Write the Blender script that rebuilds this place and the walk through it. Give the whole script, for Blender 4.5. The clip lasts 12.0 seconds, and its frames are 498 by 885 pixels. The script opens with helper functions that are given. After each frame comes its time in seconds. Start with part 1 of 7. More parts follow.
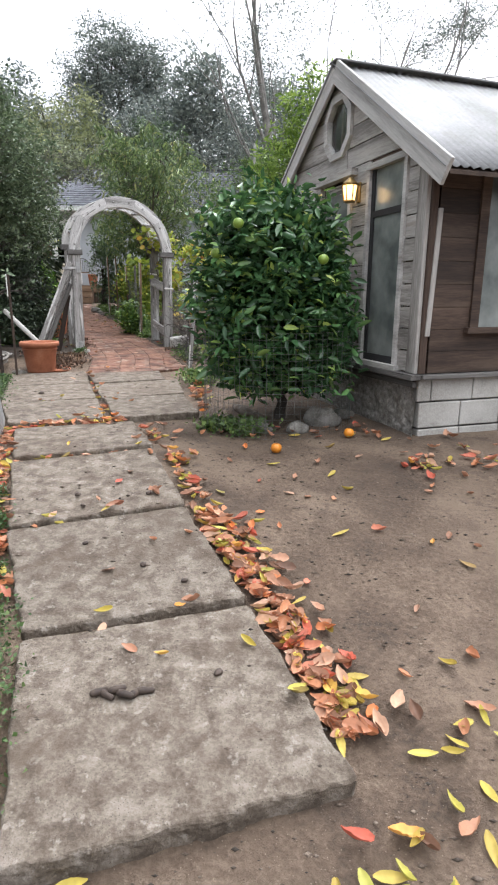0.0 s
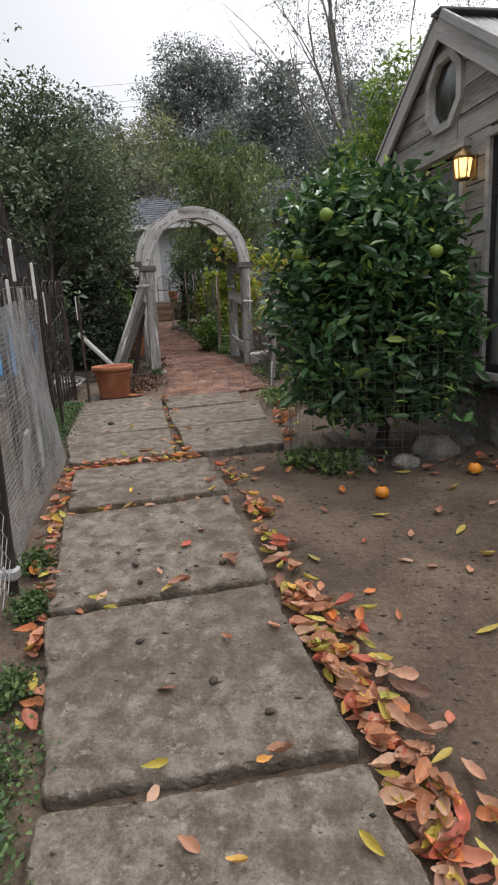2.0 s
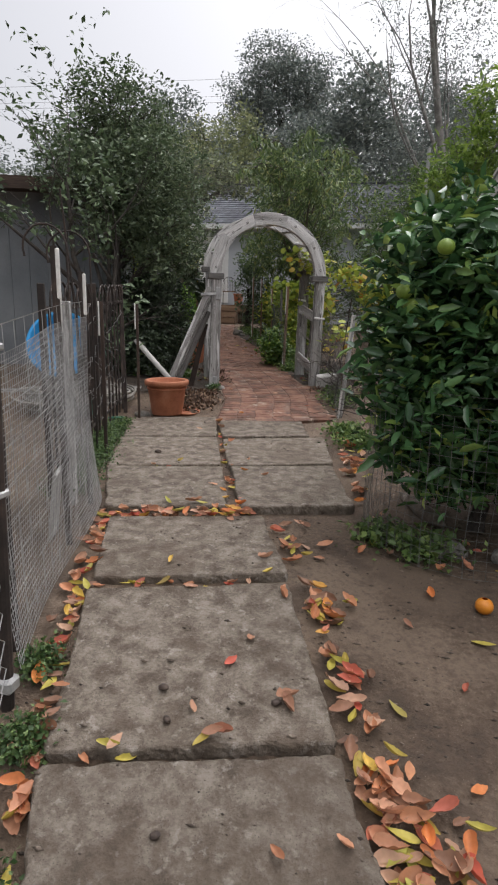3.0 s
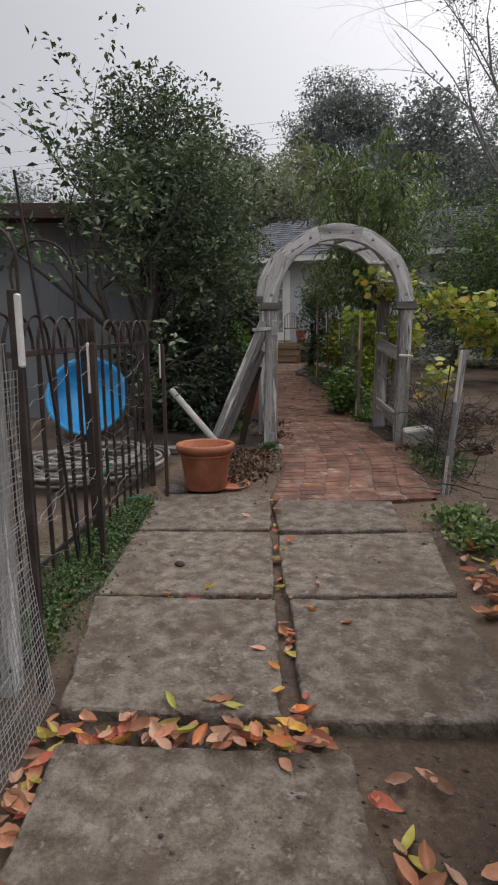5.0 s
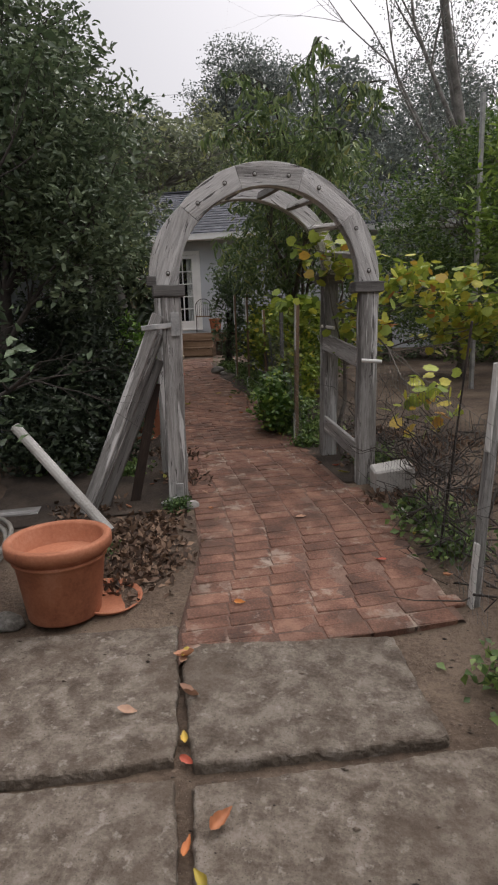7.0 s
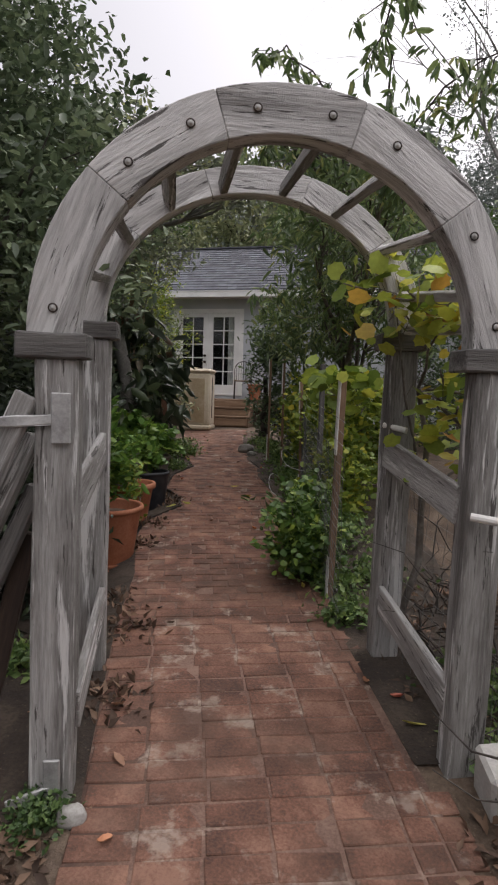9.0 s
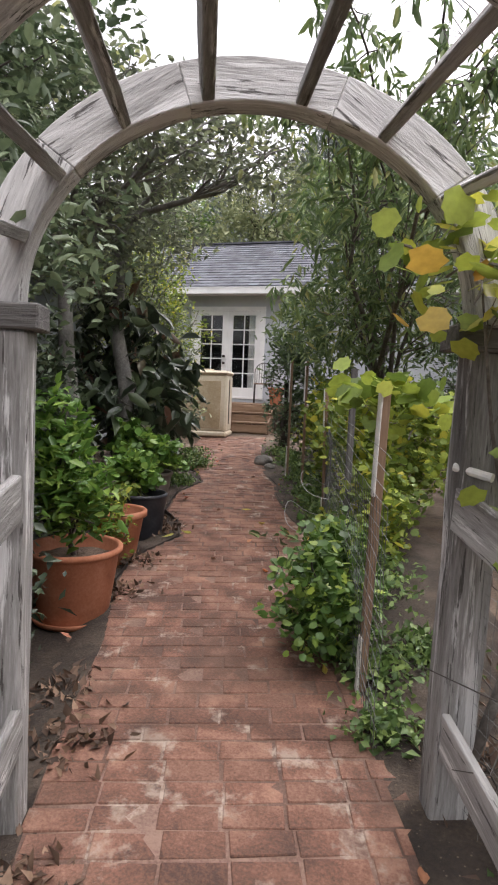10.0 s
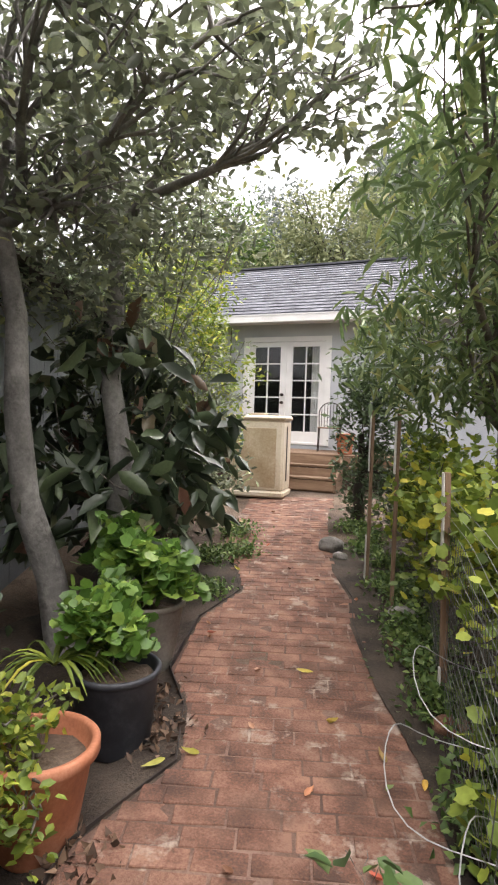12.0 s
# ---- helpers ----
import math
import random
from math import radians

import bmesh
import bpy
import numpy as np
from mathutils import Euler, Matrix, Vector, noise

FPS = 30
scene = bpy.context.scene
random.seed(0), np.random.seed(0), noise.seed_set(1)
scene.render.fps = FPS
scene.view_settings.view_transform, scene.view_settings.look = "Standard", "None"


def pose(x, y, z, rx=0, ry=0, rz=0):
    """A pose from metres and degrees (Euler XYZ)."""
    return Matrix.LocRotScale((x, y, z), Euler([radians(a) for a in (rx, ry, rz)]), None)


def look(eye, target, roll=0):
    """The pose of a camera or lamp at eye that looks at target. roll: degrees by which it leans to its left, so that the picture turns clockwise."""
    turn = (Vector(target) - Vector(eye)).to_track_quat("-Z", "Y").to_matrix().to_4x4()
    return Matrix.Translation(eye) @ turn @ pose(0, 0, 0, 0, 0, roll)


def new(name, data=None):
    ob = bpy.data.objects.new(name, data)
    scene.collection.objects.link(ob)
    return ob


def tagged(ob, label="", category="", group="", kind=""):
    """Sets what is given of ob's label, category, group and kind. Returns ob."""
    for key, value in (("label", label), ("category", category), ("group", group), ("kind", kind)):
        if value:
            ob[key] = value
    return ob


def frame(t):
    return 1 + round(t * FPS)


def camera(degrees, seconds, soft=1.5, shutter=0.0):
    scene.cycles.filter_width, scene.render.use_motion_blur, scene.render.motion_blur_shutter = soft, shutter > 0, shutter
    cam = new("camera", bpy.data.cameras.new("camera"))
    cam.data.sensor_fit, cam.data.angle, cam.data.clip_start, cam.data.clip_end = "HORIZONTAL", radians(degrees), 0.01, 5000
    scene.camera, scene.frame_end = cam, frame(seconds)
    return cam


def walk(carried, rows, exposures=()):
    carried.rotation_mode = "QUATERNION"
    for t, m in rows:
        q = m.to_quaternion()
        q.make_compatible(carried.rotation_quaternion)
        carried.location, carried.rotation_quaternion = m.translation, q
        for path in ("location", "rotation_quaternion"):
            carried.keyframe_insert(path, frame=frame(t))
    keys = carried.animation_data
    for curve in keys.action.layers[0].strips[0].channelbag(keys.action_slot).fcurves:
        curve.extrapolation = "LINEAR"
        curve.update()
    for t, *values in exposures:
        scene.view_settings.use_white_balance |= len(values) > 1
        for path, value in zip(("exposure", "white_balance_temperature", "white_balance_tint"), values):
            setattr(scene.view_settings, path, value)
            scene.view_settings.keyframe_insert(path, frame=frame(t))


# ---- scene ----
cam = camera(47.1, 12.0, soft=2.1)
PATH = [
    (0, (0.03, 0.103, 1.445), (0.013, 2.04, 0.949), 0.3),
    (0.5, (-0.053, 0.229, 1.465), (-0.115, 2.174, 1.003), 1.9),
    (1, (-0.092, 0.356, 1.444), (-0.284, 2.301, 1.015), -1.1),
    (1.5, (-0.015, 0.583, 1.444), (-0.273, 2.521, 1.025), -4.4),
    (2, (-0.049, 0.942, 1.452), (-0.361, 2.863, 0.994), -3.3),
    (2.5, (-0.283, 1.304, 1.569), (-0.635, 3.227, 1.146), -1.7),
    (3, (-0.288, 1.649, 1.667), (-0.767, 3.537, 1.211), 1.3),
    (3.2, (-0.284, 1.828, 1.684), (-0.911, 3.662, 1.192), 0.1),
    (4.8, (-0.666, 3.202, 1.691), (-1.341, 5.056, 1.364), 0.6),
    (5, (-0.755, 3.388, 1.668), (-1.458, 5.231, 1.337), -0.6),
    (5.5, (-0.97, 3.925, 1.714), (-1.691, 5.746, 1.312), -0.6),
    (6, (-1.107, 4.4, 1.765), (-1.793, 6.247, 1.422), -1.6),
    (6.5, (-1.286, 4.922, 1.8), (-1.799, 6.822, 1.444), -2.7),
    (6.7, (-1.324, 5.121, 1.802), (-1.755, 7.03, 1.393), -2.0),
    (8.3, (-1.379, 7.002, 1.929), (-1.874, 8.935, 1.795), -0.4),
    (8.5, (-1.419, 7.198, 1.96), (-1.997, 9.107, 1.813), 0.5),
    (9, (-1.592, 7.724, 1.958), (-2.195, 9.623, 1.783), 1.7),
    (9.5, (-1.691, 8.216, 1.988), (-2.257, 10.125, 1.803), 2.7),
    (10, (-1.807, 8.664, 2.025), (-2.489, 10.537, 1.85), 2.4),
    (10.5, (-2.026, 9.21, 2.064), (-2.681, 11.099, 2.007), 2.9),
    (11, (-2.162, 9.728, 2.108), (-2.967, 11.558, 2.056), 3.5),
    (11.5, (-2.392, 10.231, 2.168), (-3.2, 12.06, 2.118), 3.0),
    (12, (-2.563, 10.765, 2.322), (-3.457, 12.552, 2.245), 1.9),
]
walk(cam, [(t, look(eye, target, roll)) for t, eye, target, roll in PATH],
     exposures=[(0.0, 1.36, 6100, 11), (0.5, 0.98, 6100, 11), (1.0, 0.66, 6200, 12), (1.5, 0.56, 6300, 12), (2.0, 0.52, 6350, 12), (3.0, 0.48, 6350, 13), (5.0, 0.16, 6350, 14), (6.5, 0.24, 6500, 15),
                (8.5, 0.04, 6450, 16), (9.2, 0.72, 6450, 17), (10.0, 1.42, 6400, 17), (11.0, 1.8, 6600, 16), (12.0, 1.94, 6650, 16)])

# ---- daylight: high overcast ----
world = bpy.data.worlds.new("sky")
scene.world = world
world.use_nodes = True
wn, wl = world.node_tree.nodes, world.node_tree.links
sky = wn.new("ShaderNodeTexSky")
sky.sky_type, sky.sun_disc = "NISHITA", False
sky.sun_elevation, sky.sun_rotation = radians(58), radians(24)
sky.air_density, sky.dust_density, sky.ozone_density = 1.0, 6.0, 1.0
haze = wn.new("ShaderNodeHueSaturation")
haze.inputs["Saturation"].default_value = 0.14
wl.new(sky.outputs["Color"], haze.inputs["Color"])
wl.new(haze.outputs["Color"], wn["Background"].inputs["Color"])
wn["Background"].inputs["Strength"].default_value = 0.125
sun = new("sun", bpy.data.lights.new("sun", "SUN"))
sun.data.energy, sun.data.angle, sun.data.color = 1.5, radians(75), (1.0, 0.97, 0.93)
sun.matrix_world = pose(0, 0, 30, 18, 12, 0)


# ---- materials ----
def nodes_of(name):
    m = bpy.data.materials.new(name)
    m.use_nodes = True
    n, l = m.node_tree.nodes, m.node_tree.links
    return m, n, l, n["Principled BSDF"]


def ramp_node(n, stops):
    r = n.new("ShaderNodeValToRGB")
    e = r.color_ramp.elements
    while len(e) < len(stops):
        e.new(0.5)
    for el, (p, c) in zip(e, stops):
        el.position, el.color = p, (*c, 1)
    return r


def surface(name, dark, mid, light, scale=3.0, fine=60.0, rough=0.85, bump=0.3, depth=0.01, vary=0.12, metal=0.0,
            local=False, stretch=(1, 1, 1), island=False, spots=None, distortion=0.3, stain=None, stain2=None, soft=0.16):
    """A rough surface: broad patches, fine grain, relief, and a difference from piece to piece."""
    m, n, l, b = nodes_of(name)
    if local:
        co = n.new("ShaderNodeTexCoord").outputs["Object"]
        rnd = n.new("ShaderNodeObjectInfo").outputs["Random"]
        add = n.new("ShaderNodeVectorMath")
        add.operation = "MULTIPLY_ADD"
        add.inputs[1].default_value = (1, 1, 1)
        mul = n.new("ShaderNodeMath")
        mul.operation = "MULTIPLY"
        mul.inputs[1].default_value = 37.0
        l.new(rnd, mul.inputs[0])
        l.new(co, add.inputs[0])
        l.new(mul.outputs[0], add.inputs[2])
        co = add.outputs[0]
    else:
        co = n.new("ShaderNodeNewGeometry").outputs["Position"]
    mp = n.new("ShaderNodeMapping")
    mp.inputs["Scale"].default_value = stretch
    l.new(co, mp.inputs["Vector"])
    a = n.new("ShaderNodeTexNoise")
    a.inputs["Scale"].default_value, a.inputs["Detail"].default_value, a.inputs["Distortion"].default_value = scale, 6, distortion
    f = n.new("ShaderNodeTexNoise")
    f.inputs["Scale"].default_value, f.inputs["Detail"].default_value = fine, 8
    f.inputs["Roughness"].default_value = 0.7
    l.new(mp.outputs[0], a.inputs["Vector"])
    l.new(mp.outputs[0], f.inputs["Vector"])
    mix = n.new("ShaderNodeMath")
    mix.operation = "MULTIPLY_ADD"
    mix.inputs[1].default_value = 0.45
    half = n.new("ShaderNodeMath")
    half.operation = "MULTIPLY"
    half.inputs[1].default_value = 0.6
    l.new(f.outputs["Fac"], mix.inputs[0])
    l.new(a.outputs["Fac"], half.inputs[0])
    l.new(half.outputs[0], mix.inputs[2])
    r = ramp_node(n, [(0.52 - soft, dark), (0.52, mid), (0.52 + soft, light)])
    l.new(mix.outputs[0], r.inputs[0])
    col = r.outputs[0]
    if spots:
        v = n.new("ShaderNodeTexVoronoi")
        v.inputs["Scale"].default_value = spots[1]
        l.new(mp.outputs[0], v.inputs["Vector"])
        sr = ramp_node(n, [(spots[2], (1, 1, 1)), (spots[2] + 0.06, (0, 0, 0))])
        l.new(v.outputs["Distance"], sr.inputs[0])
        sm = n.new("ShaderNodeMix")
        sm.data_type = "RGBA"
        l.new(sr.outputs[0], sm.inputs[0])
        l.new(col, sm.inputs[6])
        sm.inputs[7].default_value = (*spots[0], 1)
        col = sm.outputs[2]
    for st in [q for q in (stain, stain2) if q]:
        sn = n.new("ShaderNodeTexNoise")
        sn.inputs["Scale"].default_value, sn.inputs["Detail"].default_value, sn.inputs["Roughness"].default_value = st[1], 9, 0.68
        l.new(mp.outputs[0], sn.inputs["Vector"])
        tr = ramp_node(n, [(st[2], (0, 0, 0)), (st[2] + (st[4] if len(st) > 4 else 0.1), (st[3],) * 3)])
        l.new(sn.outputs["Fac"], tr.inputs[0])
        tm = n.new("ShaderNodeMix")
        tm.data_type = "RGBA"
        l.new(tr.outputs[0], tm.inputs[0])
        l.new(col, tm.inputs[6])
        tm.inputs[7].default_value = (*st[0], 1)
        col = tm.outputs[2]
    if vary:
        src = n.new("ShaderNodeNewGeometry").outputs["Random Per Island"] if island else n.new("ShaderNodeObjectInfo").outputs["Random"]
        mr = n.new("ShaderNodeMapRange")
        mr.inputs["To Min"].default_value, mr.inputs["To Max"].default_value = 1 - vary, 1 + vary
        l.new(src, mr.inputs["Value"])
        hs = n.new("ShaderNodeHueSaturation")
        l.new(mr.outputs[0], hs.inputs["Value"])
        l.new(col, hs.inputs["Color"])
        col = hs.outputs[0]
    l.new(col, b.inputs["Base Color"])
    rr = n.new("ShaderNodeMapRange")
    rr.inputs["To Min"].default_value, rr.inputs["To Max"].default_value = max(0.05, rough - 0.12), min(1, rough + 0.12)
    l.new(f.outputs["Fac"], rr.inputs["Value"])
    l.new(rr.outputs[0], b.inputs["Roughness"])
    b.inputs["Metallic"].default_value = metal
    bp = n.new("ShaderNodeBump")
    bp.inputs["Strength"].default_value, bp.inputs["Distance"].default_value = bump, depth
    l.new(mix.outputs[0], bp.inputs["Height"])
    l.new(bp.outputs[0], b.inputs["Normal"])
    return m


def foliage(name, stops, rough=0.5, through_light=0.3, by_object=False, gain=1.0):
    """Leaves: the colour differs from leaf to leaf, and some light comes through."""
    m, n, l, b = nodes_of(name)
    src = n.new("ShaderNodeObjectInfo").outputs["Random"] if by_object else n.new("ShaderNodeNewGeometry").outputs["Random Per Island"]
    r = ramp_node(n, stops)
    l.new(src, r.inputs[0])
    no = n.new("ShaderNodeTexNoise")
    no.inputs["Scale"].default_value = 45.0
    l.new(n.new("ShaderNodeNewGeometry").outputs["Position"], no.inputs["Vector"])
    mr = n.new("ShaderNodeMapRange")
    mr.inputs["To Min"].default_value, mr.inputs["To Max"].default_value = 0.85 * gain, 1.65 * gain
    l.new(no.outputs["Fac"], mr.inputs["Value"])
    hs = n.new("ShaderNodeHueSaturation")
    l.new(r.outputs[0], hs.inputs["Color"])
    l.new(mr.outputs[0], hs.inputs["Value"])
    l.new(hs.outputs[0], b.inputs["Base Color"])
    b.inputs["Roughness"].default_value = rough
    t = n.new("ShaderNodeBsdfTranslucent")
    l.new(hs.outputs[0], t.inputs["Color"])
    ms = n.new("ShaderNodeMixShader")
    ms.inputs[0].default_value = through_light
    l.new(b.outputs[0], ms.inputs[1])
    l.new(t.outputs[0], ms.inputs[2])
    l.new(ms.outputs[0], n["Material Output"].inputs["Surface"])
    return m


SOIL = surface("soil", (0.055, 0.037, 0.025), (0.112, 0.078, 0.053), (0.185, 0.136, 0.097), 1.6, 38, 0.92, 1.0, 0.05, 0, spots=((0.22, 0.175, 0.13), 60, 0.09), stain=((0.06, 0.041, 0.029), 3.4, 0.53, 0.65), stain2=((0.16, 0.115, 0.08), 1.1, 0.52, 0.5), soft=0.11)
HUMUS = surface("damp_humus", (0.02, 0.014, 0.01), (0.042, 0.03, 0.021), (0.08, 0.06, 0.044), 4.0, 60, 0.95, 1.0, 0.03, 0, spots=((0.11, 0.085, 0.06), 40, 0.10), soft=0.11)
CONCRETE = surface("old_concrete", (0.072, 0.054, 0.039), (0.142, 0.115, 0.088), (0.228, 0.196, 0.162), 12.0, 66, 0.93, 1.0, 0.022, 0.08, spots=((0.055, 0.043, 0.033), 95, 0.12), stain=((0.38, 0.35, 0.31), 21, 0.575, 0.45, 0.07), stain2=((0.092, 0.067, 0.047), 2.2, 0.51, 0.6, 0.12), soft=0.115)
BRICK = surface("old_brick", (0.072, 0.038, 0.027), (0.165, 0.079, 0.052), (0.262, 0.143, 0.098), 5.0, 90, 0.88, 1.0, 0.012, 0.17, stain=((0.36, 0.29, 0.235), 4.6, 0.565, 0.7, 0.08), stain2=((0.088, 0.052, 0.036), 1.9, 0.51, 0.65, 0.14), soft=0.11)
MORTAR = surface("sand_joint", (0.085, 0.05, 0.038), (0.15, 0.088, 0.064), (0.235, 0.15, 0.115), 3, 80, 0.95, 0.9, 0.012, 0, stain=((0.40, 0.33, 0.27), 4.6, 0.55, 0.85, 0.08), stain2=((0.088, 0.052, 0.036), 1.9, 0.51, 0.65, 0.14), soft=0.11)
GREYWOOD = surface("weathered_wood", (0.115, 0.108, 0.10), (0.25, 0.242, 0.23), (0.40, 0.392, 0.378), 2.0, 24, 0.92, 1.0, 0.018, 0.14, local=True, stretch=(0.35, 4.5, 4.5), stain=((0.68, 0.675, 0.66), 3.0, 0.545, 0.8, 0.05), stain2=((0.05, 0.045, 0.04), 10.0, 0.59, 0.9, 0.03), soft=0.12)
# same wood as the posts in lighter tones, for the bow
BOWWOOD = surface("lighter_weathered_wood", (0.22, 0.213, 0.204), (0.45, 0.442, 0.43), (0.64, 0.632, 0.62), 2.0, 24, 0.92, 1.0, 0.018, 0.14, local=True, stretch=(0.35, 4.5, 4.5), stain=((0.68, 0.675, 0.66), 3.0, 0.545, 0.8, 0.05), stain2=((0.05, 0.045, 0.04), 10.0, 0.59, 0.9, 0.03), soft=0.12)
CAPWOOD = surface("dark_weathered_wood", (0.05, 0.047, 0.044), (0.12, 0.114, 0.108), (0.22, 0.212, 0.20), 1.6, 15, 0.92, 1.0, 0.018, 0.12, local=True, stretch=(0.32, 7, 7), stain2=((0.035, 0.032, 0.03), 7.0, 0.585, 0.9, 0.025))
SIDING = surface("weathered_siding", (0.17, 0.16, 0.148), (0.335, 0.32, 0.30), (0.48, 0.465, 0.44), 1.6, 18, 0.9, 0.8, 0.008, 0.18, local=True, stretch=(0.4, 4, 4), stain=((0.20, 0.165, 0.13), 1.6, 0.56, 0.6), soft=0.11)
PALEWOOD = surface("bleached_board", (0.24, 0.235, 0.225), (0.44, 0.435, 0.42), (0.60, 0.595, 0.58), 2.0, 18, 0.9, 0.8, 0.01, 0.1, local=True, stretch=(0.35, 4, 4), stain=((0.26, 0.245, 0.22), 2.6, 0.55, 0.7))
DARKWOOD = surface("dark_brown_wood", (0.018, 0.011, 0.008), (0.045, 0.028, 0.02), (0.085, 0.058, 0.042), 1.8, 22, 0.8, 0.5, 0.005, 0.35, local=True, stretch=(0.4, 4, 4), stain=((0.10, 0.068, 0.05), 1.3, 0.56, 0.4, 0.14), soft=0.12)
BROWNWOOD = surface("brown_wood", (0.10, 0.06, 0.035), (0.19, 0.12, 0.075), (0.28, 0.19, 0.125), 2.2, 26, 0.85, 0.5, 0.005, 0.2, local=True, stretch=(0.35, 4, 4))
BLOCKWORK = surface("pale_blockwork", (0.24, 0.23, 0.21), (0.40, 0.39, 0.365), (0.54, 0.53, 0.50), 2.5, 70, 0.92, 0.5, 0.008, 0.08)
STONEWORK = surface("rough_foundation", (0.10, 0.092, 0.08), (0.22, 0.207, 0.187), (0.38, 0.365, 0.335), 26, 90, 0.95, 1.0, 0.04, 0.08, stain=((0.10, 0.088, 0.07), 14, 0.58, 0.7))
ZINC = surface("corrugated_metal", (0.11, 0.11, 0.108), (0.18, 0.184, 0.188), (0.26, 0.264, 0.27), 1.6, 30, 0.65, 0.15, 0.003, 0.05, metal=0.1, stain=((0.15, 0.14, 0.13), 1.2, 0.56, 0.5))
FENCEWIRE = surface("dull_fence_wire", (0.07, 0.075, 0.07), (0.13, 0.135, 0.13), (0.22, 0.22, 0.21), 9, 70, 0.6, 0.1, 0.001, 0.1, metal=0.3)
IRON = surface("rusty_iron", (0.018, 0.014, 0.012), (0.04, 0.031, 0.027), (0.085, 0.06, 0.048), 8, 80, 0.75, 0.4, 0.002, 0.2, metal=0.3)
WIRE = surface("galvanised_wire", (0.22, 0.22, 0.215), (0.36, 0.36, 0.355), (0.52, 0.52, 0.51), 9, 70, 0.5, 0.1, 0.001, 0.1, metal=0.4)
TERRACOTTA = surface("terracotta", (0.25, 0.085, 0.042), (0.38, 0.14, 0.07), (0.47, 0.21, 0.125), 5, 60, 0.78, 0.25, 0.003, 0.1)
BLACKPOT = surface("black_plastic", (0.012, 0.013, 0.016), (0.022, 0.024, 0.03), (0.05, 0.052, 0.058), 7, 50, 0.55, 0.2, 0.002, 0.1)
GREYPOT = surface("grey_brown_pot", (0.10, 0.085, 0.07), (0.17, 0.15, 0.13), (0.25, 0.23, 0.2), 5, 50, 0.8, 0.3, 0.003, 0.1)
PALEBARK = surface("pale_bark", (0.09, 0.085, 0.078), (0.17, 0.162, 0.15), (0.29, 0.28, 0.26), 5, 40, 0.92, 0.9, 0.012, 0.1, stain=((0.07, 0.065, 0.058), 6, 0.57, 0.7))
BARK = surface("bark", (0.05, 0.042, 0.035), (0.12, 0.105, 0.09), (0.24, 0.22, 0.195), 5, 40, 0.92, 0.9, 0.012, 0.1)
DARKBARK = surface("dark_bark", (0.022, 0.018, 0.015), (0.05, 0.042, 0.036), (0.10, 0.088, 0.075), 5, 40, 0.92, 0.9, 0.012, 0.1)
HOUSEPAINT = surface("pale_grey_blue_paint", (0.36, 0.385, 0.42), (0.44, 0.465, 0.50), (0.50, 0.525, 0.555), 1.2, 60, 0.7, 0.15, 0.003, 0.03)
SHEDPAINT = surface("slate_grey_paint", (0.10, 0.115, 0.125), (0.15, 0.165, 0.178), (0.20, 0.215, 0.225), 1.4, 60, 0.75, 0.2, 0.003, 0.03)
WHITEPAINT = surface("white_paint", (0.66, 0.66, 0.65), (0.76, 0.76, 0.75), (0.82, 0.82, 0.81), 3, 60, 0.5, 0.1, 0.002, 0.03)
CREAM = surface("cream_enamel", (0.42, 0.34, 0.23), (0.60, 0.53, 0.41), (0.70, 0.65, 0.54), 1.6, 40, 0.42, 0.08, 0.002, 0.0)
SHINGLE = surface("slate_shingle", (0.045, 0.048, 0.058), (0.085, 0.09, 0.105), (0.14, 0.147, 0.165), 4, 60, 0.9, 0.4, 0.004, 0.25, island=True)
BLUEPLASTIC = surface("blue_plastic", (0.015, 0.22, 0.52), (0.025, 0.33, 0.72), (0.05, 0.42, 0.80), 2, 30, 0.4, 0.1, 0.002, 0.05)
WHITEPLASTIC = surface("white_plastic", (0.5, 0.49, 0.45), (0.64, 0.63, 0.6), (0.75, 0.74, 0.71), 6, 50, 0.55, 0.1, 0.002, 0.05)
STONE = surface("field_stone", (0.085, 0.08, 0.068), (0.17, 0.16, 0.142), (0.27, 0.26, 0.24), 9, 60, 0.9, 0.9, 0.014, 0.2, soft=0.11)
ORANGEPEEL = surface("orange_peel", (0.55, 0.17, 0.012), (0.7, 0.26, 0.02), (0.75, 0.33, 0.04), 6, 90, 0.45, 0.2, 0.002, 0.1)
GREENPEEL = surface("green_peel", (0.10, 0.17, 0.02), (0.17, 0.26, 0.035), (0.26, 0.34, 0.06), 6, 90, 0.45, 0.2, 0.002, 0.1)
CURTAIN = surface("pale_curtain", (0.5, 0.5, 0.5), (0.6, 0.6, 0.6), (0.68, 0.68, 0.67), 4, 50, 0.9, 0.2, 0.002, 0.0)
# near-black: an unlit room's shade put into the colour, also the dark sash
INSIDE = surface("room_shade_and_dark_sash", (0.012, 0.012, 0.013), (0.022, 0.022, 0.024), (0.035, 0.035, 0.036), 2, 30, 0.9, 0.1, 0.002, 0.0)
DROPPING = surface("dark_brown_lump", (0.02, 0.013, 0.01), (0.045, 0.03, 0.022), (0.08, 0.055, 0.04), 20, 90, 0.7, 0.5, 0.004, 0.1)

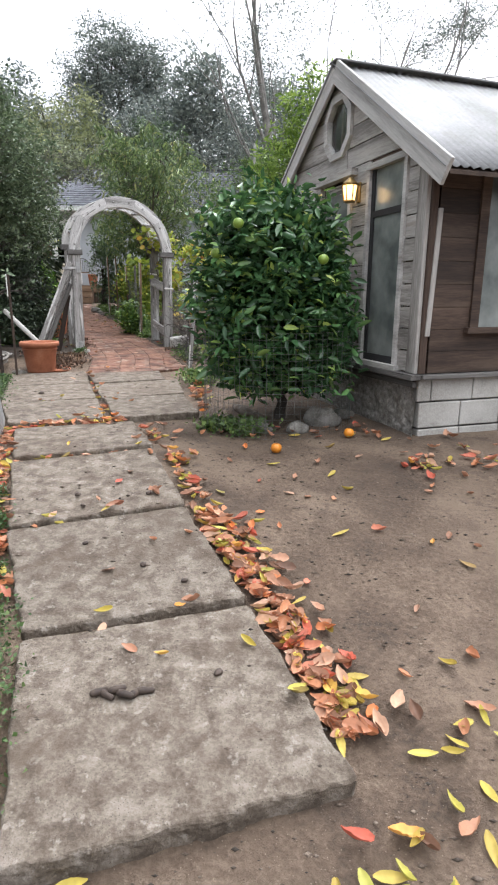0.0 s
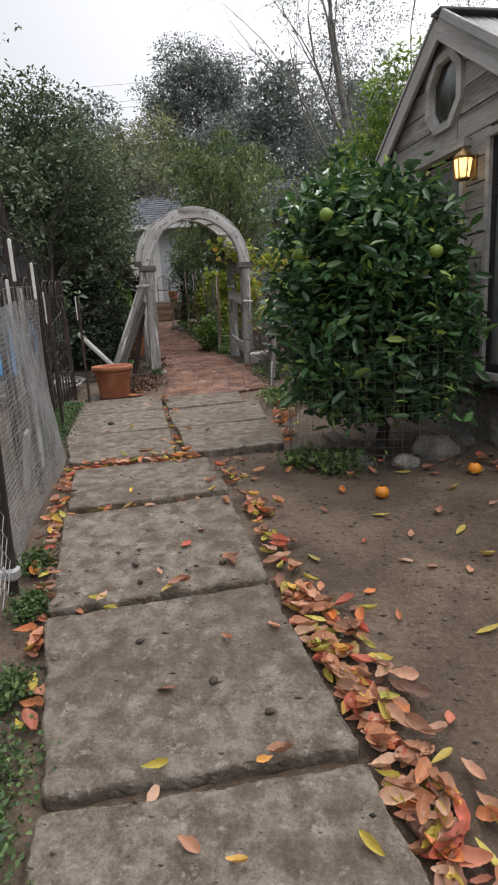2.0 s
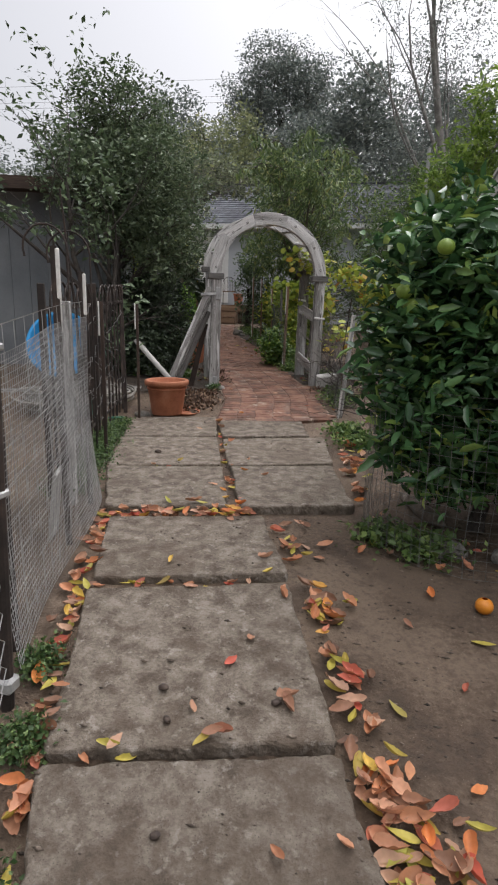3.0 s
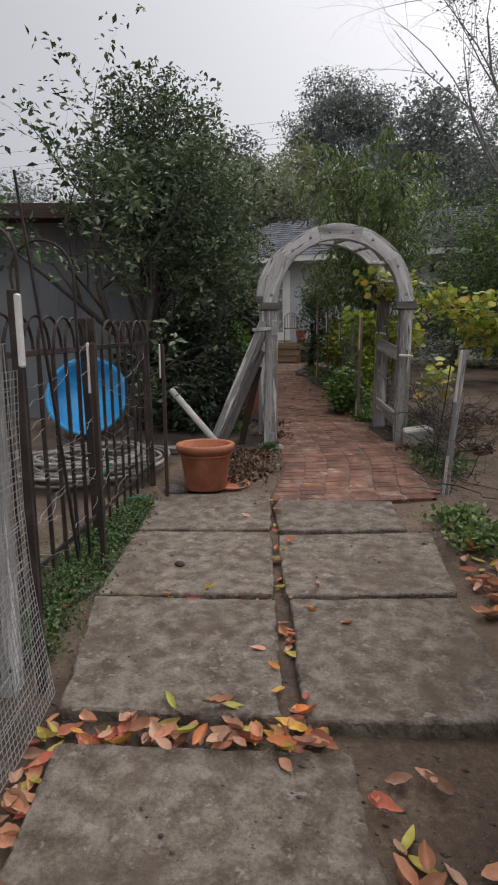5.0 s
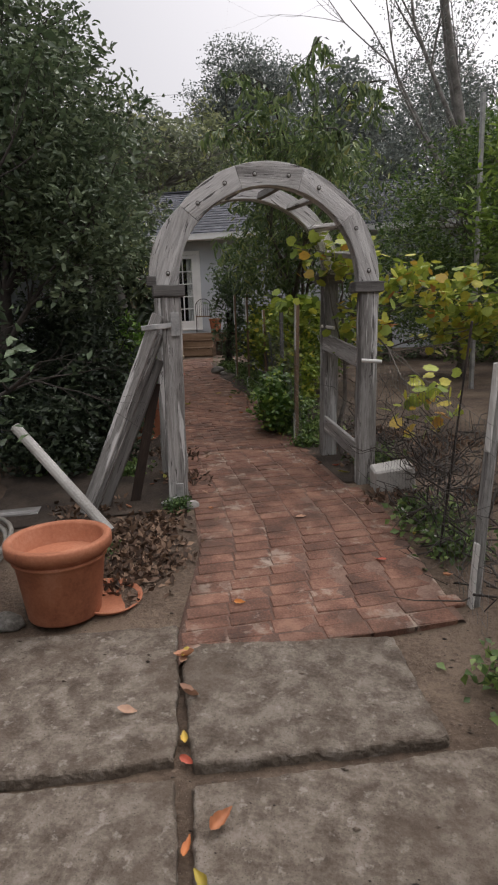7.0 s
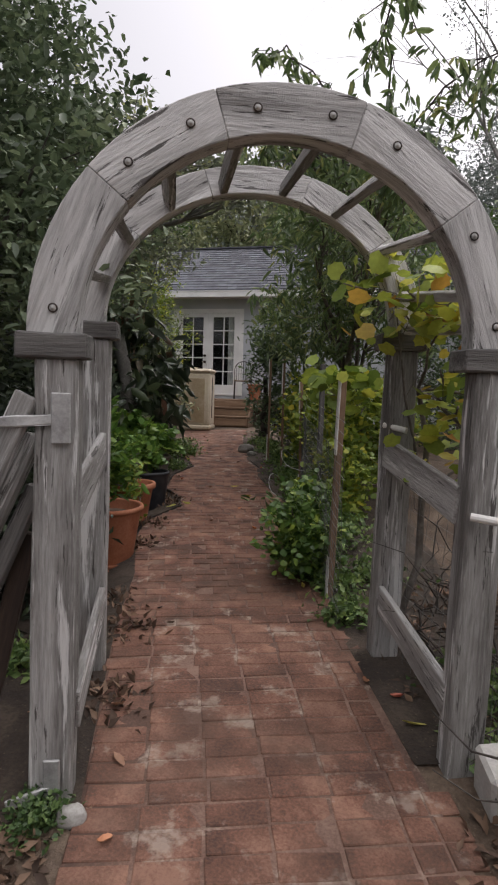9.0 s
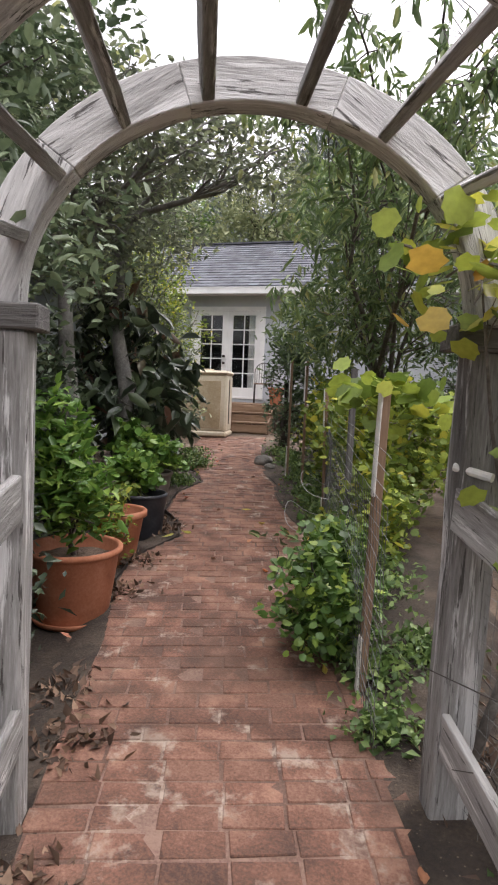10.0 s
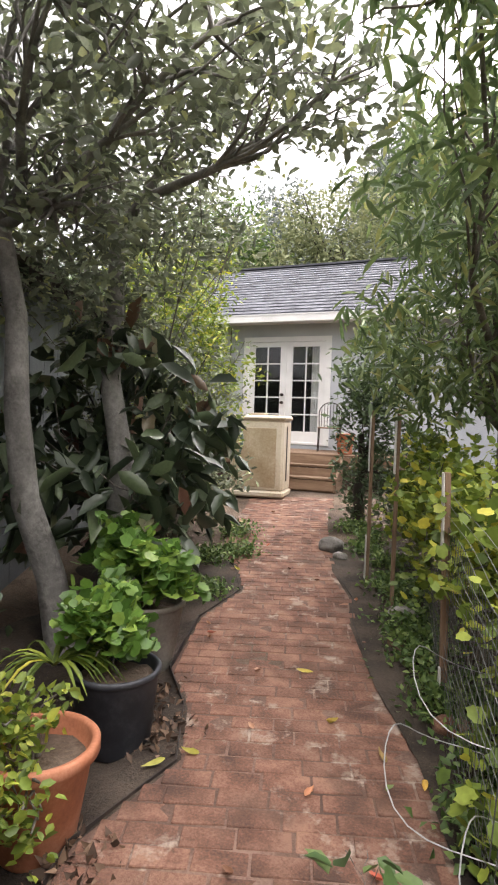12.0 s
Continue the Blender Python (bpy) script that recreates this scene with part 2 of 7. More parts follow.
G_CITRUS = foliage("citrus_leaf", [(0, (0.016, 0.04, 0.018)), (0.5, (0.034, 0.078, 0.03)), (0.85, (0.055, 0.115, 0.038)), (0.95, (0.11, 0.18, 0.045)), (1, (0.24, 0.30, 0.065))], 0.27, 0.2, gain=1.4)
G_DARK = foliage("dark_leaf", [(0, (0.022, 0.036, 0.018)), (0.5, (0.048, 0.075, 0.036)), (1, (0.10, 0.14, 0.07))], 0.5, 0.22, gain=1.35)
G_LEAFY = foliage("dull_green_leaf", [(0, (0.035, 0.052, 0.028)), (0.5, (0.07, 0.098, 0.052)), (1, (0.13, 0.165, 0.09))], 0.5, 0.26, gain=1.15)
G_OLIVE = foliage("olive_leaf", [(0, (0.055, 0.063, 0.044)), (0.5, (0.105, 0.12, 0.078)), (0.9, (0.165, 0.19, 0.112)), (1, (0.25, 0.26, 0.11))], 0.42, 0.38, gain=1.35)
G_THICKET = foliage("thicket_leaf", [(0, (0.07, 0.12, 0.022)), (0.5, (0.14, 0.22, 0.04)), (1, (0.27, 0.36, 0.08))], 0.5, 0.4)
# aerial haze is mixed into these two leaf colours
G_OAK = foliage("hazed_grey_green_leaf", [(0, (0.07, 0.085, 0.08)), (0.5, (0.115, 0.135, 0.122)), (1, (0.18, 0.20, 0.175))], 0.6, 0.25, gain=1.35)
G_HAZY = foliage("hazed_olive_leaf", [(0, (0.10, 0.12, 0.06)), (0.5, (0.165, 0.19, 0.095)), (1, (0.26, 0.27, 0.14))], 0.6, 0.3, gain=1.1)
G_MID = foliage("mid_green_leaf", [(0, (0.03, 0.055, 0.016)), (0.5, (0.065, 0.11, 0.03)), (1, (0.14, 0.19, 0.055))], 0.5, 0.3, gain=1.3)
G_YELLOW = foliage("yellow_green_leaf", [(0, (0.07, 0.11, 0.018)), (0.5, (0.15, 0.21, 0.035)), (0.85, (0.28, 0.33, 0.05)), (1, (0.42, 0.38, 0.05))], 0.5, 0.35)
G_PEACH = foliage("long_drooping_leaf", [(0, (0.05, 0.08, 0.03)), (0.5, (0.085, 0.125, 0.05)), (0.9, (0.16, 0.21, 0.075)), (1, (0.25, 0.25, 0.09))], 0.42, 0.34, gain=1.15)
G_RUBBER = foliage("big_dark_glossy_leaf", [(0, (0.02, 0.03, 0.018)), (0.6, (0.042, 0.06, 0.032)), (0.94, (0.075, 0.10, 0.048)), (1, (0.11, 0.05, 0.035))], 0.4, 0.15, gain=1.1)
G_GRAPE = foliage("grape_leaf", [(0, (0.13, 0.19, 0.035)), (0.5, (0.28, 0.33, 0.05)), (0.85, (0.40, 0.37, 0.05)), (0.97, (0.36, 0.20, 0.04)), (1, (0.26, 0.10, 0.03))], 0.55, 0.35)
G_BRIGHT = foliage("bright_green_leaf", [(0, (0.045, 0.10, 0.018)), (0.5, (0.10, 0.20, 0.035)), (1, (0.22, 0.32, 0.06))], 0.45, 0.35)
G_BUSH = foliage("bush_leaf", [(0, (0.028, 0.06, 0.014)), (0.5, (0.065, 0.13, 0.026)), (0.85, (0.12, 0.19, 0.035)), (1, (0.26, 0.33, 0.05))], 0.45, 0.3)
# evergreen leaf darkened to hold the shade under the overhanging tree
G_SHADY = foliage("evergreen_leaf_with_hollow_shade", [(0, (0.014, 0.022, 0.013)), (0.5, (0.03, 0.046, 0.025)), (1, (0.07, 0.095, 0.05))], 0.55, 0.12)
G_WEED = foliage("weed_leaf", [(0, (0.022, 0.045, 0.014)), (0.5, (0.05, 0.095, 0.027)), (1, (0.11, 0.165, 0.05))], 0.55, 0.25)
G_BROWN = foliage("dry_leaf", [(0, (0.035, 0.022, 0.015)), (0.5, (0.09, 0.055, 0.036)), (1, (0.2, 0.13, 0.085))], 0.8, 0.1, gain=1.05)
FALLEN = foliage("fallen_leaf", [(0, (0.08, 0.042, 0.026)), (0.12, (0.27, 0.135, 0.08)), (0.26, (0.36, 0.225, 0.15)), (0.38, (0.14, 0.07, 0.042)), (0.52, (0.33, 0.145, 0.07)), (0.64, (0.38, 0.20, 0.12)), (0.74, (0.32, 0.06, 0.035)), (0.84, (0.20, 0.10, 0.06)), (0.93, (0.42, 0.14, 0.04)), (1, (0.40, 0.31, 0.06))], 0.6, 0.15, gain=1.2)
FALLEN_ONE = foliage("fallen_leaf_single", [(0, (0.08, 0.042, 0.026)), (0.12, (0.27, 0.135, 0.08)), (0.26, (0.36, 0.225, 0.15)), (0.38, (0.14, 0.07, 0.042)), (0.52, (0.33, 0.145, 0.07)), (0.64, (0.38, 0.20, 0.12)), (0.74, (0.32, 0.06, 0.035)), (0.84, (0.20, 0.10, 0.06)), (0.93, (0.42, 0.14, 0.04)), (1, (0.40, 0.31, 0.06))], 0.6, 0.15, by_object=True, gain=1.2)

YELLOW_ONE = foliage("yellow_fallen_leaf", [(0, (0.30, 0.22, 0.045)), (0.4, (0.36, 0.29, 0.05)), (0.75, (0.30, 0.29, 0.06)), (1, (0.22, 0.13, 0.05))], 0.6, 0.15, by_object=True)
YELLOW_MANY = foliage("yellow_leaf_drift", [(0, (0.30, 0.22, 0.045)), (0.4, (0.36, 0.29, 0.05)), (0.75, (0.30, 0.29, 0.06)), (1, (0.22, 0.13, 0.05))], 0.6, 0.15)

GLASS, gn, gl, gb = nodes_of("window_glass")
gb.inputs["Base Color"].default_value = (0.93, 0.96, 0.95, 1)
gb.inputs["Roughness"].default_value = 0.06
gb.inputs["Transmission Weight"].default_value = 1.0
gb.inputs["IOR"].default_value = 1.45
# grey dirt and a bluish grey reflection are both in this glass colour
DULLGLASS, dn_, dl_, db_ = nodes_of("dull_glass_dirt_and_reflection")
db_.inputs["Base Color"].default_value = (0.34, 0.38, 0.36, 1)
db_.inputs["Roughness"].default_value = 0.18
db_.inputs["Transmission Weight"].default_value = 0.35
db_.inputs["IOR"].default_value = 1.5
grey_patches = dn_.new("ShaderNodeTexNoise")
grey_patches.inputs["Scale"].default_value, grey_patches.inputs["Detail"].default_value = 3.5, 6
dl_.new(dn_.new("ShaderNodeNewGeometry").outputs["Position"], grey_patches.inputs["Vector"])
dr_ = ramp_node(dn_, [(0.35, (0.16, 0.185, 0.18)), (0.65, (0.40, 0.43, 0.415))])
dl_.new(grey_patches.outputs["Fac"], dr_.inputs[0])
dl_.new(dr_.outputs[0], db_.inputs["Base Color"])
LAMPGLOW, ln_, ll_, lb_ = nodes_of("lamp_glow")
lb_.inputs["Emission Color"].default_value = (1.0, 0.62, 0.22, 1)
lb_.inputs["Emission Strength"].default_value = 1.3
lb_.inputs["Base Color"].default_value = (0.9, 0.75, 0.5, 1)


# ---- building helpers ----
WORLD = {}


def root(name, m, label, category, group="", kind=""):
    ob = new(name)
    ob.empty_display_size = 0.1
    ob.matrix_basis = m
    WORLD[ob] = m
    return tagged(ob, label, category, group, kind)


def put(name, mesh, material, parent=None, m=None, label="", smooth=False):
    ob = new(name, mesh)
    m = m if m is not None else Matrix()
    if material and not mesh.materials:
        mesh.materials.append(material)
    if smooth:
        mesh.shade_smooth()
    if parent is not None:
        ob.parent = parent
        ob.matrix_basis = WORLD[parent].inverted() @ m
    else:
        ob.matrix_basis = m
    WORLD[ob] = m
    if label:
        ob["label"] = label
    return ob


def mesh_of(name, verts, faces):
    me = bpy.data.meshes.new(name)
    me.from_pydata([tuple(v) for v in verts], [], [tuple(f) for f in faces])
    me.validate()
    me.update()
    return me


def quads(name, verts, faces):
    """A mesh from arrays, all faces with the same number of corners."""
    me = bpy.data.meshes.new(name)
    verts, faces = np.asarray(verts, np.float32), np.asarray(faces, np.int32)
    k = faces.shape[1]
    me.vertices.add(len(verts))
    me.vertices.foreach_set("co", verts.ravel())
    me.loops.add(faces.size)
    me.loops.foreach_set("vertex_index", faces.ravel())
    me.polygons.add(len(faces))
    me.polygons.foreach_set("loop_start", np.arange(0, faces.size, k, dtype=np.int32))
    me.polygons.foreach_set("loop_total", np.full(len(faces), k, np.int32))
    me.update(calc_edges=True)
    return me


def box_mesh(name, sx, sy, sz, bevel=0.004, rough=0.0, cuts=0):
    """A block with eased edges, its middle at the origin."""
    bm = bmesh.new()
    bmesh.ops.create_cube(bm, size=1.0, matrix=Matrix.Diagonal((sx, sy, sz, 1)))
    if cuts:
        long = [e for e in bm.edges if abs(e.verts[0].co.x - e.verts[1].co.x) > 0.5 * sx]
        bmesh.ops.subdivide_edges(bm, edges=long, cuts=cuts, use_grid_fill=True)
    if rough:
        for v in bm.verts:
            v.co += Vector((random.uniform(-rough, rough), random.uniform(-rough, rough), random.uniform(-rough, rough)))
    if bevel:
        bmesh.ops.bevel(bm, geom=[e for e in bm.edges if e.calc_face_angle(0) > 0.6], offset=bevel, segments=1, affect="EDGES")
    me = bpy.data.meshes.new(name)
    bm.to_mesh(me)
    bm.free()
    return me


def beam(name, p0, p1, width, thick, material, parent=None, face=(0, 0, 1), bevel=0.004, rough=0.002, label="", cuts=2):
    """A board from p0 to p1: its local x runs along it, thick lies along face."""
    p0, p1 = Vector(p0), Vector(p1)
    x = (p1 - p0).normalized()
    z = Vector(face)
    z = (z - x * z.dot(x)).normalized()
    y = z.cross(x)
    m = Matrix((x, y, z)).transposed().to_4x4()
    m.translation = (p0 + p1) / 2
    return put(name, box_mesh(name, (p1 - p0).length, width, thick, bevel, rough, cuts), material, parent, m, label)


class Tubes:
    def __init__(self):
        self.v, self.f = [], []

    def add(self, pts, radii, n=6, cap=False):
        pts = [Vector(p) for p in pts]
        base = len(self.v)
        side = None
        for i, p in enumerate(pts):
            d = (pts[min(i + 1, len(pts) - 1)] - pts[max(i - 1, 0)])
            d = d.normalized() if d.length > 1e-9 else Vector((0, 0, 1))
            if side is None:
                side = d.orthogonal().normalized()
            side = (side - d * side.dot(d))
            side = side.normalized() if side.length > 1e-6 else d.orthogonal().normalized()
            up = d.cross(side)
            r = radii[i] if hasattr(radii, "__len__") else radii
            for k in range(n):
                a = 2 * math.pi * k / n
                self.v.append(p + side * (math.cos(a) * r) + up * (math.sin(a) * r))
        for i in range(len(pts) - 1):
            for k in range(n):
                a, b = base + i * n + k, base + i * n + (k + 1) % n
                self.f.append((a, b, b + n, a + n))
        if cap:
            self.f.append(tuple(base + k for k in reversed(range(n))))
            self.f.append(tuple(base + (len(pts) - 1) * n + k for k in range(n)))

    def mesh(self, name):
        return mesh_of(name, self.v, self.f)


def lathe(name, profile, n=40, wobble=0.0):
    """A turned body from (radius, height) pairs."""
    v, f = [], []
    for r, z in profile:
        for k in range(n):
            a = 2 * math.pi * k / n
            w = 1 + wobble * math.sin(3 * a + z * 5)
            v.append((r * w * math.cos(a), r * w * math.sin(a), z))
    for i in range(len(profile) - 1):
        for k in range(n):
            a, b = i * n + k, i * n + (k + 1) % n
            f.append((a, b, b + n, a + n))
    f.append(tuple(range(n))[::-1])
    me = mesh_of(name, v, f)
    me.shade_smooth()
    return me


RNG = np.random.default_rng(7)


def leaf_mesh(name, pos, size, length=1.0, width=0.45, droop=0.0, kind="diamond", up=0.3, aim=None):
    """Many leaves: pos (n x 3), size (n). Each is creased along its rib; droop turns the tips down."""
    n = len(pos)
    d = RNG.normal(size=(n, 3))
    d[:, 2] = d[:, 2] * 0.6 + up
    if aim is not None:
        d += aim
    d[:, 2] -= droop * 2.0
    d /= np.linalg.norm(d, axis=1, keepdims=True) + 1e-9
    s = np.cross(d, RNG.normal(size=(n, 3)) * 0.7 + np.array([0, 0, 1.0]))
    s /= np.linalg.norm(s, axis=1, keepdims=True) + 1e-9
    nn = np.cross(s, d)
    L = (size * length)[:, None]
    W = (size * width)[:, None]
    B = pos
    if kind == "diamond":
        T = B + d * L
        M = B + d * L * 0.45
        v = np.stack([B, M + s * W * 0.5 + nn * W * 0.18, T - nn * L * 0.08, M - s * W * 0.5 + nn * W * 0.18], 1).reshape(-1, 3)
        i = np.arange(n)[:, None] * 4
        f = np.concatenate([i + np.array([0, 1, 2]), i + np.array([0, 2, 3])], 0)
        return quads(name, v, f)
    if kind == "lobed":
        out = [(0.0, 0.0), (0.30, -0.10), (0.45, 0.17), (0.54, 0.36), (0.44, 0.52), (0.38, 0.76), (0.22, 0.80), (0.0, 1.0), (-0.22, 0.80), (-0.38, 0.76), (-0.44, 0.52), (-0.54, 0.36), (-0.45, 0.17), (-0.30, -0.10)]
        cup = RNG.uniform(-0.25, 0.45, n)[:, None]
        pts = [B + d * L * 0.3 - nn * L * 0.03]
        for a, b in out:
            pts.append(B + s * W * a + d * L * b * 0.95 + nn * L * (cup * (a * a * 0.9 + (b - 0.3) ** 2 * 0.7) - 0.02) * 1.0)
        v = np.stack(pts, 1).reshape(-1, 3)
        k = len(out)
        tri = np.array([(0, 1 + i, 1 + (i + 1) % k) for i in range(k)])
        f = (np.arange(n)[:, None, None] * (k + 1) + tri[None]).reshape(-1, 3)
        return quads(name, v, f)
    curl = nn * L * 0.10
    T = B + d * L - curl * 1.6
    m1, m2 = B + d * L * 0.25, B + d * L * 0.68
    w1, w2 = 0.42, 0.40
    rise = nn * W * 0.14
    v = np.stack([B, m1 + s * W * w1 + rise, m2 + s * W * w2 + rise - curl * 0.4, T, m2 - s * W * w2 + rise - curl * 0.4, m1 - s * W * w1 + rise], 1).reshape(-1, 3)
    i = np.arange(n)[:, None] * 6
    f = np.concatenate([i + np.array([0, 1, 2, 3]), i + np.array([0, 3, 4, 5])], 0)
    return quads(name, v, f)


def cloud(blobs, clumps, per, spread, shell=0.55):
    """Points for leaves: clumps inside ellipsoids, mostly near their skin."""
    out = []
    vol = np.array([b[3] * b[4] * b[5] for b in blobs]) ** 0.7
    share = vol / vol.sum()
    for b, w in zip(blobs, share):
        k = max(3, int(clumps * w))
        u = RNG.normal(size=(k, 3))
        u /= np.linalg.norm(u, axis=1, keepdims=True)
        r = shell + (1 - shell) * RNG.random(k) ** 0.6
        r *= 1 + 0.20 * np.sin(u[:, 0] * 5 + b[0] * 3) * np.cos(u[:, 2] * 4 + b[1]) + 0.08 * np.sin(u[:, 1] * 11 + b[2])
        c = np.array(b[:3]) + u * r[:, None] * np.array(b[3:6])
        off = RNG.normal(size=(k * per, 3))
        off *= np.minimum(1.0, 1.55 / (np.linalg.norm(off, axis=1, keepdims=True) + 1e-9))
        own = np.repeat(RNG.uniform(0.65, 1.3, k), per)[:, None]
        out.append(np.repeat(c, per, 0) + off * own * np.array([1.1, 1.1, 0.8]) * spread)
    return np.concatenate(out, 0)


def wander(p0, p1, steps, amount):
    pts = []
    for i in range(steps + 1):
        a = i / steps
        p = Vector(p0).lerp(Vector(p1), a)
        if 0 < i < steps:
            p += Vector((random.uniform(-1, 1), random.uniform(-1, 1), random.uniform(-0.5, 0.5))) * amount
        pts.append(p)
    return pts


def tree(name, base, fork, blobs, leaf, clumps, per, spread, size, label, category="tree", bark=None, trunk_r=0.08, twigs=40, shell=0.55,
         length=1.0, width=0.45, droop=0.0, kind="diamond", stems=None, thin=0.006, up=0.3, seg=7, low_limbs=True):
    """A trunk with limbs to the parts of its crown and twigs, and a crown of single leaves."""
    base = Vector(base)
    r = root(name, Matrix.Translation(base), label, category)
    t = Tubes()
    starts = stems or [(base, Vector(fork))]
    tops = []
    for a, b in starts:
        pts = wander(a, b, 5, 0.05 * (Vector(b) - Vector(a)).length ** 0.8)
        t.add(pts, [trunk_r * (1.25 - 0.6 * i / 5) for i in range(6)], seg)
        tops.append((pts[-1], pts[3], trunk_r * 0.62))
    for b in blobs:
        c = Vector(b[:3])
        tip, low, rr = min(tops, key=lambda q: (q[0] - c).length)
        pts = wander(random.choice((tip, low)) if low_limbs else tip, c, 4, 0.06 * (c - tip).length)
        t.add(pts, [rr * (0.8 - 0.14 * i) for i in range(5)], 6)
        for _ in range(max(2, int(twigs / len(blobs)))):
            u = Vector((random.gauss(0, 1), random.gauss(0, 1), random.gauss(0.2, 0.8))).normalized()
            e = c + Vector((u.x * b[3], u.y * b[4], u.z * b[5])) * random.uniform(0.75, 1.02)
            s = random.choice(pts[2:])
            w = wander(s, e, 4, 0.08 * (e - s).length)
            t.add(w, [rr * 0.30, rr * 0.22, rr * 0.15, max(thin, rr * 0.1), thin * 0.6], 4)
    put("trunk", t.mesh("trunk"), bark or BARK, r, smooth=True)
    pos = cloud(blobs, clumps, per, spread, shell)
    sz = size * (0.6 + 0.8 * RNG.random(len(pos)))
    put("crown", leaf_mesh("crown", pos, sz, length, width, droop, kind, up), leaf, r, smooth=kind != "diamond")
    return r


def grow(t, tips, p, d, length, r, depth, droop, spread, kids):
    """A limb that divides again and again."""
    pts, rad = [Vector(p)], [r]
    d = Vector(d).normalized()
    for i in range(4):
        d = (d + Vector((random.gauss(0, 0.13), random.gauss(0, 0.13), random.gauss(0, 0.10) - droop * (3 - depth) * 0.05))).normalized()
        pts.append(pts[-1] + d * length / 4)
        rad.append(r * (1 - 0.17 * (i + 1)))
    t.add(pts, rad, 6 if depth > 1 else 4)
    if depth <= 1:
        tips.extend(pts[1:])
    if depth == 0:
        return pts
    for i in range(kids):
        k = random.randint(1, 4) if i else 4
        a = random.uniform(0, 2 * math.pi)
        o = d.orthogonal().normalized()
        q = (d * math.cos(spread) + (Matrix.Rotation(a, 3, d) @ o) * math.sin(spread) * random.uniform(0.7, 1.2)).normalized()
        if i == 0:
            q = (q + d * 1.6).normalized()
        grow(t, tips, pts[k], q, length * random.uniform(0.5, 0.72), rad[k] * 0.62, depth - 1, droop, spread, kids)
    return pts


def branching_tree(name, stems, leaf, per, scatter, size, label, depth=3, droop=0.3, spread=0.7, kids=4, bark=None, kind="diamond", width=0.5, leaf_droop=0.2, keep=1.0, east=99.0, west=-99.0):
    base = Vector(stems[0][0])
    r = root(name, Matrix.Translation(base), label, "tree")
    t, tips, joints = Tubes(), [], []
    for p, d, length, rad in stems:
        p = Vector(p)
        if joints and p.z > base.z + 0.8:
            p = min(joints, key=lambda q: (q - p).length)
        joints.extend(grow(t, tips, p, d, length, rad, depth, droop, spread, kids))
    put("trunk", t.mesh("trunk"), bark or BARK, r, smooth=True)
    tips = np.array([tuple(q) for q in tips])
    tips = tips[(tips[:, 0] < east) & (tips[:, 0] > west)]
    if keep < 1:
        tips = tips[RNG.random(len(tips)) < keep]
    pos = np.repeat(tips, per, 0) + RNG.normal(size=(len(tips) * per, 3)) * scatter
    put("crown", leaf_mesh("crown", pos, size * (0.6 + 0.8 * RNG.random(len(pos))), 1.0, width, leaf_droop, kind), leaf, r, smooth=kind != "diamond")
    return r


# ---- the lie of the land ----
PROFILE_Y = [-60, 0, 1.4, 2.48, 3.31, 4.36, 5.36, 6.98, 7.8, 9.1, 10.47, 13, 16.4, 19, 20, 30, 90]
PROFILE_Z = [-1.2, -0.12, -0.05, 0.09, 0.24, 0.34, 0.385, 0.42, 0.455, 0.57, 0.67, 0.83, 0.985, 1.15, 1.2, 1.25, 1.4]


def lie(y):
    """Height of slabs and bricks at y."""
    return float(np.interp(y, PROFILE_Y, PROFILE_Z))


def dirt(x, y):
    """Height of the bare soil."""
    k = min(1.0, max(0.0, (2.0 - y) / 1.0)) * 0.05
    far = min(1.0, max(0.0, (abs(x) + abs(y - 10) - 30) / 30))
    n = noise.noise(Vector((x * 0.9, y * 0.9, 0))) * 0.018 + noise.noise(Vector((x * 4, y * 4, 3))) * 0.006
    west = float(np.interp(y, [10.0, 10.3, 11.9, 13.25, 14.4], [-3.1, -3.16, -3.88, -4.14, -4.7])) - 0.03
    k += 0.06 * min(1.0, max(0.0, (west - x) / 0.12)) * min(1.0, max(0.0, (y - 10.2) / 0.5)) * min(1.0, max(0.0, (14.6 - y) / 0.5))
    k -= 0.06 * math.exp(-((x - 1.5) ** 2 + (y - 4.7) ** 2) / 0.8)
    up = 0.036 * min(1.0, max(0.0, (y - 7.7) / 0.5))
    return lie(y) - 0.05 - k + up + n * (1 - far)


def axis(near0, near1, step, far0, far1):
    a = list(np.arange(near0, near1 + 1e-6, step))
    lo, hi, g = near0, near1, step
    while lo > far0 or hi < far1:
        g *= 1.5
        lo, hi = max(far0, lo - g), min(far1, hi + g)
        a = ([lo] if lo < a[0] else []) + a + ([hi] if hi > a[-1] else [])
    return a


def build_ground():
    xs, ys = axis(-7, 4.5, 0.12, -900, 900), axis(-1.5, 21, 0.12, -900, 900)
    v = [(x, y, dirt(x, y)) for y in ys for x in xs]
    w = len(xs)
    f = [(j * w + i, j * w + i + 1, (j + 1) * w + i + 1, (j + 1) * w + i) for j in range(len(ys) - 1) for i in range(w - 1)]
    tagged(put("ground", quads("ground", v, f), SOIL, smooth=True), "bare brown trodden garden soil", "ground", kind="structure")


build_ground()

ALONG, ACROSS = Vector((-0.375, 0.927, 0)), Vector((0.927, 0.375, 0))

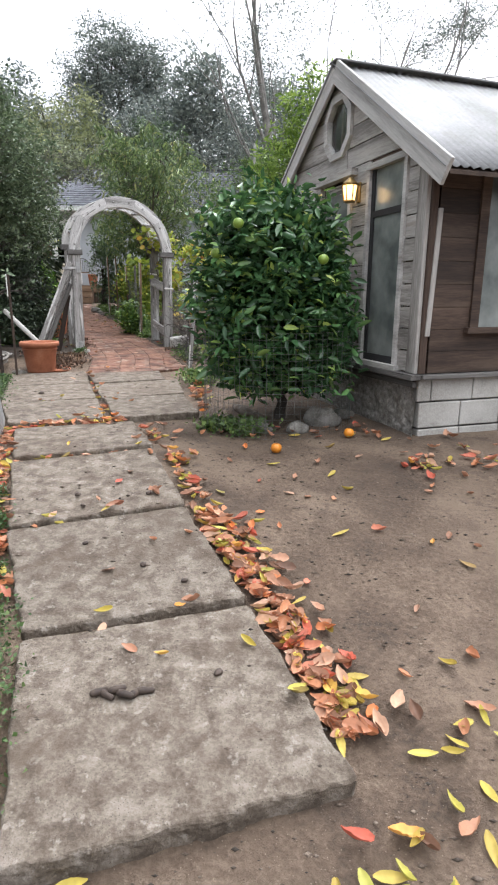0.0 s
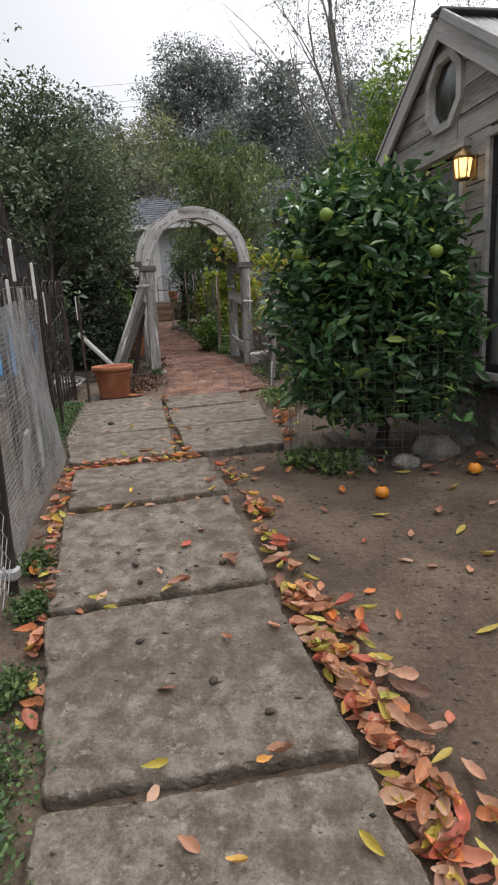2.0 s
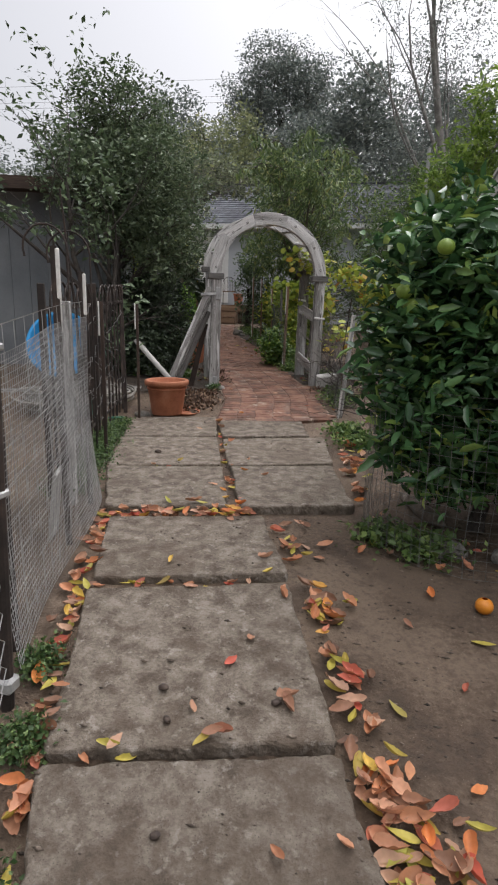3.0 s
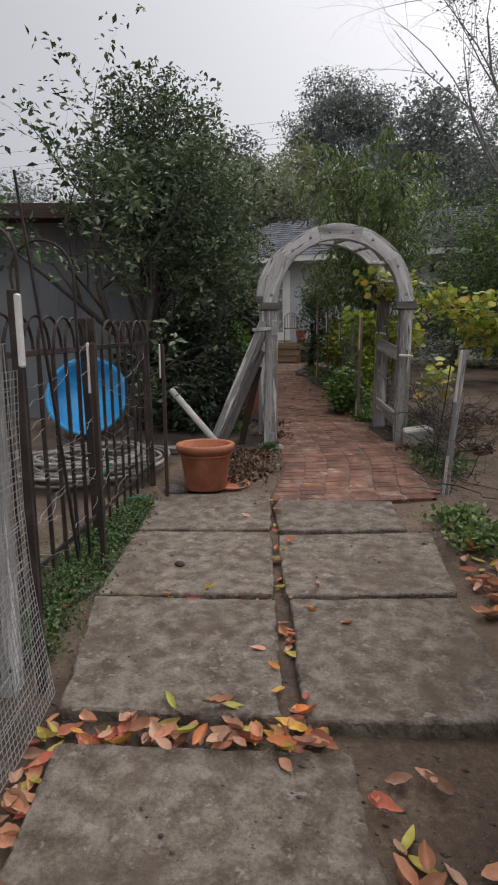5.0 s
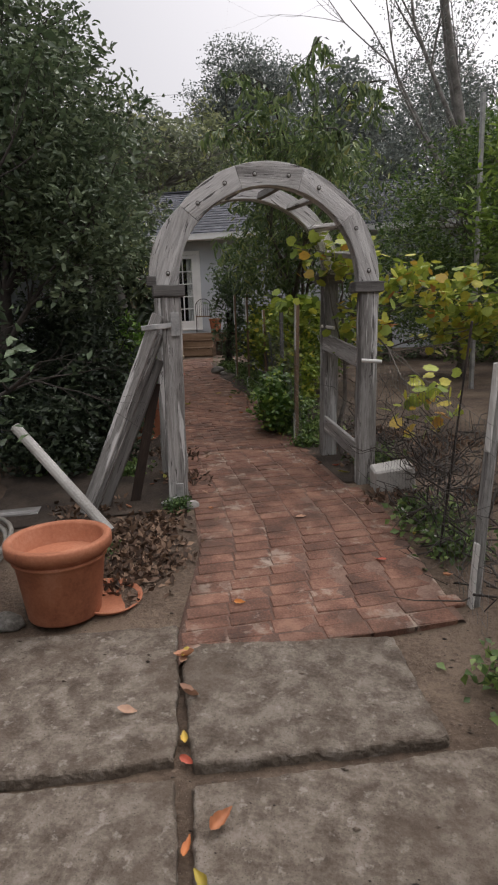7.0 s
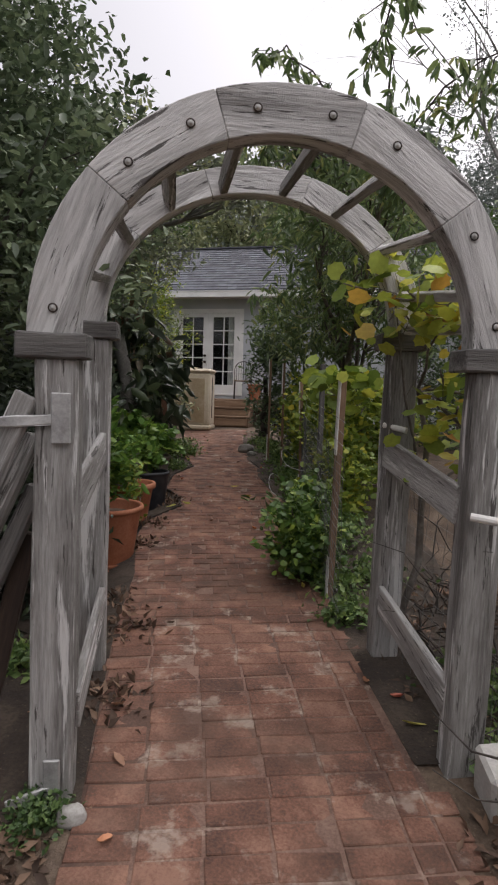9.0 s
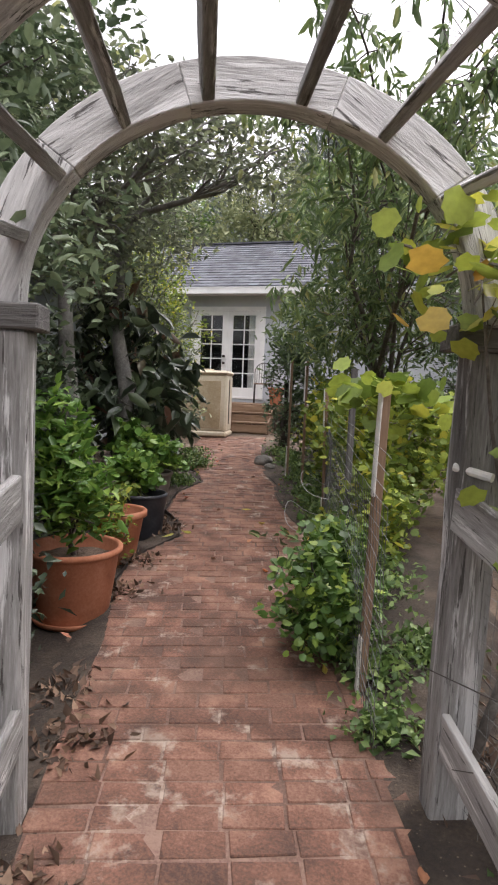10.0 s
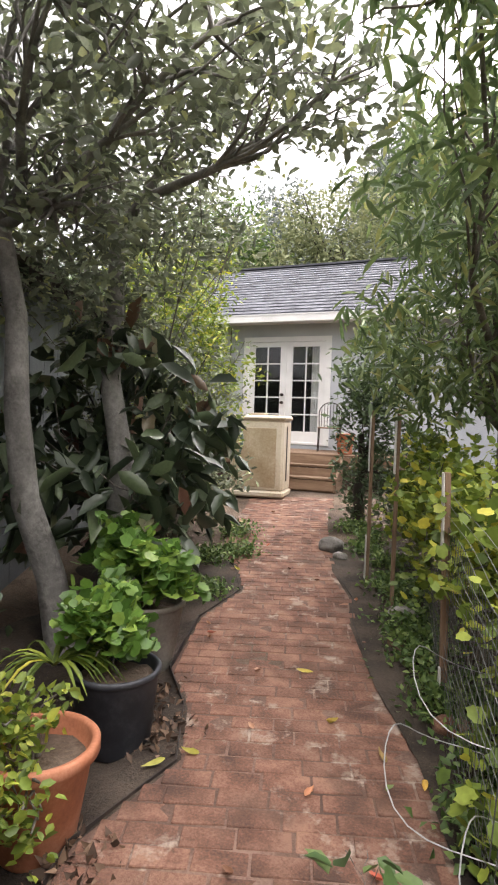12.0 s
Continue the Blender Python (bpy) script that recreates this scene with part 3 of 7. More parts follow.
# ---- concrete slabs ----
SLABS = [
    ((-0.66, 1.28), (0.37, 1.58), (0.02, 2.45), (-0.95, 2.20)),
    ((-0.955, 2.235), (0.005, 2.49), (-0.37, 3.29), (-1.34, 3.03)),
    ((-1.345, 3.065), (-0.375, 3.33), (-0.73, 4.26), (-1.69, 3.97)),
    ((-1.72, 4.06), (-0.74, 4.34), (-1.05, 5.05), (-2.00, 4.78)),
    ((-2.10, 4.91), (-1.30, 5.13), (-1.61, 5.99), (-2.52, 5.72)),
    ((-2.53, 5.755), (-1.63, 6.03), (-1.95, 6.94), (-2.86, 6.66)),
    ((-2.87, 6.71), (-1.97, 7.00), (-2.24, 7.80), (-3.16, 7.52)),
    ((-1.23, 5.13), (-0.48, 5.37), (-0.74, 6.31), (-1.55, 6.01)),
    ((-1.575, 6.045), (-0.74, 6.345), (-0.93, 7.25), (-1.91, 6.92)),
    ((-1.925, 6.98), (-1.08, 7.25), (-1.26, 7.84), (-2.18, 7.64)),
]


def build_slab(parent, corners):
    c = [Vector((x, y, lie(y) + random.uniform(-0.008, 0.008))) for x, y in corners]
    mid = sum(c, Vector()) / 4
    ring = []
    for i in range(4):
        a, b = c[i], c[(i + 1) % 4]
        k = 56
        out = (b - a).cross(Vector((0, 0, 1))).normalized()
        for j in range(k):
            p = a.lerp(b, j / k)
            chip = 0.006 * noise.noise(p * 15) + 0.005 * noise.noise(p * 48) + 0.022 * min(0, noise.noise(p * 6 + Vector((9, 0, 0))))
            if j == 0:
                p = p + (mid - p).normalized() * 0.012
            ring.append(p + out * chip)
    n = len(ring)
    v, f = [], []
    for inset, dz in ((0.014, 0.0), (0.006, -0.003), (0.001, -0.009), (0.0, -0.022), (0.0, -0.040), (0.002, -0.062), (0.004, -0.11)):
        for p in ring:
            q = p + (mid - p).normalized() * (inset + (0.012 * abs(noise.noise(Vector((p.x, p.y, dz)) * 38)) if dz < -0.002 else 0.0))
            v.append((q.x - mid.x, q.y - mid.y, q.z - mid.z + dz))
    for i in range(6):
        for k in range(n):
            a, b = i * n + k, i * n + (k + 1) % n
            f.append((a, a + n, b + n, b))
    f.append(tuple(range(n)))
    put("slab", mesh_of("slab", v, f), CONCRETE, parent, Matrix.Translation(mid))


pavement = root("pavement", pose(0, 0, 0), "row of worn grey concrete slabs with leaf-filled joints", "pavement", kind="structure")
for corners in SLABS:
    build_slab(pavement, corners)

# ---- garden shed ----
SHED = Matrix(((0.33 * -1, 0.944, 0), (0.944, 0.33, 0), (0, 0, 1))).to_4x4()
SHED.translation = (1.30, 4.60, 0)


def shed_at(s, d, z):
    """s along the gable front, d back from it, z up."""
    return SHED @ Vector((s, d, z))


def panel(name, frame_m, outline, d0, d1, material, parent, label=""):
    """A flat piece with the outline (s, z), between the depths d0 and d1 of a wall's own axes."""
    n = len(outline)
    cs, cz = sum(p[0] for p in outline) / n, sum(p[1] for p in outline) / n
    v = [(s - cs, z - cz, d) for d in (d0, d1) for s, z in outline]
    f = [tuple(range(n)), tuple(range(2 * n - 1, n - 1, -1))] + [(i, (i + 1) % n, n + (i + 1) % n, n + i) for i in range(n)]
    me = mesh_of(name, v, f)
    bm = bmesh.new()
    bm.from_mesh(me)
    bmesh.ops.recalc_face_normals(bm, faces=bm.faces)
    bm.to_mesh(me)
    bm.free()
    m = frame_m @ Matrix(((1, 0, 0, cs), (0, 0, 1, 0), (0, 1, 0, cz), (0, 0, 0, 1)))
    return put(name, me, material, parent, m, label)


def clip_span(spans, a, b):
    out = []
    for p, q in spans:
        if b <= p or a >= q:
            out.append((p, q))
        else:
            if a > p:
                out.append((p, a))
            if b < q:
                out.append((b, q))
    return [(p, q) for p, q in out if q - p > 0.02]


def build_shed():
    r = root("shed", SHED @ pose(0, 0, 0.36), "weathered grey wooden shed with corrugated roof", "shed")
    W, D, EAVE, PEAK, LOW = 2.90, 3.6, 2.45, 3.42, 0.86
    side = SHED @ Matrix(((0, 1, 0, 0), (1, 0, 0, 0), (0, 0, 1, 0), (0, 0, 0, 1)))

    def top(s):
        return PEAK - abs(s - W / 2) * (PEAK - EAVE) / (W / 2)

    # gable front: lapped boards, cut round window, door and octagon
    h, z = 0.17, LOW
    k = 0
    while z < PEAK - 0.05:
        z1 = min(z + h, PEAK - 0.02)
        lo, hi = 0.11, W - 0.11
        if z1 > EAVE:
            run = (PEAK - z1) / (PEAK - EAVE) * W / 2
            lo, hi = max(lo, W / 2 - run), min(hi, W / 2 + run)
        spans = [(lo, hi)]
        if z < 2.52:
            spans = clip_span(spans, 0.26, 0.84)
        if z < 2.46:
            spans = clip_span(spans, 1.16, 1.78)
        if z + z1 > 5.40 and z < 3.20:
            spans = clip_span(spans, W / 2 - 0.22, W / 2 + 0.22)
        for a, b in spans:
            cuts = [a] + ([(a + b) / 2 + random.uniform(-0.3, 0.3)] if b - a > 1.4 else []) + [b]
            for p, q in zip(cuts, cuts[1:]):
                o = [(p + 0.003, z + 0.010), (q - 0.003, z + 0.010), (q - 0.002, z1), (p + 0.002, z1)]
                if z1 > EAVE + 0.02:
                    s0 = W / 2 - (PEAK - z) / (PEAK - EAVE) * W / 2
                    if abs(p - lo) < 1e-6 and lo > 0.11:
                        o[0] = (max(s0, 0.11), z + 0.010)
                    if abs(q - hi) < 1e-6 and hi < W - 0.11:
                        o[1] = (min(W - s0, W - 0.11), z + 0.010)
                panel("siding_board", SHED, o, -0.018 - 0.004 * (k % 2) - random.uniform(0, 0.004), 0.0, SIDING, r)
                k += 1
        z = z1
    # sheathing behind the boards, with the openings left free
    for o in ([(0, LOW), (0.28, LOW), (0.28, 2.5), (0, EAVE)], [(0.82, LOW), (1.18, LOW), (1.18, 2.5), (0.82, 2.5)], [(1.76, LOW), (W, LOW), (W, EAVE), (1.76, 2.5)],
              [(0, EAVE), (0.28, 2.5), (1.22, 2.5), (1.22, top(1.22))], [(1.68, 2.5), (1.76, 2.5), (W, EAVE), (1.68, top(1.68))],
              [(1.22, 2.5), (1.68, 2.5), (1.68, 2.74), (1.22, 2.74)], [(1.22, 3.185), (1.68, 3.185), (1.68, top(1.68)), (W / 2, PEAK), (1.22, top(1.22))]):
        panel("sheathing", SHED, o, 0.003, 0.06, DARKWOOD, r)
    # corner boards, ledge and foundation
    beam("corner_board", shed_at(0.05, -0.012, LOW), shed_at(0.05, -0.012, EAVE), 0.12, 0.035, SIDING, r, SHED.col[1].xyz)
    beam("corner_board", shed_at(-0.013, 0.035, LOW), shed_at(-0.013, 0.035, EAVE - 0.04), 0.06, 0.03, DARKWOOD, r, SHED.col[0].xyz)
    beam("corner_board", shed_at(W - 0.05, -0.012, LOW), shed_at(W - 0.05, -0.012, EAVE), 0.12, 0.035, SIDING, r, SHED.col[1].xyz)
    beam("ledge", shed_at(-0.05, -0.03, LOW - 0.025), shed_at(W + 0.03, -0.03, LOW - 0.025), 0.09, 0.045, CAPWOOD, r, (0, 0, 1))
    beam("ledge", shed_at(-0.035, 0.02, LOW - 0.022), shed_at(-0.035, D, LOW - 0.022), 0.07, 0.035, CAPWOOD, r, (0, 0, 1))
    beam("ledge", shed_at(-0.01, -0.012, LOW - 0.085), shed_at(W, -0.012, LOW - 0.085), 0.04, 0.05, CAPWOOD, r, (0, 0, 1))
    v, f, nu, nz = [], [], 44, 10
    for j in range(nz + 1):
        for i in range(nu + 1):
            s, zz = W * i / nu, 0.22 + (LOW - 0.06 - 0.22) * j / nz
            q = Vector((s * 9, zz * 9, 1.0))
            v.append((s, 0.006 - 0.03 * noise.noise(q) - 0.012 * noise.noise(q * 3), zz))
    f = [(j * (nu + 1) + i, j * (nu + 1) + i + 1, (j + 1) * (nu + 1) + i + 1, (j + 1) * (nu + 1) + i) for j in range(nz) for i in range(nu)]
    n0 = len(v)
    v += [(0.0, 0.2, 0.22), (W, 0.2, 0.22), (W, 0.2, LOW - 0.06), (0, 0.2, LOW - 0.06)]
    f += [(n0, n0 + 1, n0 + 2, n0 + 3), (0, nu, n0 + 1, n0), (nz * (nu + 1), n0 + 3, n0 + 2, nz * (nu + 1) + nu)]
    put("foundation", mesh_of("foundation", v, f), STONEWORK, r, SHED, "rough weathered concrete base")
    # block courses under the side wall
    for c, z0 in enumerate((0.18, 0.42, 0.635)):
        x = (0.05, 0.043, -0.25)[c] - (0.0 if c == 2 else 0.4)
        zt = 0.205 if c else 0.23
        while x < D:
            a, b = max(x, 0.02), min(x + 0.395, D)
            if b - a > 0.05:
                m = side @ pose((a + b) / 2, -0.0 + 0.07, z0 + zt / 2)
                put("block", box_mesh("block", b - a - 0.004, 0.17, zt - 0.004, 0.006, 0.002), BLOCKWORK, r, m)
            x += 0.40
    # side wall: dark boards around its window
    z = LOW
    while z < EAVE - 0.03:
        z1 = min(z + 0.17, EAVE - 0.02)
        spans = [(0.09, D)]
        if z > 1.19:
            spans = clip_span(spans, 0.47, 1.75)
        for a, b in spans:
            panel("side_board", side, [(a, z + 0.003), (b, z + 0.003), (b, z1), (a, z1)], -0.012 - random.uniform(0, 0.005), 0.03, DARKWOOD, r)
        z = z1
    for a, b in ((0.44, 0.52), (1.70, 1.78)):
        panel("side_frame", side, [(a, 1.2), (b, 1.2), (b, EAVE), (a, EAVE)], -0.035, 0.03, DARKWOOD, r)
    panel("side_sill", side, [(0.40, 1.17), (1.82, 1.17), (1.82, 1.215), (0.40, 1.215)], -0.07, 0.03, DARKWOOD, r)
    w = panel("side_pane", side, [(0.52, 1.215), (1.70, 1.215), (1.70, EAVE), (0.52, EAVE)], 0.005, 0.01, DULLGLASS, r)
    w.visible_shadow = False
    beam("batten", side @ Vector((0.085, -0.03, 2.08)), side @ Vector((0.05, -0.03, 1.15)), 0.04, 0.02, SIDING, r, SHED.col[0].xyz)
    panel("back_wall", SHED, [(0, 0.3), (W, 0.3), (W, EAVE), (W / 2, PEAK), (0, EAVE)], D - 0.05, D, DARKWOOD, r)
    panel("far_wall", side, [(0, 0.3), (D, 0.3), (D, EAVE), (0, EAVE)], W - 0.05, W, DARKWOOD, r)
    panel("floor_boards", SHED @ Matrix(((1, 0, 0, 0), (0, 0, 1, 0), (0, 1, 0, 0.8), (0, 0, 0, 1))), [(0.1, 0.1), (W - 0.1, 0.1), (W - 0.1, D - 0.1), (0.1, D - 0.1)], 0, 0.03, DARKWOOD, r)
    # tall window with transom
    win = put("window", box_mesh("window", 0.54, 0.02, 0.05), GREYWOOD, r, SHED @ pose(0.55, 0.02, 2.47))
    for a, b in ((0.25, 0.292), (0.808, 0.85)):
        panel("casing", SHED, [(a, 0.88), (b, 0.88), (b, 2.48), (a, 2.48)], -0.045, 0.01, PALEWOOD, win)
    panel("casing", SHED, [(0.235, 2.48), (0.865, 2.48), (0.865, 2.53), (0.235, 2.53)], -0.048, 0.01, PALEWOOD, win)
    panel("sill", SHED, [(0.22, 0.86), (0.88, 0.86), (0.88, 0.90), (0.22, 0.90)], -0.07, 0.01, PALEWOOD, win)
    for a, b, zz0, zz1 in ((0.292, 0.335, 0.9, 2.48), (0.765, 0.808, 0.9, 2.48), (0.335, 0.765, 2.10, 2.15), (0.335, 0.765, 0.9, 0.96)):
        panel("sash", SHED, [(a, zz0), (b, zz0), (b, zz1), (a, zz1)], -0.015, 0.02, INSIDE, win)
    for zz0, zz1 in ((0.96, 2.10), (2.15, 2.48)):
        panel("pane", SHED, [(0.335, zz0), (0.765, zz0), (0.765, zz1), (0.335, zz1)], 0.0, 0.004, DULLGLASS, win).visible_shadow = False
    # door behind the bush
    door = put("door", box_mesh("door", 0.58, 0.04, 1.62), GREYWOOD, r, SHED @ pose(1.47, 0.03, 1.66))
    for a, b, zz0, zz1 in ((1.13, 1.18, LOW, 2.49), (1.76, 1.81, LOW, 2.49)):
        panel("casing", SHED, [(a, zz0), (b, zz0), (b, zz1), (a, zz1)], -0.045, 0.01, PALEWOOD, door)
    panel("drip_cap", SHED, [(1.06, 2.49), (1.87, 2.49), (1.87, 2.545), (1.06, 2.545)], -0.085, 0.0, SIDING, door)
    panel("door_pane", SHED, [(1.25, 1.5), (1.69, 1.5), (1.69, 2.38), (1.25, 2.38)], 0.004, 0.0095, DULLGLASS, door)
    # octagon window
    oc = put("octagon_window", box_mesh("octagon_window", 0.03, 0.02, 0.42), DARKWOOD, r, SHED @ pose(W / 2, 0.018, 2.96))

    def octagon(rs, rz):
        return [(W / 2 + rs * x, 2.96 + rz * y) for x, y in ((0.45, 1), (1, 0.45), (1, -0.45), (0.45, -1), (-0.45, -1), (-1, -0.45), (-1, 0.45), (-0.45, 1))]
    A, B = octagon(0.262, 0.27), octagon(0.20, 0.212)
    for i in range(8):
        j = (i + 1) % 8
        panel("frame_piece", SHED, [A[i], A[j], B[j], B[i]], -0.05, 0.01, PALEWOOD, oc)
    panel("pane", SHED, B, 0.0, 0.004, GLASS, oc).visible_shadow = False
    # roof: rafters' boards and corrugated sheets
    slope = math.atan2(PEAK - EAVE, W / 2)
    OV, RK = 0.30, 0.085
    for sgn in (-1, 1):
        tip = W / 2 + sgn * (W / 2 + OV)
        zt = PEAK + 0.05 - (W / 2 + OV) * math.tan(slope)
        beam("rake_board", shed_at(W / 2, -RK, PEAK + 0.0), shed_at(tip, -RK, zt - 0.035), 0.185, 0.03, PALEWOOD, r, SHED.col[1].xyz)
        L = (W / 2 + OV) / math.cos(slope)
        nx, nl = 150, 3
        v = []
        for i in range(nl + 1):
            for j in range(nx + 1):
                d = -RK - 0.03 + (D + 0.4) * j / nx
                a = L * i / nl
                v.append((W / 2 + sgn * a * math.cos(slope), d, PEAK + 0.055 - a * math.sin(slope) + 0.011 * math.sin(d * 2 * math.pi / 0.076)))
        w_ = nx + 1
        f = [(i * w_ + j, i * w_ + j + 1, (i + 1) * w_ + j + 1, (i + 1) * w_ + j) for i in range(nl) for j in range(nx)]
        me = mesh_of("roof_sheet", v, f)
        me.shade_smooth()
        ob = put("roof_sheet", me, ZINC, r, SHED)
        sol = ob.modifiers.new("thick", "SOLIDIFY")
        sol.thickness = 0.003
        panel("roof_deck", SHED, [(W / 2, PEAK + 0.035), (tip, zt - 0.02), (tip, zt - 0.045), (W / 2, PEAK + 0.01)], -RK + 0.02, D + 0.15, DARKWOOD, r)
    beam("ridge_cap", shed_at(W / 2, -RK - 0.03, PEAK + 0.075), shed_at(W / 2, D + 0.2, PEAK + 0.075), 0.14, 0.02, ZINC, r)


build_shed()


def build_wall_lamp():
    r = root("wall_lamp", SHED @ pose(1.006, -0.03, 2.235), "lit brass wall lantern with frosted glass", "lamp")
    BR = surface("aged_brass", (0.12, 0.08, 0.03), (0.24, 0.16, 0.06), (0.34, 0.24, 0.1), 8, 60, 0.4, 0.1, 0.001, 0, metal=0.8)
    put("backplate", box_mesh("backplate", 0.06, 0.014, 0.17), BR, r, SHED @ pose(1.006, -0.03, 2.335))
    beam("arm", shed_at(1.006, -0.035, 2.395), shed_at(1.006, -0.12, 2.425), 0.02, 0.015, BR, r)
    put("roof", lathe("roof", [(0.0, 0.0), (0.075, 0.0), (0.065, 0.02), (0.02, 0.055), (0.008, 0.07), (0.0, 0.07)], 8), BR, r, SHED @ pose(1.006, -0.12, 2.39))
    put("glass", lathe("glass", [(0.0, 0.0), (0.045, 0.0), (0.062, 0.12), (0.0, 0.12)], 6), LAMPGLOW, r, SHED @ pose(1.006, -0.12, 2.267))
    put("base", lathe("base", [(0.0, 0.0), (0.05, 0.0), (0.052, 0.018), (0.0, 0.018)], 6), BR, r, SHED @ pose(1.006, -0.12, 2.247))
    for k in range(6):
        a = math.pi / 3 * k
        beam("bar", shed_at(1.006 + 0.048 * math.cos(a), -0.12 + 0.048 * math.sin(a), 2.265), shed_at(1.006 + 0.064 * math.cos(a), -0.12 + 0.064 * math.sin(a), 2.39), 0.007, 0.007, BR, r, SHED.col[0].xyz, 0)
    lamp = new("lantern_light", bpy.data.lights.new("lantern_light", "POINT"))
    lamp.data.energy, lamp.data.color, lamp.data.shadow_soft_size = 0.35, (1.0, 0.62, 0.25), 0.06
    lamp.matrix_world = SHED @ pose(1.006, -0.21, 2.325)


build_wall_lamp()

# ---- garden arch ----
ARCH = Matrix(((0.917, -0.399, 0, -2.08), (0.399, 0.917, 0, 9.57), (0, 0, 1, 0), (0, 0, 0, 1)))


def arch_at(s, d, z):
    return ARCH @ Vector((s, d, z))


def build_arch():
    r = root("garden_arch", ARCH @ pose(0, 0, 0.55), "weathered grey timber garden arch with slatted side rails", "garden arch")
    for d, zc, ro, ri, half, mid, flat in ((0.0, 2.12, 0.80, 0.645, 0.72, 0.0, 1.0), (0.80, 2.25, 0.805, 0.67, 0.718, -0.015, 0.895)):
        for sg in (-1, 1):
            x = mid + sg * half
            z0 = 0.5 if d == 0 else 0.6
            lean = 0.012
            beam("post", arch_at(x - lean, d, z0), arch_at(x + lean, d, zc - 0.07), 0.135, 0.10, GREYWOOD, r, ARCH.col[1].xyz, 0.008, 0.004, cuts=6)
            beam("cap", arch_at(x - 0.11, d - 0.005, zc - 0.035), arch_at(x + 0.11, d - 0.005, zc - 0.035), 0.13, 0.078, CAPWOOD, r, (0, 0, 1), 0.006, 0.003)
        # the bow, sawn from five pieces
        cuts = [0, 0.22, 0.405, 0.60, 0.79, 1.0]
        for a0, a1 in zip(cuts, cuts[1:]):
            v, n = [], 8
            am = math.pi * (a0 + a1) / 2
            for i in range(n + 1):
                a = math.pi * (a0 + (a1 - a0) * (0.0012 + 0.9976 * i / n))
                for rad, dd in ((ro, -0.045), (ro, 0.045), (ri, 0.045), (ri, -0.045)):
                    p = Vector((mid - rad * math.cos(a), dd, rad * math.sin(a) * flat))
                    c = Vector((mid - (ro + ri) / 2 * math.cos(am), 0, (ro + ri) / 2 * math.sin(am) * flat))
                    q = p - c
                    tx = Vector((math.sin(am), 0, math.cos(am)))
                    tz = Vector((-math.cos(am), 0, math.sin(am)))
                    v.append((q.dot(tx), q.dot(tz), q.y))
            f = [tuple(i * 4 + k for k in range(4)) for i in (0,)] + [tuple(n * 4 + 3 - k for k in range(4))]
            f += [(i * 4 + k, (i + 1) * 4 + k, (i + 1) * 4 + (k + 1) % 4, i * 4 + (k + 1) % 4) for i in range(n) for k in range(4)]
            me = mesh_of("bow_piece", v, f)
            bm = bmesh.new()
            bm.from_mesh(me)
            bmesh.ops.recalc_face_normals(bm, faces=bm.faces)
            bmesh.ops.bevel(bm, geom=[e for e in bm.edges if e.calc_face_angle(0) > 0.8], offset=0.0035, segments=1, affect="EDGES")
            bm.to_mesh(me)
            bm.free()
            local = Matrix(((tx.x, tz.x, 0, c.x), (tx.y, tz.y, 1, d), (tx.z, tz.z, 0, c.z + zc), (0, 0, 0, 1)))
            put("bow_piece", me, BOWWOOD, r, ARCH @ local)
        if d == 0:
            for a in (0.035, 0.26, 0.36, 0.455, 0.56, 0.66, 0.83, 0.965):
                rr = (ro + ri) / 2
                m = ARCH @ Matrix.Translation((-rr * math.cos(math.pi * a), -0.047, zc + rr * math.sin(math.pi * a))) @ pose(0, 0, 0, 90)
                put("bolt", lathe("bolt", [(0.0, 0.008), (0.005, 0.008), (0.006, 0.003), (0.0105, 0.002), (0.0115, 0.0), (0.0, 0.0)][::-1], 10), PALEWOOD, r, m)
                put("washer", lathe("washer", [(0.0105, 0.0), (0.015, 0.0), (0.015, 0.003), (0.0105, 0.003)], 14), IRON, r, m)
    for a in (0.10, 0.20, 0.315, 0.43, 0.555, 0.675, 0.80, 0.91):
        c, s_ = -math.cos(math.pi * a), math.sin(math.pi * a)
        beam("rung", arch_at(0.69 * c, 0.04, 2.12 + 0.69 * s_), arch_at(-0.015 + 0.705 * c, 0.76, 2.25 + 0.705 * 0.895 * s_), 0.055, 0.035, GREYWOOD, r, ARCH.to_3x3() @ Vector((-s_, 0, c)), 0.003, 0.002)
    for sg in (-1, 1):
        x = sg * 0.72
        beam("side_rail", arch_at(x - sg * 0.06, 0.02, 1.58), arch_at(x - sg * 0.05 - 0.015, 0.78, 1.69), 0.14, 0.03, GREYWOOD, r, ARCH.col[0].xyz)
        beam("side_rail", arch_at(x - sg * 0.06, 0.02, 0.86), arch_at(x - sg * 0.05 - 0.015, 0.78, 0.97), 0.14, 0.03, GREYWOOD, r, ARCH.col[0].xyz)
    beam("side_rail", arch_at(0.72, 0.02, 2.2), arch_at(0.71, 0.78, 2.27), 0.04, 0.03, GREYWOOD, r, ARCH.col[0].xyz)
    # hinges and latch hardware on the posts
    beam("hinge", arch_at(-0.92, -0.062, 1.84), arch_at(-0.66, -0.058, 1.86), 0.035, 0.008, WIRE, r, ARCH.col[1].xyz)
    put("hinge_plate", box_mesh("hinge_plate", 0.06, 0.012, 0.16), WIRE, r, ARCH @ pose(-0.69, -0.062, 1.86))
    put("hinge_plate", box_mesh("hinge_plate", 0.055, 0.012, 0.12), WIRE, r, ARCH @ pose(-0.72, -0.062, 0.68))
    beam("hinge", arch_at(-0.86, -0.08, 0.60), arch_at(-0.70, -0.06, 0.64), 0.035, 0.008, WIRE, r, ARCH.col[1].xyz)
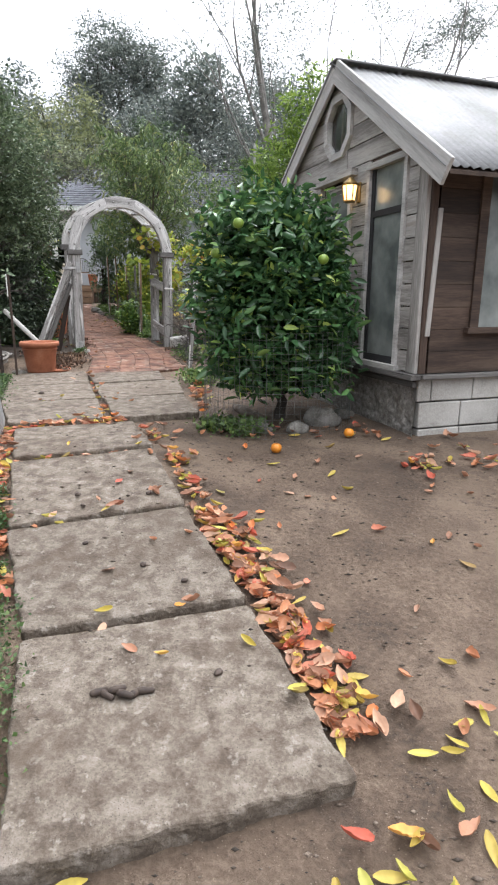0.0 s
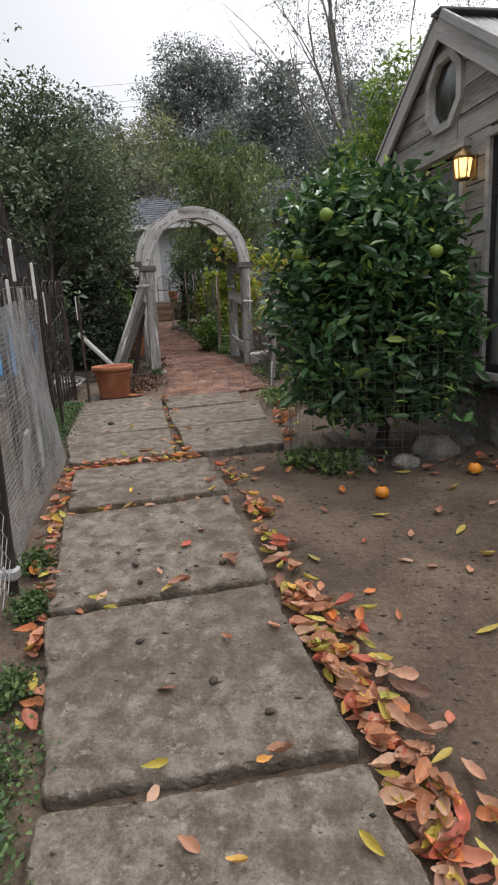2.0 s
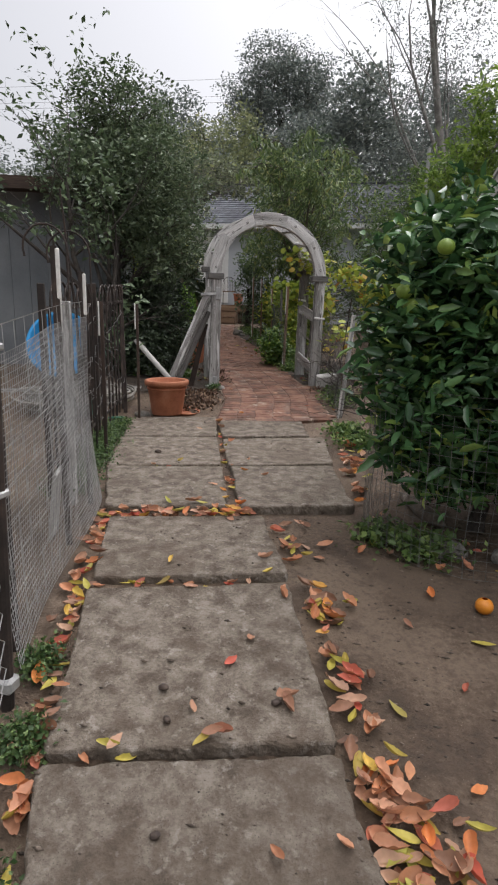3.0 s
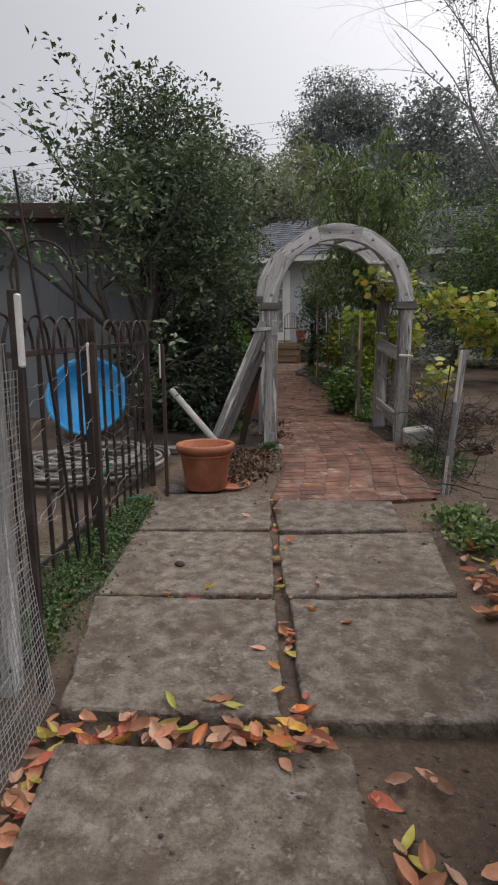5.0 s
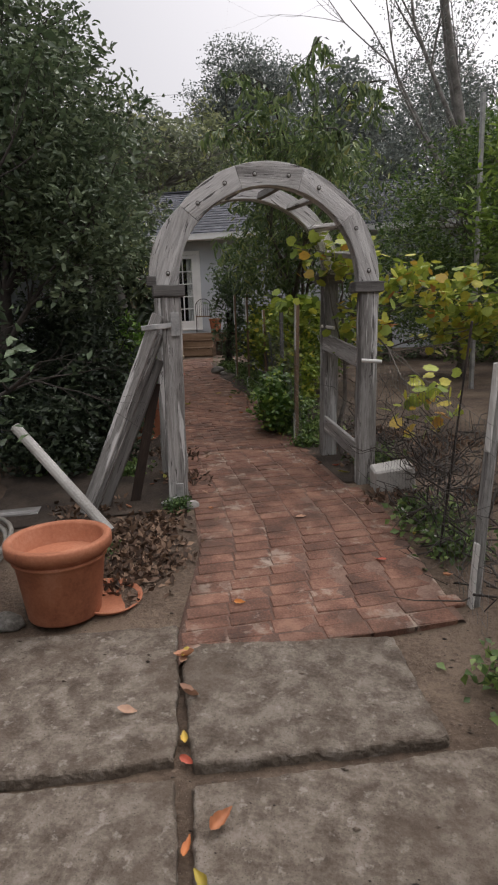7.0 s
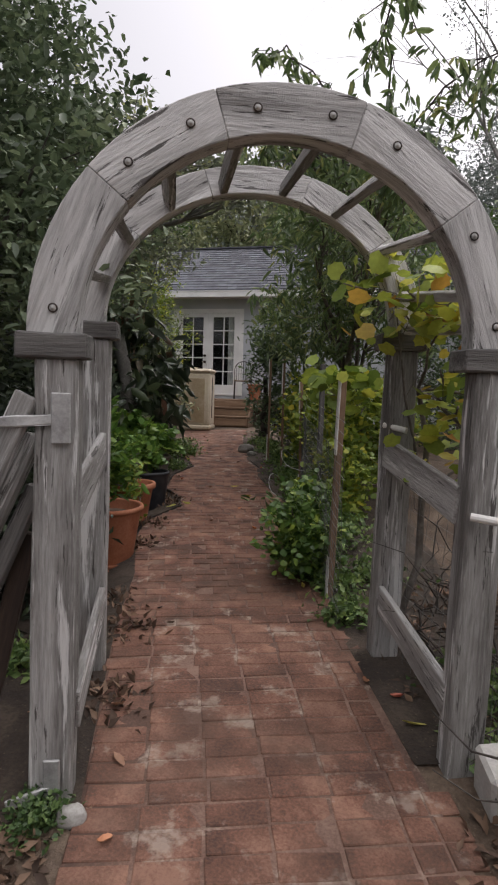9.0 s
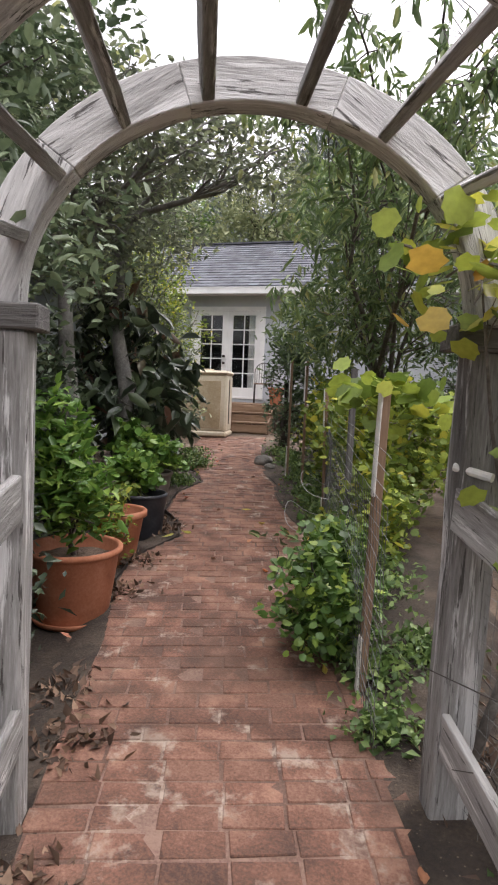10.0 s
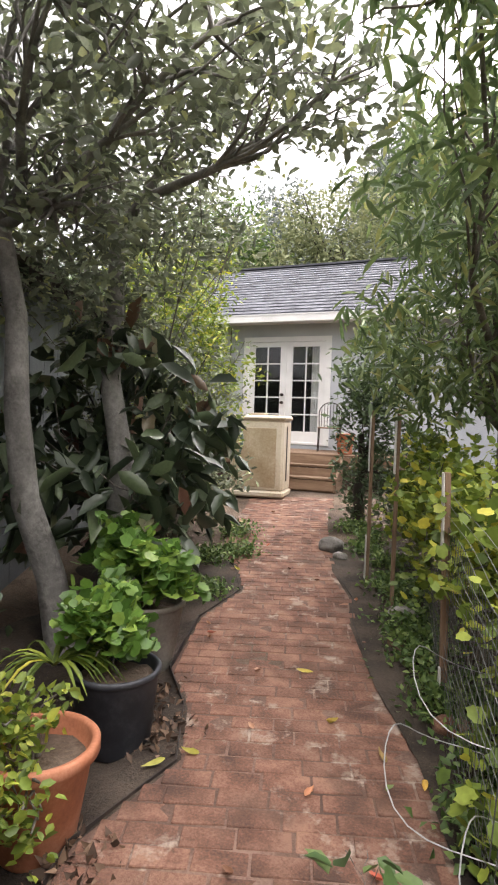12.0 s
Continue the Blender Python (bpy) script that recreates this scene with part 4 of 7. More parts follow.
    for s0, d0, z0, s1, d1, z1 in ((0.66, -0.07, 1.56, 0.78, -0.15, 1.55), (0.64, 0.79, 1.82, 0.72, 0.70, 1.80)):
        t = Tubes()
        t.add([arch_at(s0, d0, z0), arch_at(s1, d1, z1)], 0.014, 10, True)
        put("white_peg", t.mesh("white_peg"), WHITEPLASTIC, r, label="short white plastic pipe peg")


build_arch()


def build_leaning_gate():
    r = root("leaning_gate", ARCH @ pose(-1.1, -0.05, 0.55), "old weathered plank gate leaning against the arch", "gate")
    beam("plank", arch_at(-1.40, -0.02, 0.56), arch_at(-0.80, -0.03, 1.93), 0.08, 0.03, GREYWOOD, r, ARCH.col[1].xyz + 0.4 * ARCH.col[0].xyz)
    beam("plank", arch_at(-1.345, 0.03, 0.56), arch_at(-0.79, 0.03, 1.80), 0.05, 0.04, GREYWOOD, r, ARCH.col[1].xyz + 0.4 * ARCH.col[0].xyz)
    beam("plank", arch_at(-1.27, 0.09, 0.56), arch_at(-0.80, 0.08, 1.62), 0.065, 0.03, CAPWOOD, r, ARCH.col[1].xyz + 0.4 * ARCH.col[0].xyz)
    beam("brace", arch_at(-1.05, 0.15, 0.56), arch_at(-0.84, 0.13, 1.45), 0.07, 0.03, DARKWOOD, r, ARCH.col[1].xyz)


build_leaning_gate()

# ---- the house at the end ----
HOUSE = Matrix(((0.9968, -0.08, 0, -7.16), (0.08, 0.9968, 0, 21.76), (0, 0, 1, 0), (0, 0, 0, 1)))


def build_house():
    r = root("house", HOUSE @ pose(0, 0, 1.15), "pale grey-blue bungalow with dark shingle roof", "house")
    EA, x0, x1, dep = 4.36, -9.0, 9.5, 6.0
    DL, DR, DT, DB = -0.98, 0.80, 4.02, 1.86

    def hp(n, o, d0, d1, m, parent=r, label=""):
        return panel(n, HOUSE, o, d0, d1, m, parent, label)

    hp("wall", [(x0, 0.9), (DL, 0.9), (DL, EA), (x0, EA)], 0, 0.16, HOUSEPAINT)
    hp("wall", [(DR, 0.9), (x1, 0.9), (x1, EA), (DR, EA)], 0, 0.16, HOUSEPAINT)
    hp("wall", [(DL, DT), (DR, DT), (DR, EA), (DL, EA)], 0, 0.16, HOUSEPAINT)
    hp("wall", [(DL, 0.9), (DR, 0.9), (DR, DB), (DL, DB)], 0, 0.16, HOUSEPAINT)
    hp("wall", [(x0, 0.9), (x1, 0.9), (x1, EA), (x0, EA)], dep, dep + 0.16, HOUSEPAINT)
    for x in (x0, x1):
        panel("wall", HOUSE @ Matrix(((0, 1, 0, x), (1, 0, 0, 0), (0, 0, 1, 0), (0, 0, 0, 1))), [(0.16, 0.9), (dep, 0.9), (dep, EA), (dep / 2, EA + 1.7), (0.16, EA)], -0.08, 0.08, HOUSEPAINT, r)
    # the room's shade is in this wall and floor colour
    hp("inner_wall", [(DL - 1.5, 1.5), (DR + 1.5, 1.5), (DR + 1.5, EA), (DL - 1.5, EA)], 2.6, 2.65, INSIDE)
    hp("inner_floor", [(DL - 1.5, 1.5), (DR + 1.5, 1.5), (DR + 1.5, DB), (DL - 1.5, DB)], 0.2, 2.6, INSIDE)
    # roof of shingle courses
    OV, RUN, RISE = 0.45, 3.1, 1.75
    n = 19
    v, f = [], []
    for sg in (1, -1):
        for i in range(n):
            a0, a1 = i / n, (i + 1.12) / n
            x, k = x0 - 0.3, 0
            while x < x1 + 0.3:
                w = random.uniform(0.22, 0.4)
                b = len(v)
                for xx, a, h in ((x, a0, 0.018), (x + w - 0.006, a0, 0.018), (x + w - 0.006, a1, 0.0), (x, a1, 0.0)):
                    y = -OV + (RUN + OV) * a
                    if sg < 0:
                        y = 2 * RUN - y
                    v.append((xx, y, EA + 0.06 + (RISE + 0.2) * a + h))
                f.append((b, b + 1, b + 2, b + 3))
                x += w
    tagged(put("roof", mesh_of("roof", v, f), SHINGLE, r, HOUSE), "dark grey asphalt shingles")
    hp("ridge", [(x0 - 0.3, EA + 0.05 + RISE + 0.2), (x1 + 0.3, EA + 0.05 + RISE + 0.2), (x1 + 0.3, EA + 0.09 + RISE + 0.2), (x0 - 0.3, EA + 0.09 + RISE + 0.2)], RUN - 0.12, RUN + 0.12, SHINGLE)
    hp("roof_deck", [(x0 - 0.3, EA - 0.02), (x1 + 0.3, EA - 0.02), (x1 + 0.3, EA + 0.03), (x0 - 0.3, EA + 0.03)], -OV, 0.0, WHITEPAINT)
    g = hp("gutter", [(x0 - 0.3, EA - 0.06), (x1 + 0.3, EA - 0.06), (x1 + 0.3, EA + 0.07), (x0 - 0.3, EA + 0.07)], -OV - 0.12, -OV - 0.003, WHITEPAINT)
    hp("gutter_lip", [(x0 - 0.3, EA + 0.07), (x1 + 0.3, EA + 0.07), (x1 + 0.3, EA + 0.09), (x0 - 0.3, EA + 0.09)], -OV - 0.13, -OV - 0.09, WHITEPAINT, g)
    # french doors
    d = put("french_door", box_mesh("french_door", 1.74, 0.10, 0.05), WHITEPAINT, r, HOUSE @ pose((DL + DR) / 2, 0.03, DB + 0.025), "white glazed double doors")
    for o in ([(DL - 0.06, DB), (DL + 0.05, DB), (DL + 0.05, DT + 0.06), (DL - 0.06, DT + 0.06)], [(DR - 0.05, DB), (DR + 0.06, DB), (DR + 0.06, DT + 0.06), (DR - 0.05, DT + 0.06)],
              [(DL + 0.05, DT - 0.04), (DR - 0.05, DT - 0.04), (DR - 0.05, DT + 0.06), (DL + 0.05, DT + 0.06)]):
        hp("door_casing", o, -0.03, 0.02, WHITEPAINT, d)
    mid = (DL + DR) / 2
    for a, b in ((DL + 0.055, mid - 0.003), (mid + 0.003, DR - 0.055)):
        st, zt, zb = 0.13, DT - 0.045 - 0.10, DB + 0.27
        for o in ([(a, DB + 0.03), (a + st, DB + 0.03), (a + st, DT - 0.045), (a, DT - 0.045)], [(b - st, DB + 0.03), (b, DB + 0.03), (b, DT - 0.045), (b - st, DT - 0.045)],
                  [(a + st, zt), (b - st, zt), (b - st, DT - 0.045), (a + st, DT - 0.045)], [(a + st, DB + 0.03), (b - st, DB + 0.03), (b - st, zb), (a + st, zb)]):
            hp("door_rail", o, 0.0, 0.045, WHITEPAINT, d)
        hp("pane", [(a + st, zb), (b - st, zb), (b - st, zt), (a + st, zt)], 0.02, 0.026, GLASS, d).visible_shadow = False
        xm = (a + b) / 2
        hp("muntin", [(xm - 0.012, zb), (xm + 0.012, zb), (xm + 0.012, zt), (xm - 0.012, zt)], 0.006, 0.04, WHITEPAINT, d)
        for i in range(1, 5):
            z = zb + (zt - zb) * i / 5
            hp("muntin", [(a + st, z - 0.012), (b - st, z - 0.012), (b - st, z + 0.012), (a + st, z + 0.012)], 0.003, 0.041, WHITEPAINT, d)
    for z in (2.72, 2.88):
        put("knob", lathe("knob", [(0.0, 0.0), (0.03, 0.0), (0.03, 0.02), (0.012, 0.03), (0.012, 0.05), (0.03, 0.055), (0.03, 0.08), (0.0, 0.085)][::-1], 14), IRON, d, HOUSE @ pose(mid - 0.07, 0.0, z, 90))
    # curtain inside the right leaf
    v, f = [], []
    for i in range(31):
        x = 0.42 + 0.30 * i / 30
        for z in (1.95, 3.9):
            v.append((x, 0.14 + 0.025 * math.sin(i * 1.5), z))
    f = [(2 * i, 2 * i + 2, 2 * i + 3, 2 * i + 1) for i in range(30)]
    put("curtain", mesh_of("curtain", v, f), CURTAIN, r, HOUSE)
    put("meter_box", box_mesh("meter_box", 0.16, 0.1, 0.3, 0.02), WIRE, r, HOUSE @ pose(-1.42, -0.05, 3.05))
    t = Tubes()
    t.add([HOUSE @ Vector(p) for p in ((-1.35, -0.03, 4.3), (-1.35, -0.03, 3.2), (-1.3, -0.05, 3.0), (-1.38, -0.05, 2.85))], 0.012, 6)
    put("conduit", t.mesh("conduit"), IRON, r)
    put("vent_light", box_mesh("vent_light", 0.22, 0.2, 0.22, 0.02), IRON, r, HOUSE @ pose(5.3, -0.1, 3.95))


build_house()


def build_deck():
    r = root("deck", HOUSE @ pose(0.4, -1.3, 1.2), "weathered wooden deck with three plank steps", "deck")
    zt = 1.78
    for i in range(11):
        y = -0.12 - 0.145 * i
        beam("deck_board", HOUSE @ Vector((-1.3, y, zt - 0.02)), HOUSE @ Vector((2.6, y, zt - 0.02)), 0.138, 0.035, BROWNWOOD, r)
    for x in np.arange(-1.25, 2.6, 0.16):
        beam("skirt_board", HOUSE @ Vector((x, -1.65, 1.12)), HOUSE @ Vector((x, -1.65, zt - 0.05)), 0.14, 0.02, DARKWOOD, r, HOUSE.col[1].xyz)
    beam("fascia", HOUSE @ Vector((-1.3, -1.68, zt - 0.14)), HOUSE @ Vector((2.6, -1.68, zt - 0.14)), 0.2, 0.035, BROWNWOOD, r, HOUSE.col[1].xyz)
    for x in (-1.2, 0.0, 1.2, 2.5):
        beam("deck_post", HOUSE @ Vector((x, -1.62, 1.1)), HOUSE @ Vector((x, -1.62, zt - 0.04)), 0.09, 0.09, BROWNWOOD, r, HOUSE.col[1].xyz)
    for i in range(3):
        y, z = -1.70 - 0.26 * (i + 1), zt - 0.19 * (i + 1)
        if i < 2:
            beam("tread", HOUSE @ Vector((0.34, y + 0.13, z)), HOUSE @ Vector((1.56, y + 0.13, z)), 0.29, 0.035, BROWNWOOD, r)
        beam("riser", HOUSE @ Vector((0.36, y + 0.26, z + 0.075)), HOUSE @ Vector((1.54, y + 0.26, z + 0.075)), 0.16, 0.03, BROWNWOOD, r, HOUSE.col[1].xyz)
    beam("riser", HOUSE @ Vector((0.36, -2.2, 1.28)), HOUSE @ Vector((1.54, -2.2, 1.28)), 0.19, 0.03, BROWNWOOD, r, HOUSE.col[1].xyz)
    for x in (0.36, 1.54):
        panel("stringer", HOUSE @ Matrix(((0, 1, 0, x), (1, 0, 0, 0), (0, 0, 1, 0), (0, 0, 0, 1))), [(-2.18, 1.15), (-1.71, 1.15), (-1.71, 1.72), (-1.93, 1.55), (-2.18, 1.37)], -0.02, 0.02, BROWNWOOD, r)


build_deck()


def build_garden_chair():
    m = HOUSE @ pose(1.03, -0.62, 1.78, 0, 0, 12)
    r = root("garden_chair", m, "thin dark metal garden chair with hooped slatted back", "chair")
    for x in (-0.21, 0.21):
        for y in (-0.2, 0.2):
            t = Tubes()
            t.add([m @ Vector((x, y, 0)), m @ Vector((x * 0.95, y * 0.95, 0.44))], 0.011, 6)
            put("leg", t.mesh("leg"), IRON, r)
    put("seat", box_mesh("seat", 0.44, 0.44, 0.025, 0.008), BROWNWOOD, r, m @ pose(0, 0, 0.45))
    t = Tubes()
    hoop = [m @ Vector((0.22 * -math.cos(math.pi * i / 12), 0.21, 0.72 + 0.22 * math.sin(math.pi * i / 12))) for i in range(13)]
    t.add([m @ Vector((-0.21, 0.2, 0.45))] + hoop + [m @ Vector((0.21, 0.2, 0.45))], 0.011, 6)
    put("back_hoop", t.mesh("back_hoop"), IRON, r)
    for i in range(7):
        x = -0.17 + 0.34 * i / 6
        t = Tubes()
        t.add([m @ Vector((x, 0.2, 0.45)), m @ Vector((x, 0.21, 0.72 + math.sqrt(max(0, 0.22 ** 2 - x * x))))], 0.006, 5)
        put("spindle", t.mesh("spindle"), IRON, r)


build_garden_chair()


def build_cabinet():
    """The old enamelled cabinet on the path before the deck."""
    c = Vector((-6.44, 18.95, 1.14))
    m = Matrix.Translation(c) @ pose(0, 0, 0, 0, 0, 12)
    r = root("old_cabinet", m, "cream enamelled old metal cabinet with stained panel", "cabinet")
    w, d, h = 0.84, 0.62, 1.27
    put("body", box_mesh("body", w, d, h - 0.18, 0.035), CREAM, r, m @ pose(0, 0, 0.10 + (h - 0.18) / 2))
    put("lid", box_mesh("lid", w + 0.05, d + 0.05, 0.085, 0.035), CREAM, r, m @ pose(0, 0, h - 0.04))
    put("foot", box_mesh("foot", w + 0.04, d + 0.04, 0.11, 0.03), CREAM, r, m @ pose(0, 0, 0.06))
    STAIN = surface("stained_cream", (0.28, 0.20, 0.11), (0.40, 0.32, 0.21), (0.55, 0.47, 0.35), 2.2, 30, 0.5, 0.1, 0.002, 0)
    put("front_panel", box_mesh("front_panel", w - 0.16, 0.012, h - 0.36, 0.005), STAIN, r, m @ pose(-0.03, -d / 2 - 0.006, 0.62))
    put("side_slot", box_mesh("side_slot", 0.012, 0.05, 0.85, 0.004), IRON, r, m @ pose(w / 2 + 0.004, -0.05, 0.68))
    put("dish", lathe("dish", [(0.0, 0.0), (0.12, 0.0), (0.15, 0.035), (0.14, 0.035), (0.11, 0.012), (0.0, 0.012)], 20), CREAM, r, m @ pose(-0.05, 0, h))


build_cabinet()


def pot_profile(rt, rb, h, rim=0.055, lip=0.02, inner=0.72):
    return [(0.0, 0.0), (rb, 0.0), (rb + 0.004, 0.01), (rb + (rt - rb) * (1 - rim / h) - 0.004, h - rim - 0.012), (rt, h - rim), (rt + lip, h - rim + 0.006), (rt + lip, h - 0.008),
            (rt + lip - 0.008, h), (rt - 0.012, h), (rt - 0.02, h - 0.012), (rt - 0.02 - (rt - rb) * (1 - inner) * 0.95, h * inner), (0.0, h * inner - 0.006)]


def soil_disc(parent, m, r_):
    v = [(0, 0, 0.012)] + [(r_ * math.cos(a), r_ * math.sin(a), random.uniform(-0.008, 0.008)) for a in np.linspace(0, 2 * math.pi, 25)[:-1]]
    put("soil", mesh_of("soil", v, [(0, i + 1, (i + 1) % 24 + 1) for i in range(24)]), SOIL, parent, m)


def plant_pot(x, y, z, rt, rb, h, material, label, rim=0.055, lip=0.02, saucer=0.0, soil=0.8, name="plant_pot"):
    m = pose(x, y, z)
    r = root(name, m, label, "plant pot")
    if saucer:
        put("saucer", lathe("saucer", [(0.0, 0.0), (saucer - 0.02, 0.0), (saucer, 0.035), (saucer - 0.012, 0.035), (saucer - 0.03, 0.012), (0.0, 0.012)]), material, r, m)
        m = m @ pose(0, 0, 0.013)
    put("pot", lathe("pot", pot_profile(rt, rb, h, rim, lip, 0.72 if soil else 0.09)), material, r, m)
    if soil:
        soil_disc(r, m @ pose(0, 0, h * soil), rt - 0.022)
    return r


p1 = plant_pot(-2.87, 7.86, lie(7.86) - 0.02, 0.235, 0.175, 0.40, TERRACOTTA, "empty terracotta pot with double rim beside the iron fence", 0.06, 0.022, 0.0, 0.0)
put("band", lathe("band", [(0.208, 0.0), (0.229, 0.004), (0.231, 0.016), (0.212, 0.02)], 40), TERRACOTTA, p1, pose(-2.87, 7.86, lie(7.86) - 0.02 + 0.295))
tagged(put("pot_saucer", lathe("pot_saucer", [(0.0, 0.0), (0.14, 0.0), (0.175, 0.035), (0.163, 0.035), (0.135, 0.012), (0.0, 0.012)]), TERRACOTTA, None, pose(-2.70, 8.00, lie(8.0) - 0.035, 4, 6, 0)),
       "terracotta saucer lying on soil beside the pot", "saucer")
plant_pot(-3.86, 11.40, lie(11.4) - 0.066, 0.265, 0.195, 0.42, TERRACOTTA, "large terracotta pot with young lemon tree on saucer", 0.035, 0.012, 0.245, 0.82)
plant_pot(-4.15, 12.28, lie(12.3) - 0.068, 0.21, 0.135, 0.40, TERRACOTTA, "terracotta pot with jade plant", 0.05, 0.015, 0.0, 0.82)
plant_pot(-4.30, 12.90, lie(12.9) - 0.068, 0.21, 0.165, 0.38, BLACKPOT, "black plastic nursery pot with green herb", 0.03, 0.006, 0.0, 0.84)
plant_pot(-4.62, 13.60, lie(13.6) - 0.066, 0.21, 0.14, 0.42, GREYPOT, "grey brown pot with green geranium", 0.03, 0.008, 0.0, 0.84)
ribbed = plant_pot(-4.0, 11.82, lie(11.82) - 0.068, 0.115, 0.085, 0.24, BLOCKWORK, "small pale ribbed pot between the terracotta pots", 0.03, 0.006, 0.0, 0.82)
for q in range(28):
    c_, s_ = math.cos(2 * math.pi * q / 28), math.sin(2 * math.pi * q / 28)
    beam("rib", (-4.0 + 0.088 * c_, 11.82 + 0.088 * s_, lie(11.82) - 0.06), (-4.0 + 0.114 * c_, 11.82 + 0.114 * s_, lie(11.82) + 0.135), 0.01, 0.008, BLOCKWORK, ribbed, (c_, s_, 0), 0.002, 0)
plant_pot(-5.2, 14.15, lie(14.2) - 0.03, 0.14, 0.1, 0.30, surface("dark_red_glaze", (0.06, 0.015, 0.012), (0.1, 0.025, 0.02), (0.14, 0.045, 0.035), 5, 50, 0.4, 0.1, 0.002, 0), "dark red pot below the leafy shrub", 0.04, 0.01)
plant_pot(-5.56, 20.55, 1.785, 0.17, 0.12, 0.36, TERRACOTTA, "tall orange terracotta pot on the deck", 0.03, 0.01, 0.0, 0.8)

# ---- grey outbuilding ----
OUT = Matrix(((-0.93, -0.36, 0, -5.3), (-0.36, 0.93, 0, 10.9), (0, 0, 1, 0), (0, 0, 0, 1)))


def build_outbuilding():
    r = root("outbuilding", OUT @ pose(0, 0, 0.55), "slate grey outbuilding with flat dark eave", "outbuilding")
    H0, H1, L, D = 0.4, 3.45, 7.0, 7.5
    side = OUT @ Matrix(((0, 1, 0, 0), (1, 0, 0, 0), (0, 0, 1, 0), (0, 0, 0, 1)))
    for fm, n in ((OUT, L), (side, D)):
        x = 0.0
        while x < n:
            panel("wall_board", fm, [(x + 0.003, H0), (min(x + 0.30, n) - 0.003, H0), (min(x + 0.30, n) - 0.003, H1), (x + 0.003, H1)], -0.004 if fm is OUT else 0.0, 0.05, SHEDPAINT, r)
            x += 0.30
        panel("wall_core", fm, [(0.06, H0), (n, H0), (n, H1), (0.06, H1)], 0.052, 0.12, SHEDPAINT, r)
    panel("wall_core", OUT, [(0.0, H0), (L, H0), (L, H1), (0.0, H1)], D - 0.1, D, SHEDPAINT, r)
    panel("wall_core", side, [(0.0, H0), (D, H0), (D, H1), (0.0, H1)], L - 0.1, L, SHEDPAINT, r)
    panel("roof", OUT, [(-0.35, H1), (L + 0.3, H1), (L + 0.3, H1 + 0.09), (-0.35, H1 + 0.09)], -0.45, D + 0.3, DARKWOOD, r)
    panel("fascia", OUT, [(-0.37, H1 - 0.03), (L + 0.3, H1 - 0.03), (L + 0.3, H1 + 0.16), (-0.37, H1 + 0.16)], -0.49, -0.452, DARKWOOD, r)


build_outbuilding()


def build_blue_pool():
    c = Vector((-5.15, 9.35, dirt(-5.15, 9.35)))
    r = root("paddling_pool", Matrix.Translation(c), "blue plastic paddling pool stood on its edge", "paddling pool")
    prof = [(0.0, 0.0), (0.42, 0.0), (0.44, 0.02), (0.46, 0.15), (0.50, 0.155), (0.50, 0.17), (0.45, 0.17), (0.42, 0.03), (0.0, 0.025)]
    put("basin", lathe("basin", prof, 48), BLUEPLASTIC, r, Matrix.Translation(c + Vector((0, 0, 0.46))) @ pose(0, 0, 0, 68, 0, 22))


build_blue_pool()

# ---- fences by the path ----
F0, F1 = Vector((-1.36, 2.55, 0)), Vector((-2.15, 4.95, 0))


def on(a, b, k, z):
    p = a.lerp(b, k)
    return Vector((p.x, p.y, lie(p.y) + z))


def build_iron_fence():
    a, b = Vector((-2.62, 5.10, 0)), Vector((-3.40, 7.85, 0))
    r = root("iron_fence", Matrix.Translation(on(a, b, 0, 0)), "rusty wrought iron fence with hooped tops and wire", "fence")
    ALONGF = (b - a).normalized()
    n = 8
    for p0, p1 in ((0.0, 0.485), (0.515, 1.0)):
        for i in range(n + 1):
            k = p0 + (p1 - p0) * i / n
            if i in (0, n):
                beam("post", on(a, b, k, -0.1), on(a, b, k, 1.44 + random.uniform(-0.03, 0.03)) + ACROSS * random.uniform(-0.03, 0.03), 0.045, 0.045, IRON, r, ACROSS, 0.003, 0.001)
            else:
                beam("bar", on(a, b, k, 0.04) + ALONGF * random.uniform(-0.015, 0.015), on(a, b, k, 1.27), 0.019, 0.019, IRON, r, ACROSS, 0, 0.001)
            if 1 <= i <= n - 2:
                t = Tubes()
                c0, c1 = on(a, b, k, 1.27), on(a, b, k + (p1 - p0) * 1.7 / n, 1.27)
                t.add([c0.lerp(c1, 0.5 - 0.5 * math.cos(math.pi * j / 10)) + Vector((0, 0, 0.17 * math.sin(math.pi * j / 10))) + ACROSS * 0.008 * (i % 2) for j in range(11)], 0.0085, 6)
                put("hoop", t.mesh("hoop"), IRON, r)
        for z in (0.17, 1.26):
            beam("rail", on(a, b, p0, z), on(a, b, p1, z), 0.012, 0.032, IRON, r)
    t = Tubes()
    for j in range(44):
        s, z = random.uniform(-0.02, 0.85), random.uniform(0.08, 1.2)
        drift = random.uniform(-0.03, 0.03)
        pts = [on(a, b, s + 0.018 * i, z + drift * i + random.uniform(-0.012, 0.012)) + ACROSS * (0.02 + 0.012 * math.sin(i * 1.7 + j)) for i in range(random.randint(6, 14))]
        t.add(pts, 0.0016, 4)
    tagged(put("wire_tangle", t.mesh("wire_tangle"), WIRE, r), kind="stuff")
    t = Tubes()
    t.add([on(a, b, 0.33, -0.05) + Vector((0.06, 0, 0)), on(a, b, 0.26, 1.1) + Vector((0.04, 0, 0)), on(a, b, 0.2, 2.1)], [0.012, 0.01, 0.007], 5)
    put("rod", t.mesh("rod"), IRON, r)


build_iron_fence()


